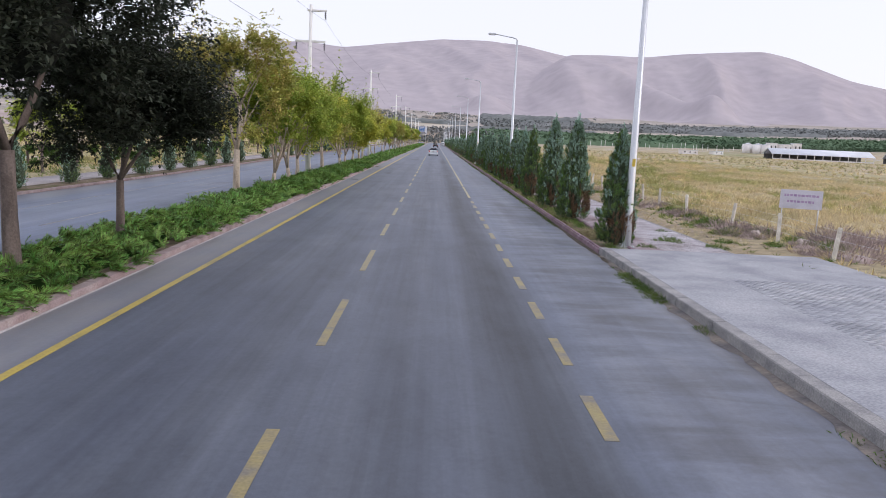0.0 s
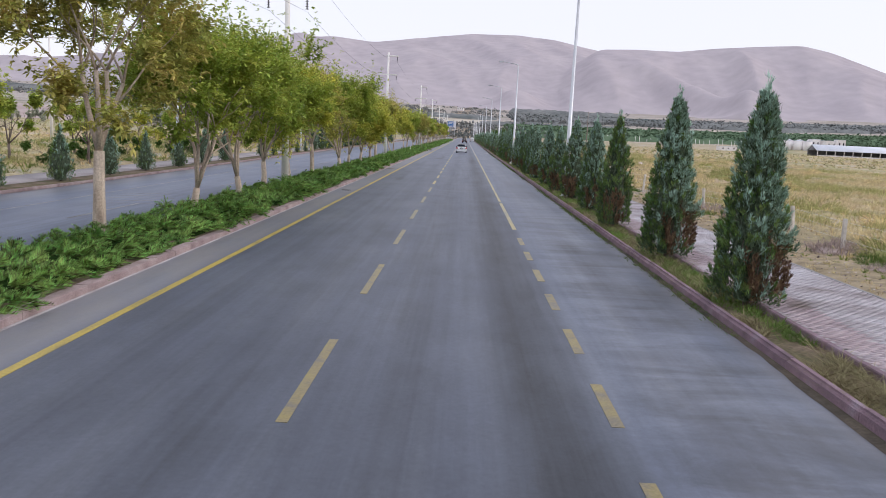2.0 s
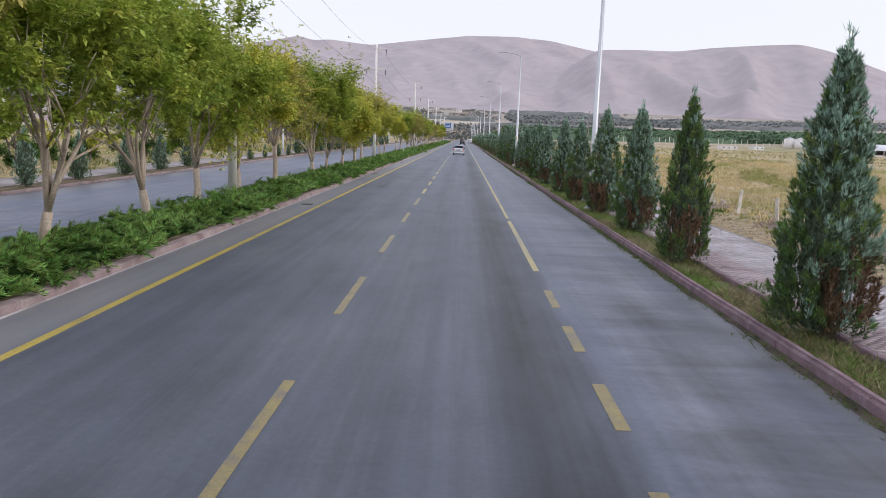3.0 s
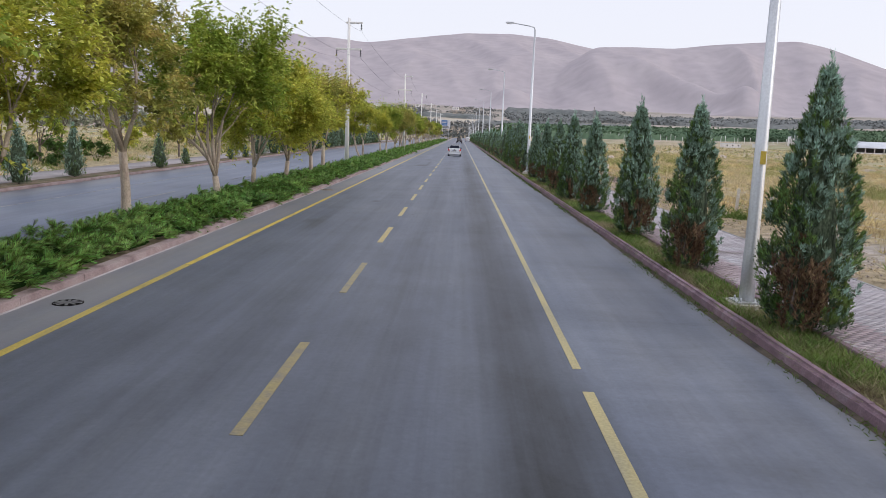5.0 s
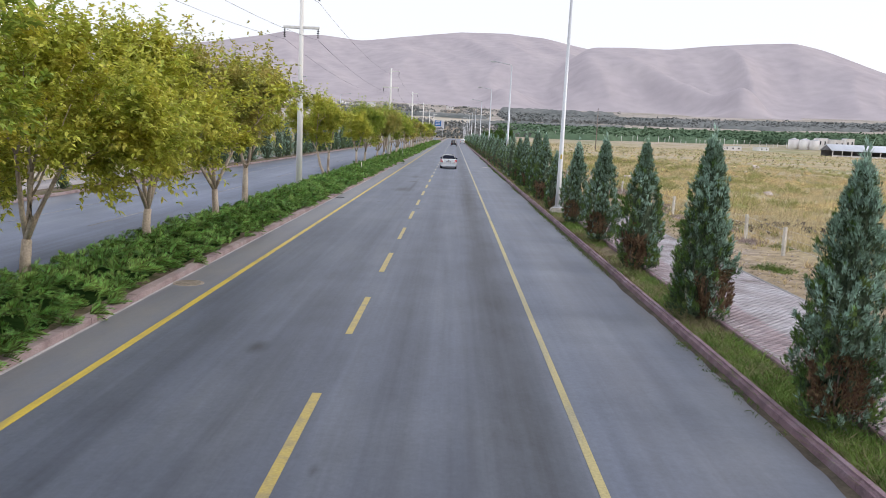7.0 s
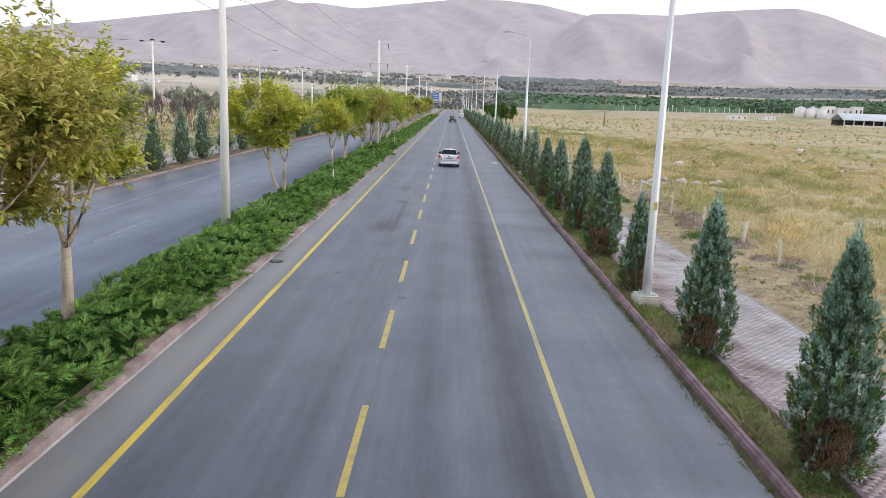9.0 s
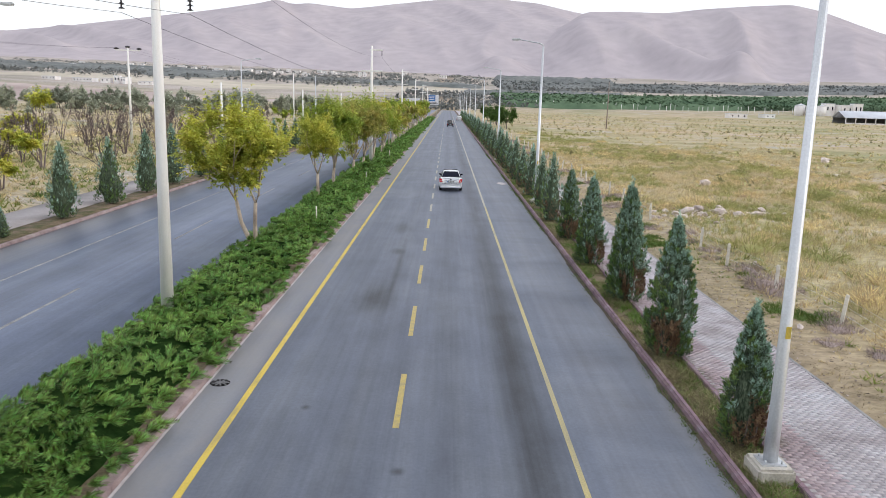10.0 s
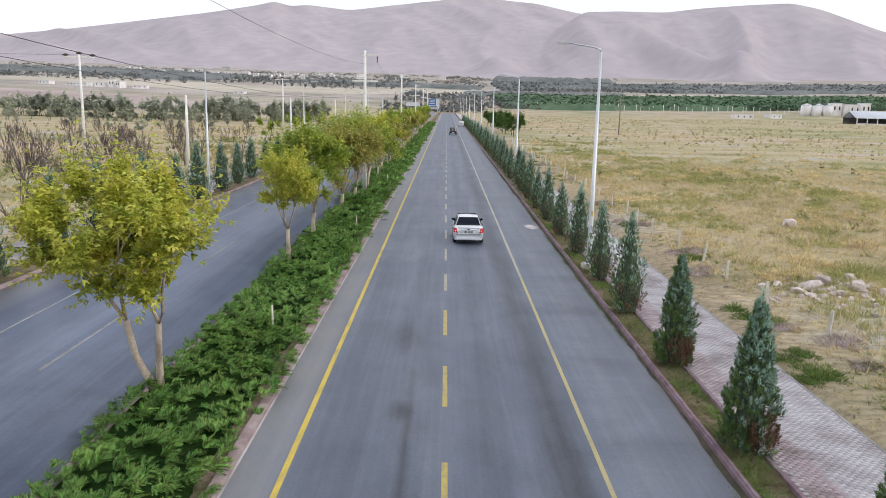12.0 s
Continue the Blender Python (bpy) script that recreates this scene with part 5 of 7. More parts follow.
far_trees = [broad_tree("median_tree", 5.6, 4.2, 3000, 0.24, 46, M_LEAF_GREEN, M_BARK, "green tree further along the median", depth=2, bottom=0.22),
             broad_tree("median_tree", 5.6, 4.2, 3000, 0.24, 47, M_LEAF_OLIVE, M_BARK, "yellow-green tree further along the median", stems=2, depth=2, bottom=0.22),
             broad_tree("median_tree", 5.6, 4.0, 3000, 0.24, 48, M_LEAF_GOLD, M_BARK, "golden tree further along the median", stems=2, depth=2, bottom=0.22)]
place_all(far_trees, [(-7.6 + rr.uniform(-0.4, 0.4), 171 + k * 5.6, 0.1, rr.uniform(0, 360), rr.uniform(1.0, 1.22), rr.choice((0, 0, 1, 2))) for k in range(40)])
# trees behind the far footpath
yard = [broad_tree("roadside_tree", 4.6, 4.4, 2200, 0.2, 51, M_LEAF_GREEN, M_BARK_DARK, "round green tree behind the far footpath", group="trees behind the far footpath", bottom=0.36, clear=0.32),
        broad_tree("roadside_tree", 4.6, 4.8, 2200, 0.2, 52, M_LEAF_GOLD, M_BARK_DARK, "yellow-green tree behind the far footpath", group="trees behind the far footpath", bottom=0.3),
        bare_tree(5.2, 5.8, 53, "leafless mauve-brown tree behind the far footpath", "trees behind the far footpath"),
        broad_tree("hedge_bush", 1.9, 3.6, 1500, 0.18, 54, M_PINE, M_BARK_DARK, "clipped green hedge bush behind the far footpath", category="hedge", group="trees behind the far footpath", bottom=0.05, clear=0.15)]
yard_spots = [(-26.5, 31, 0), (-27, 38, 0), (-28, 46, 2), (-25.8, 54, 0), (-27.5, 63, 0), (-26.2, 73, 0), (-27, 84, 1), (-28, 97, 0), (-27.4, 110, 1), (-25.2, 116.9, 0), (-27.4, 132.4, 1), (-30.5, 127, 1), (-30.0, 137.5, 1), (-33.5, 133, 1),
              (-25.4, 146, 2), (-31.8, 159, 2), (-28.5, 165, 2), (-34, 181, 2), (-31, 192, 2), (-27, 202, 2), (-29, 228, 0), (-27, 240, 0), (-34, 152, 2), (-37, 168, 2), (-30, 177, 2), (-40, 196, 2), (-33, 143, 2), (-29.5, 138, 2), (-39, 158, 2), (-36, 174, 2), (-44, 182, 2), (-35, 187, 2), (-47, 170, 2), (-33, 204, 2), (-38, 212, 2), (-46, 205, 2), (-52, 192, 2), (-55, 214, 2), (-43, 222, 2),
              (-29, 58, 0), (-30, 69, 0), (-31, 80, 0), (-27, 91, 0), (-30, 104, 0), (-33, 90, 1), (-28.5, 50, 0), (-30, 34, 0), (-31, 116, 0)]
yard_spots += [(-27.5 + rr.uniform(-1.5, 1.0), 33 + k * 5.2, 3) for k in range(15)]
place_all(yard, [(-39.2, 161.8, 0.0, 40, 1.45, 1), (-30.1, 138.5, 0.0, 200, 1.3, 1)] + [(x, y, 0.05 + float(drop(y)), rr.uniform(0, 360), rr.uniform(0.85, 1.15), k) for x, y, k in yard_spots])
# umbrella pines beyond the right-hand row
pine = broad_tree("umbrella_pine", 6.2, 8.4, 3200, 0.34, 61, M_PINE, M_BARK_DARK, "dark green umbrella pine with a broad flat crown", group="umbrella pines", clear=0.3, bottom=0.22)
place_all([pine], [(16.6 + rr.uniform(-0.6, 0.6), 296 + k * 9, 0.1, rr.uniform(0, 360), rr.uniform(0.68, 0.86), 0) for k in range(11)])
# scrub wood on the plain beyond the far road
scrub = [broad_tree("scrub_tree", 4.5, 6.4, 900, 0.5, 71, M_TREE_FAR, M_BARK_DARK, "grey-green scrub tree on the plain", group="scrub wood", stems=2, clear=0.12, bottom=0.04, depth=1),
         broad_tree("scrub_tree", 5.5, 5.6, 900, 0.5, 72, M_TREE_FAR, M_BARK_DARK, "tall grey-green scrub tree on the plain", group="scrub wood", stems=2, clear=0.12, bottom=0.04, depth=1)]
place_all(scrub, [(-46 - 130 * rr.random(), 388 + rr.gauss(0, 9), 0.0, rr.uniform(0, 360), rr.uniform(0.9, 1.5), rr.randrange(2)) for k in range(130)]
          + [(-46 - 150 * rr.random(), 345 + rr.gauss(0, 14), 0.0, rr.uniform(0, 360), rr.uniform(0.5, 0.9), rr.randrange(2)) for k in range(36)]
          + [(-165 - 110 * rr.random(), 372 + rr.gauss(0, 12), 0.0, rr.uniform(0, 360), rr.uniform(0.7, 1.3), rr.randrange(2)) for k in range(32)]
          + [(-46 - 160 * rr.random(), 300 + rr.uniform(-40, 60), 0.0, rr.uniform(0, 360), rr.uniform(0.25, 0.55), rr.randrange(2)) for k in range(22)])


# ---- planted ground cover of the median ----
def juniper(y0, y1, per_metre, length, seed, label, fan=13):
    """Bunches of feathery plumes that rise and arch outwards all round from their roots on a low mound."""
    rng = np.random.default_rng(seed)
    across = max(int(round(math.sqrt(per_metre * 4.0))), 2)
    rows = max(int((y1 - y0) * per_metre / across), 1)
    n = across * rows
    y = y0 + (np.repeat(np.arange(rows), across) + rng.uniform(0, 1, n)) * (y1 - y0) / rows
    edge_r = -4.74 + 0.10 * np.sin(y * 0.9) * np.sin(y * 0.37 + 1)
    edge_l = -8.72 + 0.16 * np.sin(y * 0.7 + 2)
    u = np.clip((np.tile(np.arange(across), rows) + rng.uniform(0, 1, n)) / across, 0, 1)
    x = edge_l + (edge_r - edge_l) * u
    hump = 0.17 + 0.2 * np.sin(np.pi * np.clip(u, 0, 1)) ** 0.5 + 0.09 * np.sin(x * 4.1 + y * 1.9) * np.sin(y * 3.3 - x * 1.2) + 0.1 * np.sin(x * 1.3 - y * 2.6)
    z = 0.05 + hump * rng.uniform(0.3, 1.15, n) + drop(y) * (1 - u) ** 3
    turn = 0.6 + 1.0 * np.sin(x * 1.1 + y * 0.75) + 0.9 * np.sin(y * 0.5 - x * 0.9)
    lean = rng.uniform(1.0, 2.0, n)
    m = n * fan
    t2 = np.repeat(rng.uniform(0, 2 * np.pi, n), fan) + np.tile(np.arange(fan) * 2 * np.pi / fan, n) + rng.normal(0, 0.2, m)
    rise = rng.uniform(0.25, 1.3, m)
    way = np.stack([np.cos(t2) + np.repeat(lean * np.cos(turn), fan), np.sin(t2) + np.repeat(lean * np.sin(turn), fan), rise], axis=1)
    ln = np.repeat(rng.uniform(0.75, 1.2, n) * length, fan) * rng.uniform(0.6, 1.1, m)
    foot = np.repeat(np.stack([x, y, z], axis=1), fan, axis=0) + rng.normal(0, 0.025, (m, 3))
    v, t = feathers(foot, way, ln, 0.34, rng)
    ob = part("juniper", mesh_of("juniper", v, (), t), M_JUNIPER)
    return tagged(ob, label, "ground cover", kind="stuff")


# A plain sheet coloured near black for the shade between the fronds.
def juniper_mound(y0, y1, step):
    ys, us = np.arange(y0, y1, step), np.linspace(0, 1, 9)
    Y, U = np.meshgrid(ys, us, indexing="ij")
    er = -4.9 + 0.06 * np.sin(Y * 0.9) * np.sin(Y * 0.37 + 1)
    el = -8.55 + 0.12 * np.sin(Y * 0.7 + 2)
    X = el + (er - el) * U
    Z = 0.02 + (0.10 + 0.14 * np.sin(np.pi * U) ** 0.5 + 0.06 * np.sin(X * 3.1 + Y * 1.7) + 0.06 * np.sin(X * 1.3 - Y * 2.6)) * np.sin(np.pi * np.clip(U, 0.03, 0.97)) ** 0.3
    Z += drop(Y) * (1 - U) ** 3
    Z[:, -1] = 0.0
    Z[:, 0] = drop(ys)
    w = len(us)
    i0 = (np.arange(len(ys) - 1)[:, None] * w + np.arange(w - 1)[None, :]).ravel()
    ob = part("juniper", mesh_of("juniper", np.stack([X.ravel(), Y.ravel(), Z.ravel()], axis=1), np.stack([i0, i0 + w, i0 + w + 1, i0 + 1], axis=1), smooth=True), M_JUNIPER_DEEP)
    return tagged(ob, "dark mound under the creeping juniper, coloured as shade between fronds", "ground cover", kind="stuff")


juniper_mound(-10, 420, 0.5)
juniper(6, 60, 31, 0.42, 81, "creeping juniper with feathery green fronds on the median")
juniper(60, 150, 31, 0.42, 82, "creeping juniper with feathery green fronds on the median")
juniper(150, 240, 12, 0.62, 83, "creeping juniper further along the median")
juniper(240, 420, 4, 0.9, 84, "creeping juniper far along the median")


# ---- grass, weeds and scrub ----
def grass(name, x, y, z, height, width, seed, material, label, blades=5, splay=0.7):
    rng = np.random.default_rng(seed)
    n = len(x)
    base = np.repeat(np.stack([x, y, z], axis=1), blades, axis=0) + rng.normal(size=(n * blades, 3)) * np.array([[0.06, 0.06, 0]])
    h = np.repeat(height, blades) * rng.uniform(0.6, 1.2, n * blades)
    way = rng.normal(size=(n * blades, 3)) * splay
    way[:, 2] = 1.0
    v, q, t = fronds(base, way, h, width, 0.15, barbs=False, rng=rng)
    ob = part(name, mesh_of(name, v, q, t), material)
    return tagged(ob, label, "grass", kind="stuff")


def tufts(name, x, y, height, width, seed, material, label, blades=9, splay=0.8, z=None):
    """Grass tussocks of simple pointed blades."""
    rng = np.random.default_rng(seed)
    n = len(x) * blades
    hh = np.repeat(height, blades) * rng.uniform(0.55, 1.15, n)
    base = np.repeat(np.stack([x, y, ground_z(x, y) - 0.03 if z is None else np.full(len(x), z)], axis=1), blades, axis=0)
    base[:, :2] += rng.normal(size=(n, 2)) * hh[:, None] * 0.28
    a = rng.uniform(0, 2 * np.pi, n)
    side = np.stack([np.cos(a), np.sin(a), np.zeros(n)], axis=1) * (width * hh / np.mean(hh) * rng.uniform(0.6, 1.4, n))[:, None]
    tip = base + np.stack([rng.normal(0, splay, n) * hh, rng.normal(0, splay, n) * hh, hh], axis=1)
    v = np.stack([base - side, base + side, tip], axis=1).reshape(-1, 3)
    ob = part(name, mesh_of(name, v, (), np.arange(n * 3).reshape(-1, 3)), material)
    return tagged(ob, label, "grass", kind="stuff")


def clumped(rng, n, x0, x1, y0, y1, power=1.0, keep=0.0):
    x = x0 + (x1 - x0) * rng.uniform(0, 1, n) ** power
    y = rng.uniform(y0, y1, n)
    f = np.sin(x * 0.35 + np.sin(y * 0.21)) * np.sin(y * 0.29 + x * 0.11) + 0.5 * np.sin(x * 1.3) * np.sin(y * 1.1)
    sel = f + rng.uniform(-0.6, 0.6, n) > keep
    return x[sel], y[sel]


M_WEED = surf("dark_green_weed", [(0.3, (0.07, 0.13, 0.03)), (0.6, (0.15, 0.21, 0.05))], scale=2.0, rough=0.85, bump=0, vary=0.35, island=True, through_light=0.25)
M_GRASS_OLIVE = surf("olive_grass", [(0.3, (0.272, 0.290, 0.110)), (0.5, (0.383, 0.379, 0.147)), (0.7, (0.483, 0.448, 0.196))], scale=0.3, rough=0.9, bump=0, vary=0.3, island=True, through_light=0.25)
M_VERGE_GREEN = surf("verge_green_grass", [(0.3, (0.085, 0.158, 0.033)), (0.6, (0.199, 0.284, 0.067))], scale=1.5, rough=0.85, bump=0, vary=0.4, island=True, through_light=0.2)
M_VERGE_STRAW = surf("verge_straw", [(0.3, (0.187, 0.156, 0.083)), (0.6, (0.317, 0.281, 0.158))], scale=1.2, rough=0.9, bump=0, vary=0.45, island=True, through_light=0.2)
M_FEATHER = surf("feather_grass", [(0.3, (0.448, 0.392, 0.224)), (0.5, (0.616, 0.515, 0.314)), (0.7, (0.694, 0.594, 0.381))], scale=0.25, rough=0.9, bump=0, vary=0.3, island=True, through_light=0.25)
g = np.random.default_rng(90)
x, y = clumped(g, 30000, 10.7, 46, 4, 200, 1.2, -0.7)
tufts("dry_grass", x, y, g.uniform(0.08, 0.34, len(x)) * np.where(x < 12.6, 0.45, 1.0), 0.011, 91, M_GRASS_DRY, "dry straw tufts covering the open field", 10, 0.55)
x, y = clumped(g, 20000, 36, 300, 0, 1, 1.1, -2)
y = 15 + 620 * y ** 1.5
sel = np.sin(x * 0.21 + np.sin(y * 0.13)) * np.sin(y * 0.17 + x * 0.07) + 0.5 * np.sin(x * 0.7) * np.sin(y * 0.6) + g.uniform(-0.7, 0.7, len(x)) > -0.2
x, y = x[sel], y[sel]
tufts("dry_grass", x, y, g.uniform(0.16, 0.45, len(x)), 0.05, 92, M_GRASS_DRY, "dry straw tufts further out in the field", 9, 0.7)
x, y = clumped(g, 16000, -90, -24.6, 20, 330, 0.8, -0.3)
tufts("dry_grass", x, y, g.uniform(0.16, 0.4, len(x)), 0.03, 93, M_GRASS_DRY, "dry grass behind the far footpath", 8, 0.9)
x = 13.4 + 50 * g.uniform(0, 1, 64000) ** 1.3
y = g.uniform(22, 235, 64000)
sel = tussock(x, y) + g.uniform(0, 0.09, len(x)) > 0.12
x, y = x[sel], y[sel]
green = lattice(x / 6.0, y / 8.0, 5) > 0.62
tufts("feather_grass", x[~green], y[~green], g.uniform(0.2, 0.5, int((~green).sum())), 0.008, 106, M_FEATHER, "pale feathery grass tussocks on the hummocks", 14, 0.5)
tufts("feather_grass", x[green], y[green], g.uniform(0.2, 0.46, int(green.sum())), 0.008, 108, M_GRASS_OLIVE, "olive feathery grass tussocks on the hummocks", 16, 0.5)
x = -25.2 - 36 * g.uniform(0, 1, 16000) ** 1.2
y = g.uniform(40, 235, 16000)
sel = tussock(x, y) + g.uniform(0, 0.05, len(x)) > 0.10
x, y = x[sel], y[sel]
tufts("feather_grass", x, y, g.uniform(0.2, 0.5, len(x)), 0.009, 107, M_FEATHER, "pale feathery grass beyond the far footpath", 14, 0.5)
x, y = clumped(g, 3000, 11.2, 15, 3, 210, 1.0, 0.2)
tufts("green_weeds", x, y, g.uniform(0.08, 0.2, len(x)), 0.02, 94, M_GRASS_GREEN, "low green weeds in patches along the fence", 10, 1.0)
x, y = clumped(g, 15000, 14, 48, 20, 280, 1.0, 0.1)
sel = np.abs(x - 27 - 5 * np.sin(y * 0.045)) < 8 + g.normal(0, 4, len(x))
x, y = x[sel], y[sel]
tufts("olive_grass", x, y, g.uniform(0.16, 0.42, len(x)), 0.022, 99, M_GRASS_OLIVE, "olive-green tussocks in a band through the field", 15, 0.55)
x, y = clumped(g, 5000, 50, 200, 60, 420, 1.0, 0.55)
tufts("olive_grass", x, y, g.uniform(0.25, 0.5, len(x)), 0.06, 100, M_GRASS_OLIVE, "olive-green tussocks further out in the field", 9, 0.8)
x, y = clumped(g, 9000, -50, -24.3, 20, 260, 1.0, 0.0)
tufts("green_weeds", x, y, g.uniform(0.2, 0.55, len(x)), 0.03, 95, M_GRASS_GREEN, "green weeds behind the far footpath", 9, 0.9)
y = np.concatenate([g.uniform(22, 165, 9000), g.uniform(46, 76, 5000)])
x = g.uniform(6.54, 7.3, len(y))
sel = lattice(x / 0.6, y / 2.4, 8) + g.uniform(-0.15, 0.15, len(x)) > 0.5
x, y = x[sel], y[sel]
tufts("verge_grass", x, y, g.uniform(0.07, 0.2, len(x)), 0.007, 96, M_VERGE_GREEN, "short patchy grass on the verge", 12, 0.9, z=0.045)
y = g.uniform(22, 165, 14000)
x = g.uniform(6.54, 7.3, len(y))
sel = lattice(x / 0.7, y / 1.6, 7) > 0.4
x, y = x[sel], y[sel]
tufts("verge_straw", x, y, g.uniform(0.07, 0.2, len(x)), 0.006, 97, M_VERGE_STRAW, "matted dry straw on the verge", 12, 1.5, z=0.045)
n = 4600
y = g.uniform(3, 190, n)
x = 6.29 - np.abs(g.normal(0, 0.065, n))
sel = np.sin(y * 0.45) + np.sin(y * 0.13 + 2) + g.uniform(-0.5, 0.5, n) > -0.1
x, y = x[sel], y[sel]
grass("gutter_weeds", x, y, np.zeros(len(x)), g.uniform(0.04, 0.11, len(x)), 0.012, 98, M_WEED, "weeds growing in the gutter below the kerb", 5, 1.0)

x, y = clumped(g, 17000, 10.5, 17, 40, 165, 1.3, -0.9)
tufts("short_straw", x, y, g.uniform(0.03, 0.10, len(x)), 0.008, 105, M_STRAW_DULL, "short trampled straw on the soil beside the path", 5, 1.4)
weeds = [shrub("weed_clump", 0.42, 0.2, 160, 0.16, 101, M_WEED, "low dense green weed clump on dry soil"),
         shrub("scrub_bush", 0.8, 0.42, 200, 0.24, 102, M_SHRUB_GREY, "grey-mauve dry thorn bush by the fence"),
         shrub("field_bush", 0.85, 0.5, 160, 0.28, 103, M_GRASS_OLIVE, "soft olive-green bush in the dry field")]
spots = [(9.2, 24.3, 1.0, 0), (10.3, 23.2, 0.8, 0), (9.8, 27.2, 0.6, 0), (11.2, 24.9, 0.8, 0), (8.0, 22.6, 0.7, 0), (12.2, 27.4, 1.2, 0), (12.8, 24.6, 0.9, 0), (11.8, 30.2, 0.8, 0), (6.29, 14.90, 0.42, 0), (6.29, 15.17, 0.54, 0), (6.29, 15.44, 0.66, 0), (6.29, 15.71, 0.42, 0), (6.29, 15.98, 0.54, 0), (6.29, 16.25, 0.66, 0), (6.29, 16.52, 0.42, 0), (6.29, 16.79, 0.54, 0), (6.29, 17.06, 0.66, 0), (6.29, 17.33, 0.42, 0), (6.29, 17.60, 0.54, 0), (6.29, 17.87, 0.66, 0), (6.29, 18.14, 0.42, 0), (6.3, 12.8, 0.45, 0), (6.3, 12.5, 0.4, 0), (7.6, 39.5, 0.8, 0)]
for k in range(78):
    y = rr.uniform(8, 230) if k < 62 else rr.uniform(100, 124)
    spots.append((13.2 + rr.gauss(0, 0.6 if k < 62 else 0.35), y, rr.uniform(0.5, 1.1), rr.choice((0, 1, 1) if k < 62 else (0, 1))))
for k in range(34):
    y = rr.uniform(22, 50)
    spots.append((12.6 + 0.9 * rr.random() + rr.gauss(0, 0.35) + (1.2 if y < 27 else 0), y, rr.uniform(0.6, 1.3), rr.choice((0, 0, 0, 1))))
for x, y in ((15.2, 25.0), (15.9, 24.2), (16.4, 25.6), (15.6, 26.3), (16.9, 24.8)):
    spots.append((x, y, rr.uniform(1.0, 1.4), 1))
for x, y in ((11.9, 129.6), (11.5, 130.6), (12.4, 129.0), (11.0, 124.4), (11.3, 123.3), (10.9, 122.6), (11.7, 125.0), (12.6, 110.2), (12.2, 111.0), (12.9, 96.0), (12.3, 95.2), (11.6, 84.0), (13.0, 141.0), (12.2, 152.0), (12.5, 72.0), (11.9, 63.5)):
    spots.append((x, y, rr.uniform(0.9, 1.6), 0))
    spots.append((x + rr.uniform(-0.5, 0.5), y + rr.uniform(-0.6, 0.6), rr.uniform(0.7, 1.2), 0))
for k in range(130):
    y = rr.uniform(40, 270) if k < 80 else rr.uniform(120, 200)
    spots.append((27 + 5 * math.sin(y * 0.045) + rr.gauss(0, 4.5), y, rr.uniform(0.6, 1.7), rr.choice((2, 2, 2, 3))))
for k in range(150):
    spots.append((14.0 + 44 * rr.random() ** 1.4, rr.uniform(20, 240), rr.uniform(0.6, 1.5), rr.choice((3, 3, 3, 2))))
for k in range(60):
    spots.append((-25 - 40 * rr.random(), rr.uniform(30, 240), rr.uniform(0.8, 1.8), rr.choice((0, 2, 3, 2))))
heaps = [s for s in spots if s[3] == 3]
spots = [s for s in spots if s[3] != 3]
for k in range(90):
    heaps.append((14.0 + 40 * rr.random() ** 1.2, rr.uniform(90, 200), rr.uniform(0.6, 1.5), 3))
shrub("straw_tussocks", 0.8, 0.36, 150, 0.26, 104, M_GRASS_DRY, "rounded tussocks of bleached straw in the field", many=[(x, y, float(ground_z(np.array(x), np.array(y))) - 0.03, rr.uniform(0, 360), s) for x, y, s, _ in heaps])
place_all(weeds, [(x, y, (float(ground_z(np.array(x), np.array(y))) if (x > 10.3 or x < -24) else (0.0 if x < 6.5 else (0.18 if y < 21.6 else 0.12))) - 0.03, rr.uniform(0, 360), s, k) for x, y, s, k in spots])


# ---- rocks ----
def rock(seed, label, flat=0.7):
    """An angular broken stone: the hull of scattered corners, its edges a little worn."""
    rng = np.random.default_rng(seed)
    bm = bmesh.new()
    for p in unit(rng.normal(size=(16, 3))) * rng.uniform(0.42, 0.56, (16, 1)):
        bm.verts.new((p[0] * 1.1, p[1] * 0.85, p[2] * flat))
    bmesh.ops.convex_hull(bm, input=list(bm.verts))
    bmesh.ops.bevel(bm, geom=list(bm.edges), offset=0.025, segments=1, affect="EDGES")
    return tagged(part("boulder", bm_mesh("boulder", bm), M_ROCK), label, "rock", "rocks in the field")


stones = [rock(1, "pale angular boulder lying in the dry field"), rock(2, "rounded pale boulder lying in the dry field"), rock(4, "small whitish stone on dry soil")]
heap = [(16.2, 134.2, 1.2, 0), (17.3, 135.2, 0.9, 1), (18.1, 133.8, 0.8, 1), (18.6, 134.6, 0.7, 0), (16.9, 133.0, 0.6, 1), (19.0, 133.0, 0.9, 1), (20.4, 133.6, 0.9, 0), (15.4, 133.4, 0.7, 0), (15.0, 134.8, 0.5, 2),
        (21.8, 136.2, 0.8, 0), (17.6, 136.6, 0.7, 0), (18.9, 136.0, 0.6, 2), (23.5, 153.0, 1.3, 1), (33.0, 138.0, 0.5, 0), (52.0, 190.0, 1.6, 1), (25.0, 118.0, 0.8, 0), (41.0, 165.0, 1.2, 1), (14.4, 118.6, 0.35, 2), (10.9, 66.0, 0.4, 2), (12.0, 109.0, 0.3, 2), (13.3, 27.4, 0.5, 1), (13.9, 25.2, 0.4, 2)]
for k in range(150):
    heap.append((17.4 + rr.gauss(0, 2.1), 133.6 + rr.gauss(0, 1.4), rr.uniform(0.08, 0.42), rr.randrange(3)))
place_all(stones, [(x, y, float(ground_z(np.array(x), np.array(y))) + 0.14 * s, rr.uniform(0, 360), s, k) for x, y, s, k in heap])


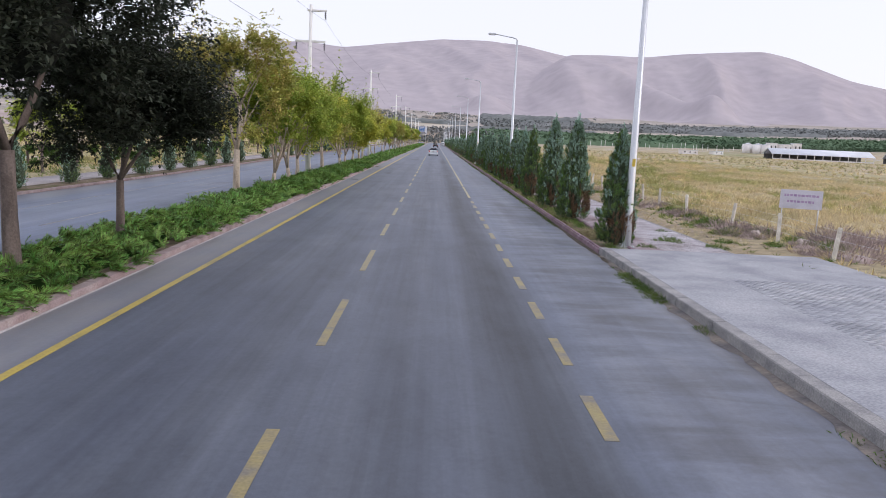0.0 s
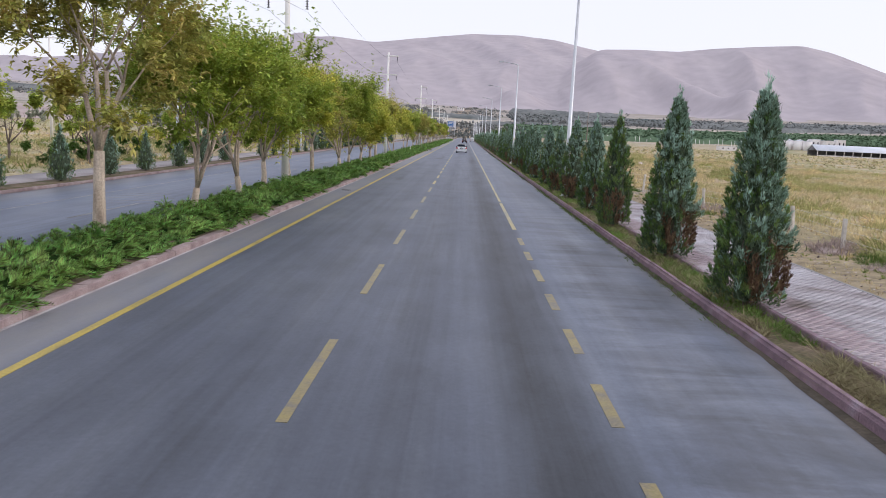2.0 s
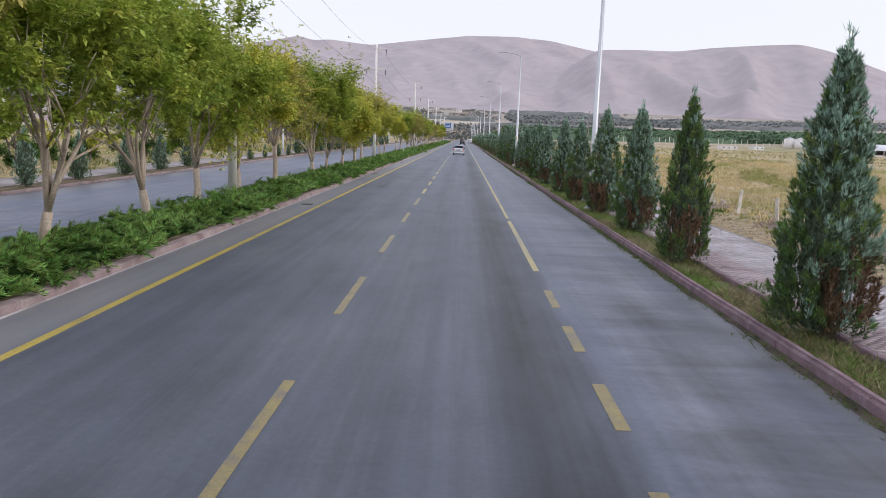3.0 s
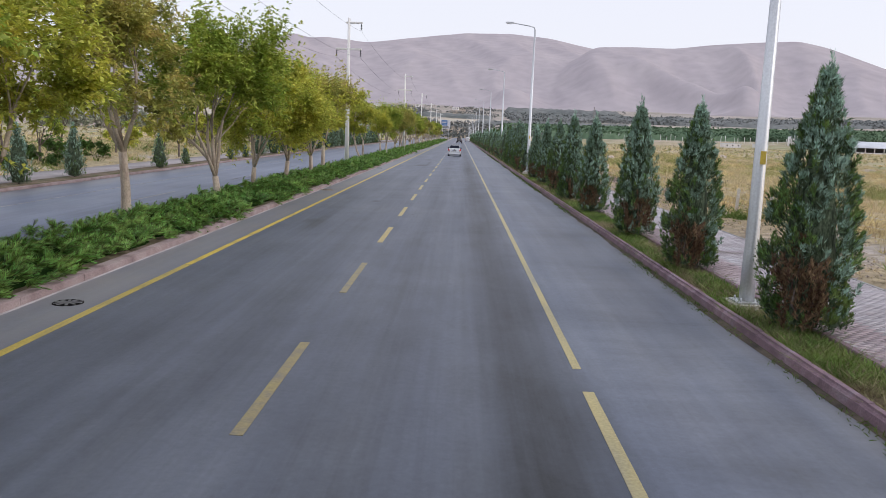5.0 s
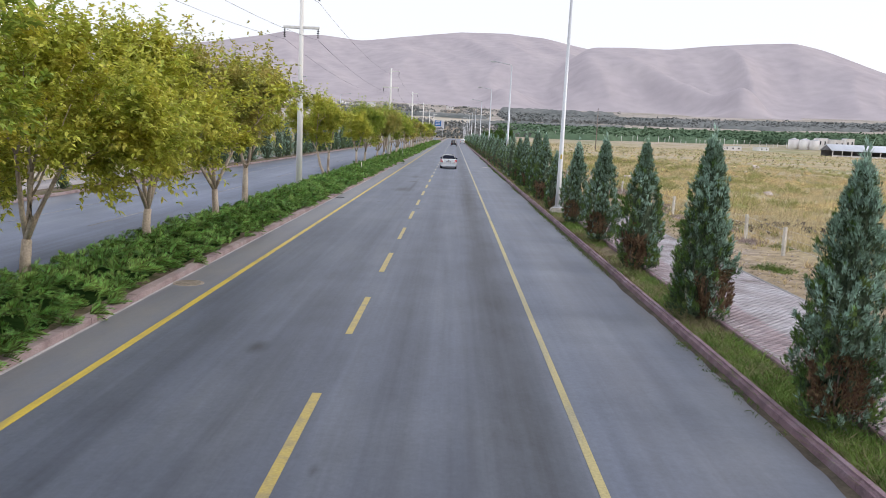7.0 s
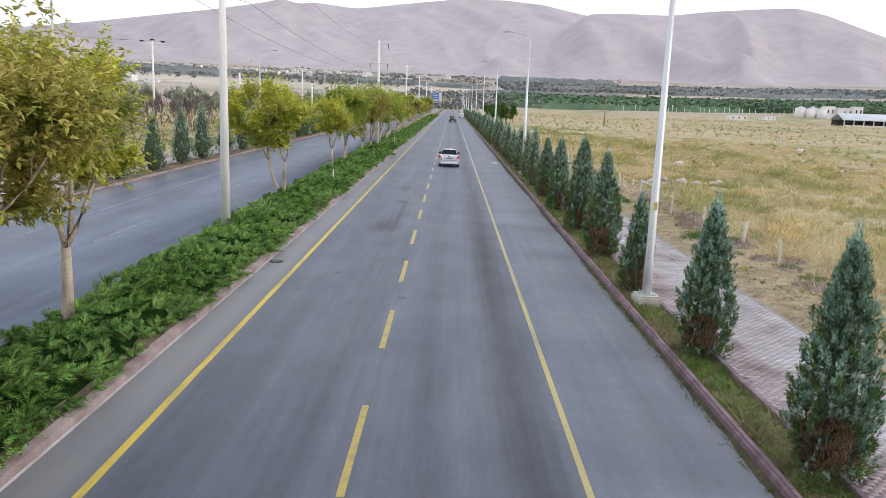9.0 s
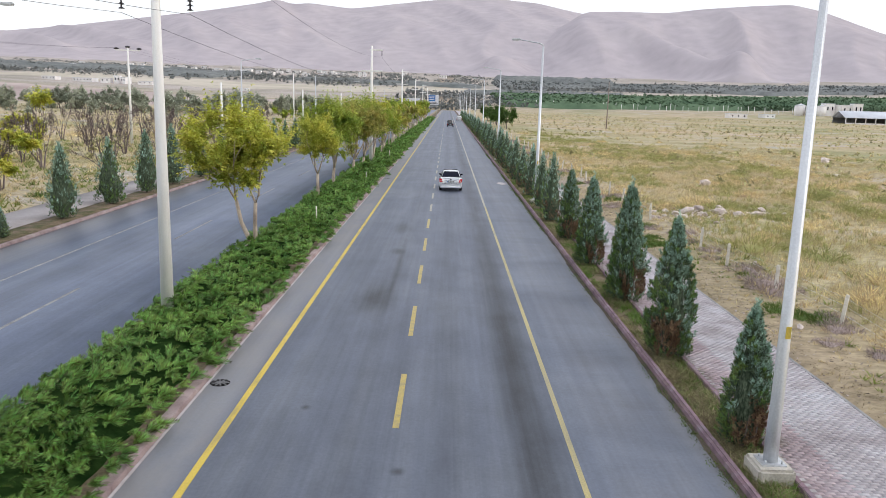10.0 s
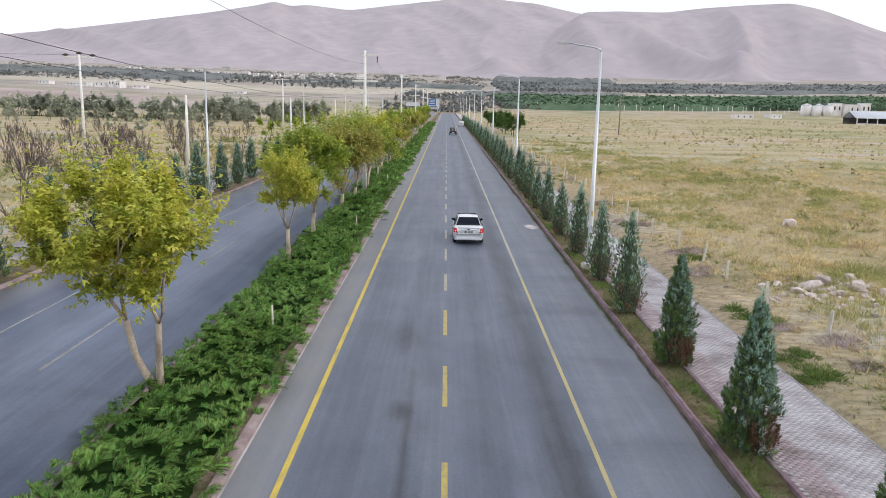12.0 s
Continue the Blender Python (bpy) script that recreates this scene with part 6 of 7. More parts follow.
# dark rubble strewn behind the fence
M_RUBBLE = surf("dark_rubble", [(0.3, (0.07, 0.065, 0.065)), (0.5, (0.16, 0.145, 0.14)), (0.7, (0.30, 0.27, 0.26))], scale=2.0, rough=0.95, bump=0.6, bscale=12, vary=0.3)
g4 = np.random.default_rng(140)
n = 420
rx, ry = 17.2 + g4.normal(0, 1.5, n), 95.0 + g4.normal(0, 1.6, n)
rs = g4.uniform(0.05, 0.24, n)[:, None]
rc = np.stack([rx, ry, ground_z(rx, ry) + 0.03], axis=1)
corner = unit(g4.normal(size=(n * 5, 3))).reshape(n, 5, 3) * np.array([[[1.2, 1, 0.6]]])
rv = (rc[:, None, :] + corner * rs[:, None, :]).reshape(-1, 3)
o = (np.arange(n) * 5)[:, None]
tagged(part("rubble", mesh_of("rubble", rv, (), np.concatenate([o + np.array([t]) for t in ((0, 1, 2), (0, 2, 3), (0, 3, 4), (0, 4, 1), (1, 2, 4), (2, 3, 4))])), M_RUBBLE), "dark broken rubble strewn over the dry field", "stones", kind="stuff")

# pebbles and clods along the path
g3 = np.random.default_rng(130)
n = 5200
py = g3.uniform(24, 165, n)
px = 10.5 + np.abs(g3.normal(0, 2.4, n))
ps = g3.uniform(0.015, 0.06, n)[:, None]
pc = np.stack([px, py, ground_z(px, py) + 0.01], axis=1)
corner = unit(g3.normal(size=(n * 5, 3))).reshape(n, 5, 3) * np.array([[[1, 1, 0.6]]])
pv = (pc[:, None, :] + corner * ps[:, None, :]).reshape(-1, 3)
o = (np.arange(n) * 5)[:, None]
tagged(part("pebbles", mesh_of("pebbles", pv, (), np.concatenate([o + np.array([t]) for t in ((0, 1, 2), (0, 2, 3), (0, 3, 4), (0, 4, 1), (1, 2, 4), (2, 3, 4))])), M_ROCK), "small pale stones and clods on the soil", "stones", kind="stuff")


# ---- lamp posts ----
def lamp_post(label, arm=1.55, plinth=True, height=10.6):
    ob = thing("street_lamp", label, "street lamp", "street lamps")
    part("pole", tubes_mesh("pole", [([(0, 0, 0.2), (0, 0, 1.2), (0, 0, 1.25), (0, 0, height - 0.15)], [0.14, 0.128, 0.12, 0.06])], 8), M_STEEL, ob)
    part("arm", tubes_mesh("arm", [([(0, 0, height - 0.2), (-0.05, 0, height - 0.02), (-0.35, 0, height + 0.06), (-arm, 0, height + 0.24)], [0.045, 0.042, 0.036, 0.03])], 6), M_STEEL, ob)
    bm = bmesh.new()
    box(bm, -arm - 0.55, -arm + 0.05, -0.13, 0.13, height + 0.19, height + 0.31, bevel=0.045)
    head = part("lamp_head", bm, M_STEEL, ob)
    part("lens", boxed(-arm - 0.48, -arm - 0.08, -0.09, 0.09, height + 0.165, height + 0.188), M_LENS, head, "clear lamp glass")
    part("base_flange", boxed(-0.22, 0.22, -0.22, 0.22, 0.33, 0.36), M_STEEL, ob)
    part("sticker", boxed(-0.045, 0.045, -0.135, -0.12, 2.72, 2.94), M_YELLOW, ob, "small yellow warning sticker")
    if plinth:
        bm = bmesh.new()
        box(bm, -0.34, 0.34, -0.38, 0.38, -0.1, 0.33, bevel=0.05)
        part("plinth", bm, M_PLINTH, ob, "cream cast concrete plinth")
    for sx in (-0.15, 0.15):
        for sy in (-0.15, 0.15):
            part("bolt", tubes_mesh("bolt", [([(sx, sy, 0.36), (sx, sy, 0.42)], [0.018, 0.018])], 6), M_STEEL, ob)
    return ob


M_LENS = surf("lamp_glass", [(0.3, (0.62, 0.64, 0.66)), (0.6, (0.75, 0.76, 0.78))], scale=3, rough=0.2, bump=0)
M_PLINTH = surf("cream_plinth_concrete", [(0.3, (0.42, 0.39, 0.34)), (0.6, (0.58, 0.55, 0.49))], scale=3, rough=0.9, bump=0.25, bscale=35)
lamp = lamp_post("tall galvanised steel street lamp on a concrete plinth by the kerb")
lamp.matrix_basis = pose(7.0, 99.2, 0.02)
for y in (22.5, 55.9, 138.0, 179.0, 220.0, 261.0, 302.0, 343.0, 384.0, 425.0, 466.0, 507.0):
    copy_thing(lamp, pose(7.35 if y < 30 else 7.05, y, -0.2 if y < 60 else 0.02))
for y in (30.0, 76.0, 121.5, 167.5, 213.0, 259.0, 305.0, 351.0):
    copy_thing(lamp, pose(-20.7, y, -0.05 + float(drop(y)), 0, 0, 180))


# ---- power poles and cables ----
def insulator_string(x, z, parent, discs=4):
    bm = bmesh.new()
    for k in range(discs):
        zz = z - 0.12 - 0.13 * k
        bmesh.ops.create_cone(bm, cap_ends=True, segments=10, radius1=0.1, radius2=0.03, depth=0.05, matrix=Matrix.Translation((x, 0, zz)))
        bmesh.ops.create_cone(bm, cap_ends=True, segments=8, radius1=0.025, radius2=0.025, depth=0.13, matrix=Matrix.Translation((x, 0, zz + 0.05)))
    part("insulator", bm, M_DARK, parent, "black disc insulator string")


def power_pole(label):
    ob = thing("power_pole", label, "power pole", "power poles of the median")
    part("pole", tubes_mesh("pole", [([(0, 0, -0.2), (0, 0, 6.0), (0, 0, 12.25)], [0.2, 0.155, 0.11])], 10), M_POLE, ob)
    bm = bmesh.new()
    box(bm, -1.1, 1.1, -0.09, 0.09, 9.58, 9.74, bevel=0.02)
    part("lower_arm", bm, M_POLE, ob)
    bm = bmesh.new()
    box(bm, -0.25, 1.15, -0.09, 0.09, 11.78, 11.92, bevel=0.02)
    part("upper_arm", bm, M_POLE, ob)
    for sx, z in ((-1.02, 9.6), (1.02, 9.6), (1.06, 11.8)):
        insulator_string(sx, z, ob)
    return ob


pole = power_pole("tapered white concrete power pole with two arms in the median")
POLES = [(-7.9, -2.0), (-7.9, 57.5), (-7.85, 109.6), (-7.3, 169.3), (-7.5, 228.0), (-7.5, 286.0), (-7.5, 344.0), (-7.5, 402.0)]
pole.matrix_basis = pose(*POLES[2], 0.05)
for k, (x, y) in enumerate(POLES):
    if k != 2:
        copy_thing(pole, pose(x, y, 0.05))


def cable(a, b, sag, radius=0.007, label="thin black overhead power cable"):
    a, b = Vector(a), Vector(b)
    pts = [a.lerp(b, t / 14) - Vector((0, 0, sag * 4 * (t / 14) * (1 - t / 14))) for t in range(15)]
    ob = part("power_cable", tubes_mesh("power_cable", [(pts, [radius] * 15)], 4), M_WIRE)
    return tagged(ob, label, "cable", "overhead cables")


for (xa, ya), (xb, yb) in zip(POLES[:-1], POLES[1:]):
    for dx, z in ((-1.02, 9.0), (1.02, 9.0), (1.06, 11.2)):
        cable((xa + dx, ya, z), (xb + dx, yb, z), 0.9)


M_MAST = surf("weathered_mast_wood", [(0.3, (0.20, 0.16, 0.14)), (0.6, (0.34, 0.28, 0.25))], scale=3, stretch=(3, 3, 0.3), rough=0.9, bump=0.3)


def wooden_pole(label, height, heads=True):
    ob = thing("utility_pole", label, "utility pole", "utility poles of the plain")
    part("pole", tubes_mesh("pole", [([(0, 0, -0.2), (0, 0, height)], [0.2, 0.11])], 8), M_POLE, ob)
    if heads:
        bm = bmesh.new()
        box(bm, -1.5, 1.5, -0.06, 0.06, height - 0.35, height - 0.22)
        part("cross_arm", bm, M_POLE, ob)
        for sx, z in ((-1.4, height - 0.22), (0.0, height), (1.4, height - 0.22)):
            part("insulator", tubes_mesh("insulator", [([(sx - 0.3, 0, z + 0.12), (sx, 0, z + 0.14), (sx + 0.3, 0, z + 0.12)], [0.07, 0.15, 0.07])], 8), M_DARK, ob)
    return ob


tall = wooden_pole("pale concrete utility pole with a three-insulator cross arm", 12.3)
UTIL = [(-40.0, 186.0), (-48.0, 108.0), (-34.0, 262.0), (-58.0, 30.0)]
tall.matrix_basis = pose(*UTIL[0], 0, 0, 0, 6)
for x, y in UTIL[1:]:
    copy_thing(tall, pose(x, y, 0, 0, 0, 6))
short = wooden_pole("plain pale concrete service pole", 8.2, heads=False)
short.matrix_basis = pose(-25.6, 177.0, 0)
for x, y in ((-25.6, 228.0), (-25.6, 279.0)):
    copy_thing(short, pose(x, y, 0))
mast = thing("wooden_mast", "tall thin weathered wooden mast in the dry field", "mast")
mast.matrix_basis = pose(50.7, 328.8, float(ground_z(np.array(50.7), np.array(328.8))))
part("pole", tubes_mesh("pole", [([(0, 0, -0.3), (0.05, 0, 7.0), (0, 0, 14.4)], [0.2, 0.16, 0.1])], 8), M_MAST, mast)
part("cap", tubes_mesh("cap", [([(0, 0, 14.35), (0, 0, 14.6)], [0.14, 0.12])], 8), M_DARK, mast)
for (xa, ya), (xb, yb) in ((UTIL[0], UTIL[1]), (UTIL[0], UTIL[2]), (UTIL[1], UTIL[3])):
    for dx in (-1.4, 0, 1.4):
        cable((xa + dx, ya, 12.3), (xb + dx, yb, 12.3), 1.4)
cable((-25.6, 177, 7.9), (-48, 108, 6.0), 1.2)
cable((-25.6, 177, 7.9), (-25.6, 228, 7.9), 0.9)


# ---- fence along the field ----
def fence_post(label):
    bm = bmesh.new()
    vs = box(bm, -0.055, 0.055, -0.055, 0.055, -0.15, 0.98, bevel=0.012)
    for v in bm.verts:
        if v.co.z > 0.8:
            v.co.x += 0.02
    return tagged(part("fence_post", bm, M_POST), label, "fence post", "posts of the wire fence")


post = fence_post("whitewashed concrete fence post at the edge of the field")
post_at = []
for k in range(58):
    y = 8.4 + k * 4.4
    x = 13.35 + 0.25 * math.sin(k * 1.7)
    z = float(ground_z(np.array(x), np.array(y)))
    m = pose(x, y, z, rr.uniform(-5, 5), rr.uniform(-5, 5), rr.uniform(0, 90))
    post_at.append((x, y, z))
    if k == 0:
        post.matrix_basis = m
    else:
        copy_thing(post, m)
for h in (0.35, 0.62, 0.88):
    run = [Vector((x, y, z + h)) for x, y, z in post_at[:32]]
    tagged(part("fence_wire", tubes_mesh("fence_wire", [(run, [0.004] * len(run))], 3), M_STEEL), "thin rusty wire strung between fence posts", "wire", "wires of the fence")

# notice board by the field
board = thing("notice_board", "weathered grey notice board with two lines of print on thin posts", "notice board")
board.matrix_basis = pose(14.8, 27.4, 0.08, 0, 0, -24)
for sx in (-0.6, 0.6):
    part("post", tubes_mesh("post", [([(sx, 0.03, -0.2), (sx, 0.03, 1.7)], [0.025, 0.025])], 6), M_STEEL, board)
M_WHITE = surf("white_enamel", [(0.3, (0.62, 0.62, 0.66)), (0.6, (0.76, 0.76, 0.79))], scale=2, rough=0.4, bump=0.03, fine=0.06)
M_PRINT = surf("faded_print", [(0.3, (0.330, 0.225, 0.420)), (0.6, (0.480, 0.360, 0.540))], scale=5, rough=0.6, bump=0)
M_BOARD = surf("weathered_board", [(0.3, (0.522, 0.507, 0.580)), (0.6, (0.681, 0.667, 0.739))], scale=2, rough=0.6, bump=0.03, fine=0.08)
panel = part("panel", boxed(-0.7, 0.7, -0.012, 0.012, 1.08, 1.76, bevel=0.006), M_BOARD, board)
for row, (z, a, b) in enumerate(((1.52, -0.56, 0.58), (1.30, -0.46, 0.44))):
    xx = a
    while xx < b:
        w = rr.uniform(0.05, 0.12)
        part("print_bar", boxed(xx, min(xx + w, b), -0.016, -0.0125, z, z + 0.08), M_PRINT, panel)
        xx += w + 0.03

# a marker stick in the juniper, and drain covers
stick = part("marker_stick", tubes_mesh("marker_stick", [([(0, 0, -0.1), (0.01, 0, 0.5), (0.0, 0.01, 0.95)], [0.035, 0.033, 0.03])], 7), M_POST)
stick.matrix_basis = pose(-5.94, 126.3, 0.1)
tagged(stick, "pale wooden marker stick standing in the juniper", "stick")
for x, y in ((-5.6, 148.0), (-5.8, 176.0)):
    copy_thing(stick, pose(x, y, 0.05, 4, 3, 0))


M_PIT = surf("drain_pit_dark", [(0.3, (0.008, 0.008, 0.009)), (0.6, (0.018, 0.017, 0.017))], scale=8, rough=1.0, bump=0, spec=0.0)


def drain(label):
    ob = thing("drain_cover", label, "drain cover", "drain covers")
    bm = bmesh.new()
    bmesh.ops.create_cone(bm, cap_ends=True, segments=24, radius1=0.23, radius2=0.23, depth=0.008, matrix=Matrix.Translation((0, 0, 0.005)))
    # Solid black disc: the dark of the opening is put into its colour.
    part("frame", bm, M_PIT, ob)
    for k in range(5):
        a = k * math.pi / 5
        bar = part("bar", boxed(-0.215, 0.215, -0.019, 0.019, 0.009, 0.018), M_STEEL_DARK, ob)
        bar.matrix_basis = pose(0, 0, 0, 0, 0, math.degrees(a))
    return ob


M_STEEL_DARK = surf("cast_iron", [(0.3, (0.11, 0.11, 0.115)), (0.6, (0.22, 0.22, 0.225))], scale=8, rough=0.7, metal=0.3)
M_DIRT = surf("gutter_dirt", [(0.3, (0.055, 0.05, 0.04)), (0.6, (0.12, 0.10, 0.075))], scale=2.0, rough=1.0, bump=0.6, bscale=20)
M_SILT = surf("gutter_silt", [(0.3, (0.13, 0.125, 0.13)), (0.5, (0.20, 0.18, 0.165)), (0.7, (0.29, 0.25, 0.21))], scale=1.6, rough=1.0, bump=0.5, bscale=18)
ys = np.arange(20, 240, 0.14)
inner = 6.21 + 0.05 * (lattice(ys * 2.2, ys * 0.0, 12) - 0.5) + 0.09 * (lattice(ys * 0.55, ys * 0.0, 13) - 0.5)
vv = np.stack([np.stack([inner, ys, np.full(len(ys), 0.003)], axis=1), np.stack([np.full(len(ys), 6.33), ys, np.full(len(ys), 0.02)], axis=1)], axis=1).reshape(-1, 3)
i0 = np.arange(len(ys) - 1) * 2
g5 = np.arange(1.0, 21.2, 0.12)
near = 6.2 + 0.06 * np.sin(g5 * 1.9) * np.sin(g5 * 0.71) + 0.12 * (lattice(g5 * 2.6, g5 * 0.0, 14) - 0.5)
vn = np.stack([np.stack([near, g5, np.full(len(g5), 0.003)], axis=1), np.stack([np.full(len(g5), 6.36), g5, np.full(len(g5), 0.03)], axis=1)], axis=1).reshape(-1, 3)
j0 = np.arange(len(g5) - 1) * 2
part("gutter_silt", mesh_of("gutter_silt", vn, np.stack([j0, j0 + 1, j0 + 3, j0 + 2], axis=1)), M_SILT, road, "tan silt washed against the apron kerb")
part("gutter_dirt", mesh_of("gutter_dirt", vv, np.stack([i0, i0 + 1, i0 + 3, i0 + 2], axis=1)), M_DIRT, road, "brown dirt gathered below the kerb")
M_MANHOLE = surf("dusty_concrete_rim", [(0.3, (0.26, 0.215, 0.17)), (0.6, (0.40, 0.34, 0.28))], scale=4, rough=0.95, bump=0.4, bscale=25)
M_MANHOLE_LID = surf("dusty_manhole_plate", [(0.3, (0.17, 0.15, 0.125)), (0.6, (0.30, 0.255, 0.20))], scale=5, rough=0.9, bump=0.4, bscale=25)
cover = drain("round cast iron drain cover beside the kerb")
cover.matrix_basis = pose(-4.3, 103.2, 0)
for x, y in ((-4.05, 54.3), (-4.25, 153.0)):
    copy_thing(cover, pose(x, y, 0))
lid = thing("manhole_cover", "dusty tan concrete manhole cover beside the kerb", "manhole cover")
lid.matrix_basis = pose(-4.25, 79.0, 0)
for nm, r0, z, mt in (("rim", 0.36, 0.006, M_MANHOLE), ("plate", 0.29, 0.014, M_MANHOLE_LID)):
    bm = bmesh.new()
    bmesh.ops.create_cone(bm, cap_ends=True, segments=28, radius1=r0, radius2=r0 - 0.012, depth=z * 2, matrix=Matrix.Translation((0, 0, 0)))
    part(nm, bm, mt, lid)
for k in range(4):
    part("rib", boxed(-0.2, 0.2, -0.015, 0.015, 0.013, 0.02), M_MANHOLE, lid).matrix_basis = pose(0, -0.15 + 0.1 * k, 0)


# ---- vehicles ----
def car_paint(name, a, b):
    m = surf(name, [(0.3, a), (0.7, b)], scale=1.5, rough=0.3, metal=0.5, bump=0, fine=0.03, coat=0.6, spec=0.5, local=True)
    return m


M_SILVER = car_paint("silver_paint", (0.76, 0.78, 0.80), (0.84, 0.86, 0.88))
M_CARBLACK = car_paint("black_car_paint", (0.012, 0.012, 0.014), (0.02, 0.02, 0.024))
M_CARWHITE = surf("white_van_paint", [(0.3, (0.68, 0.69, 0.70)), (0.7, (0.76, 0.77, 0.78))], scale=1.5, rough=0.3, bump=0, fine=0.03, coat=0.5)
M_GLASS = surf("tinted_glass", [(0.3, (0.006, 0.008, 0.018)), (0.7, (0.010, 0.014, 0.026))], scale=1, rough=0.08, bump=0, fine=0.02, spec=0.06)
M_RED = surf("red_lamp_plastic", [(0.3, (0.50, 0.012, 0.016)), (0.7, (0.62, 0.02, 0.024))], scale=3, rough=0.15, bump=0, fine=0.05, coat=0.2, spec=0.3)
M_CLEAR = surf("clear_lamp_plastic", [(0.3, (0.62, 0.58, 0.56)), (0.7, (0.8, 0.76, 0.74))], scale=6, rough=0.15, bump=0, fine=0.05, coat=0.8, spec=0.5)
M_TYRE = surf("tyre_rubber", [(0.3, (0.018, 0.018, 0.019)), (0.7, (0.035, 0.035, 0.036))], scale=8, rough=0.85, bump=0.2, bscale=50)
M_CHROME = surf("chrome", [(0.3, (0.75, 0.76, 0.78)), (0.7, (0.82, 0.83, 0.85))], scale=2, rough=0.12, metal=1.0, bump=0, fine=0.03)
M_PLATE = surf("white_plate", [(0.3, (0.7, 0.7, 0.7)), (0.7, (0.78, 0.78, 0.78))], scale=2, rough=0.4, bump=0, fine=0.03)
M_BLUE = surf("blue_enamel", [(0.3, (0.03, 0.14, 0.42)), (0.7, (0.05, 0.2, 0.52))], scale=2, rough=0.4, bump=0, fine=0.05)


def loft(sections, name, closed_ends=True):
    """A skin through sections of equal numbers of (x, y, z) places, mirrored sections given whole."""
    k = len(sections[0])
    verts = [p for s in sections for p in s]
    quads = [(i * k + j, i * k + (j + 1) % k, (i + 1) * k + (j + 1) % k, (i + 1) * k + j) for i in range(len(sections) - 1) for j in range(k)]
    bm = bmesh.new()
    bv = [bm.verts.new(v) for v in verts]
    for q in quads:
        bm.faces.new([bv[i] for i in q])
    if closed_ends:
        bm.faces.new([bv[i] for i in reversed(range(k))])
        bm.faces.new([bv[(len(sections) - 1) * k + i] for i in range(k)])
    bmesh.ops.recalc_face_normals(bm, faces=bm.faces)
    me = bm_mesh(name, bm, smooth=True)
    return me


def half_round(y, w, zb, zt, shoulder=0.82, crown=0.03, low=0.9):
    """A car's cross-section at y, of half width w from zb to zt."""
    zm = zb + (zt - zb) * 0.45
    pts = [(0.0, zb), (w * low, zb), (w * 0.985, zb + (zt - zb) * 0.16), (w, zm), (w * 0.985, zb + (zt - zb) * 0.74), (w * 0.94, zt - (zt - zb) * 0.08), (w * shoulder, zt), (w * 0.45, zt + crown * 0.8), (0.0, zt + crown)]
    return [(x, y, z) for x, z in pts] + [(-x, y, z) for x, z in reversed(pts[1:-1])]


def patch(name, a, b, c, d, material, parent, label="", bulge=0.0, cuts=6, lift=Vector((0, 0, 0))):
    """A gently bulging panel between four corners, with a little thickness."""
    a, b, c, d = (Vector(p) + lift for p in (a, b, c, d))
    nrm = (b - a).cross(d - a).normalized()
    verts, quads = [], []
    for i in range(cuts + 1):
        for j in range(cuts + 1):
            u, v = i / cuts, j / cuts
            p = a.lerp(b, u).lerp(d.lerp(c, u), v) + nrm * bulge * 16 * u * (1 - u) * v * (1 - v)
            verts.append(p)
    m = len(verts)
    verts += [p - nrm * 0.012 for p in verts]
    for i in range(cuts):
        for j in range(cuts):
            k = i * (cuts + 1) + j
            quads.append((k, k + cuts + 1, k + cuts + 2, k + 1))
    ring = [i * (cuts + 1) for i in range(cuts + 1)] + [cuts * (cuts + 1) + j for j in range(1, cuts + 1)] + [i * (cuts + 1) + cuts for i in range(cuts - 1, -1, -1)] + [j for j in range(cuts - 1, 0, -1)]
    for p, q in zip(ring, ring[1:] + ring[:1]):
        quads.append((p, q, q + m, p + m))
    return part(name, mesh_of(name, [tuple(v) for v in verts], quads, smooth=False), material, parent, label)


def wheel(parent, x, y, r=0.315, w=0.2):
    s = 1 if x > 0 else -1
    prof = [(0.19, -w / 2), (r - 0.03, -w / 2), (r, -w / 2 + 0.035), (r, w / 2 - 0.035), (r - 0.03, w / 2), (0.19, w / 2)]
    k = 28
    verts = [(s * 0 + o, rad * math.cos(2 * math.pi * i / k), rad * math.sin(2 * math.pi * i / k)) for rad, o in prof for i in range(k)]
    quads = [(a * k + i, a * k + (i + 1) % k, (a + 1) * k + (i + 1) % k, (a + 1) * k + i) for a in range(len(prof) - 1) for i in range(k)]
    hub = part("wheel", tubes_mesh("wheel", [([(-w * 0.3, 0, 0), (w * 0.3, 0, 0)], [0.06, 0.06])], 12), M_STEEL_DARK, parent)
    hub.matrix_basis = pose(x, y, r)
    part("tyre", mesh_of("tyre", verts, quads, smooth=True), M_TYRE, hub)
    runs = [([(s * w * 0.3, 0, 0), (s * w * 0.34, 0.19 * math.cos(t), 0.19 * math.sin(t))], [0.035, 0.028]) for t in (i * 2 * math.pi / 5 for i in range(5))]
    ringp = [(s * w * 0.3, 0.195 * math.cos(i * 2 * math.pi / 24), 0.195 * math.sin(i * 2 * math.pi / 24)) for i in range(25)]
    part("rim", tubes_mesh("rim", runs + [(ringp, [0.02] * 25)], 6), M_STEEL, hub)


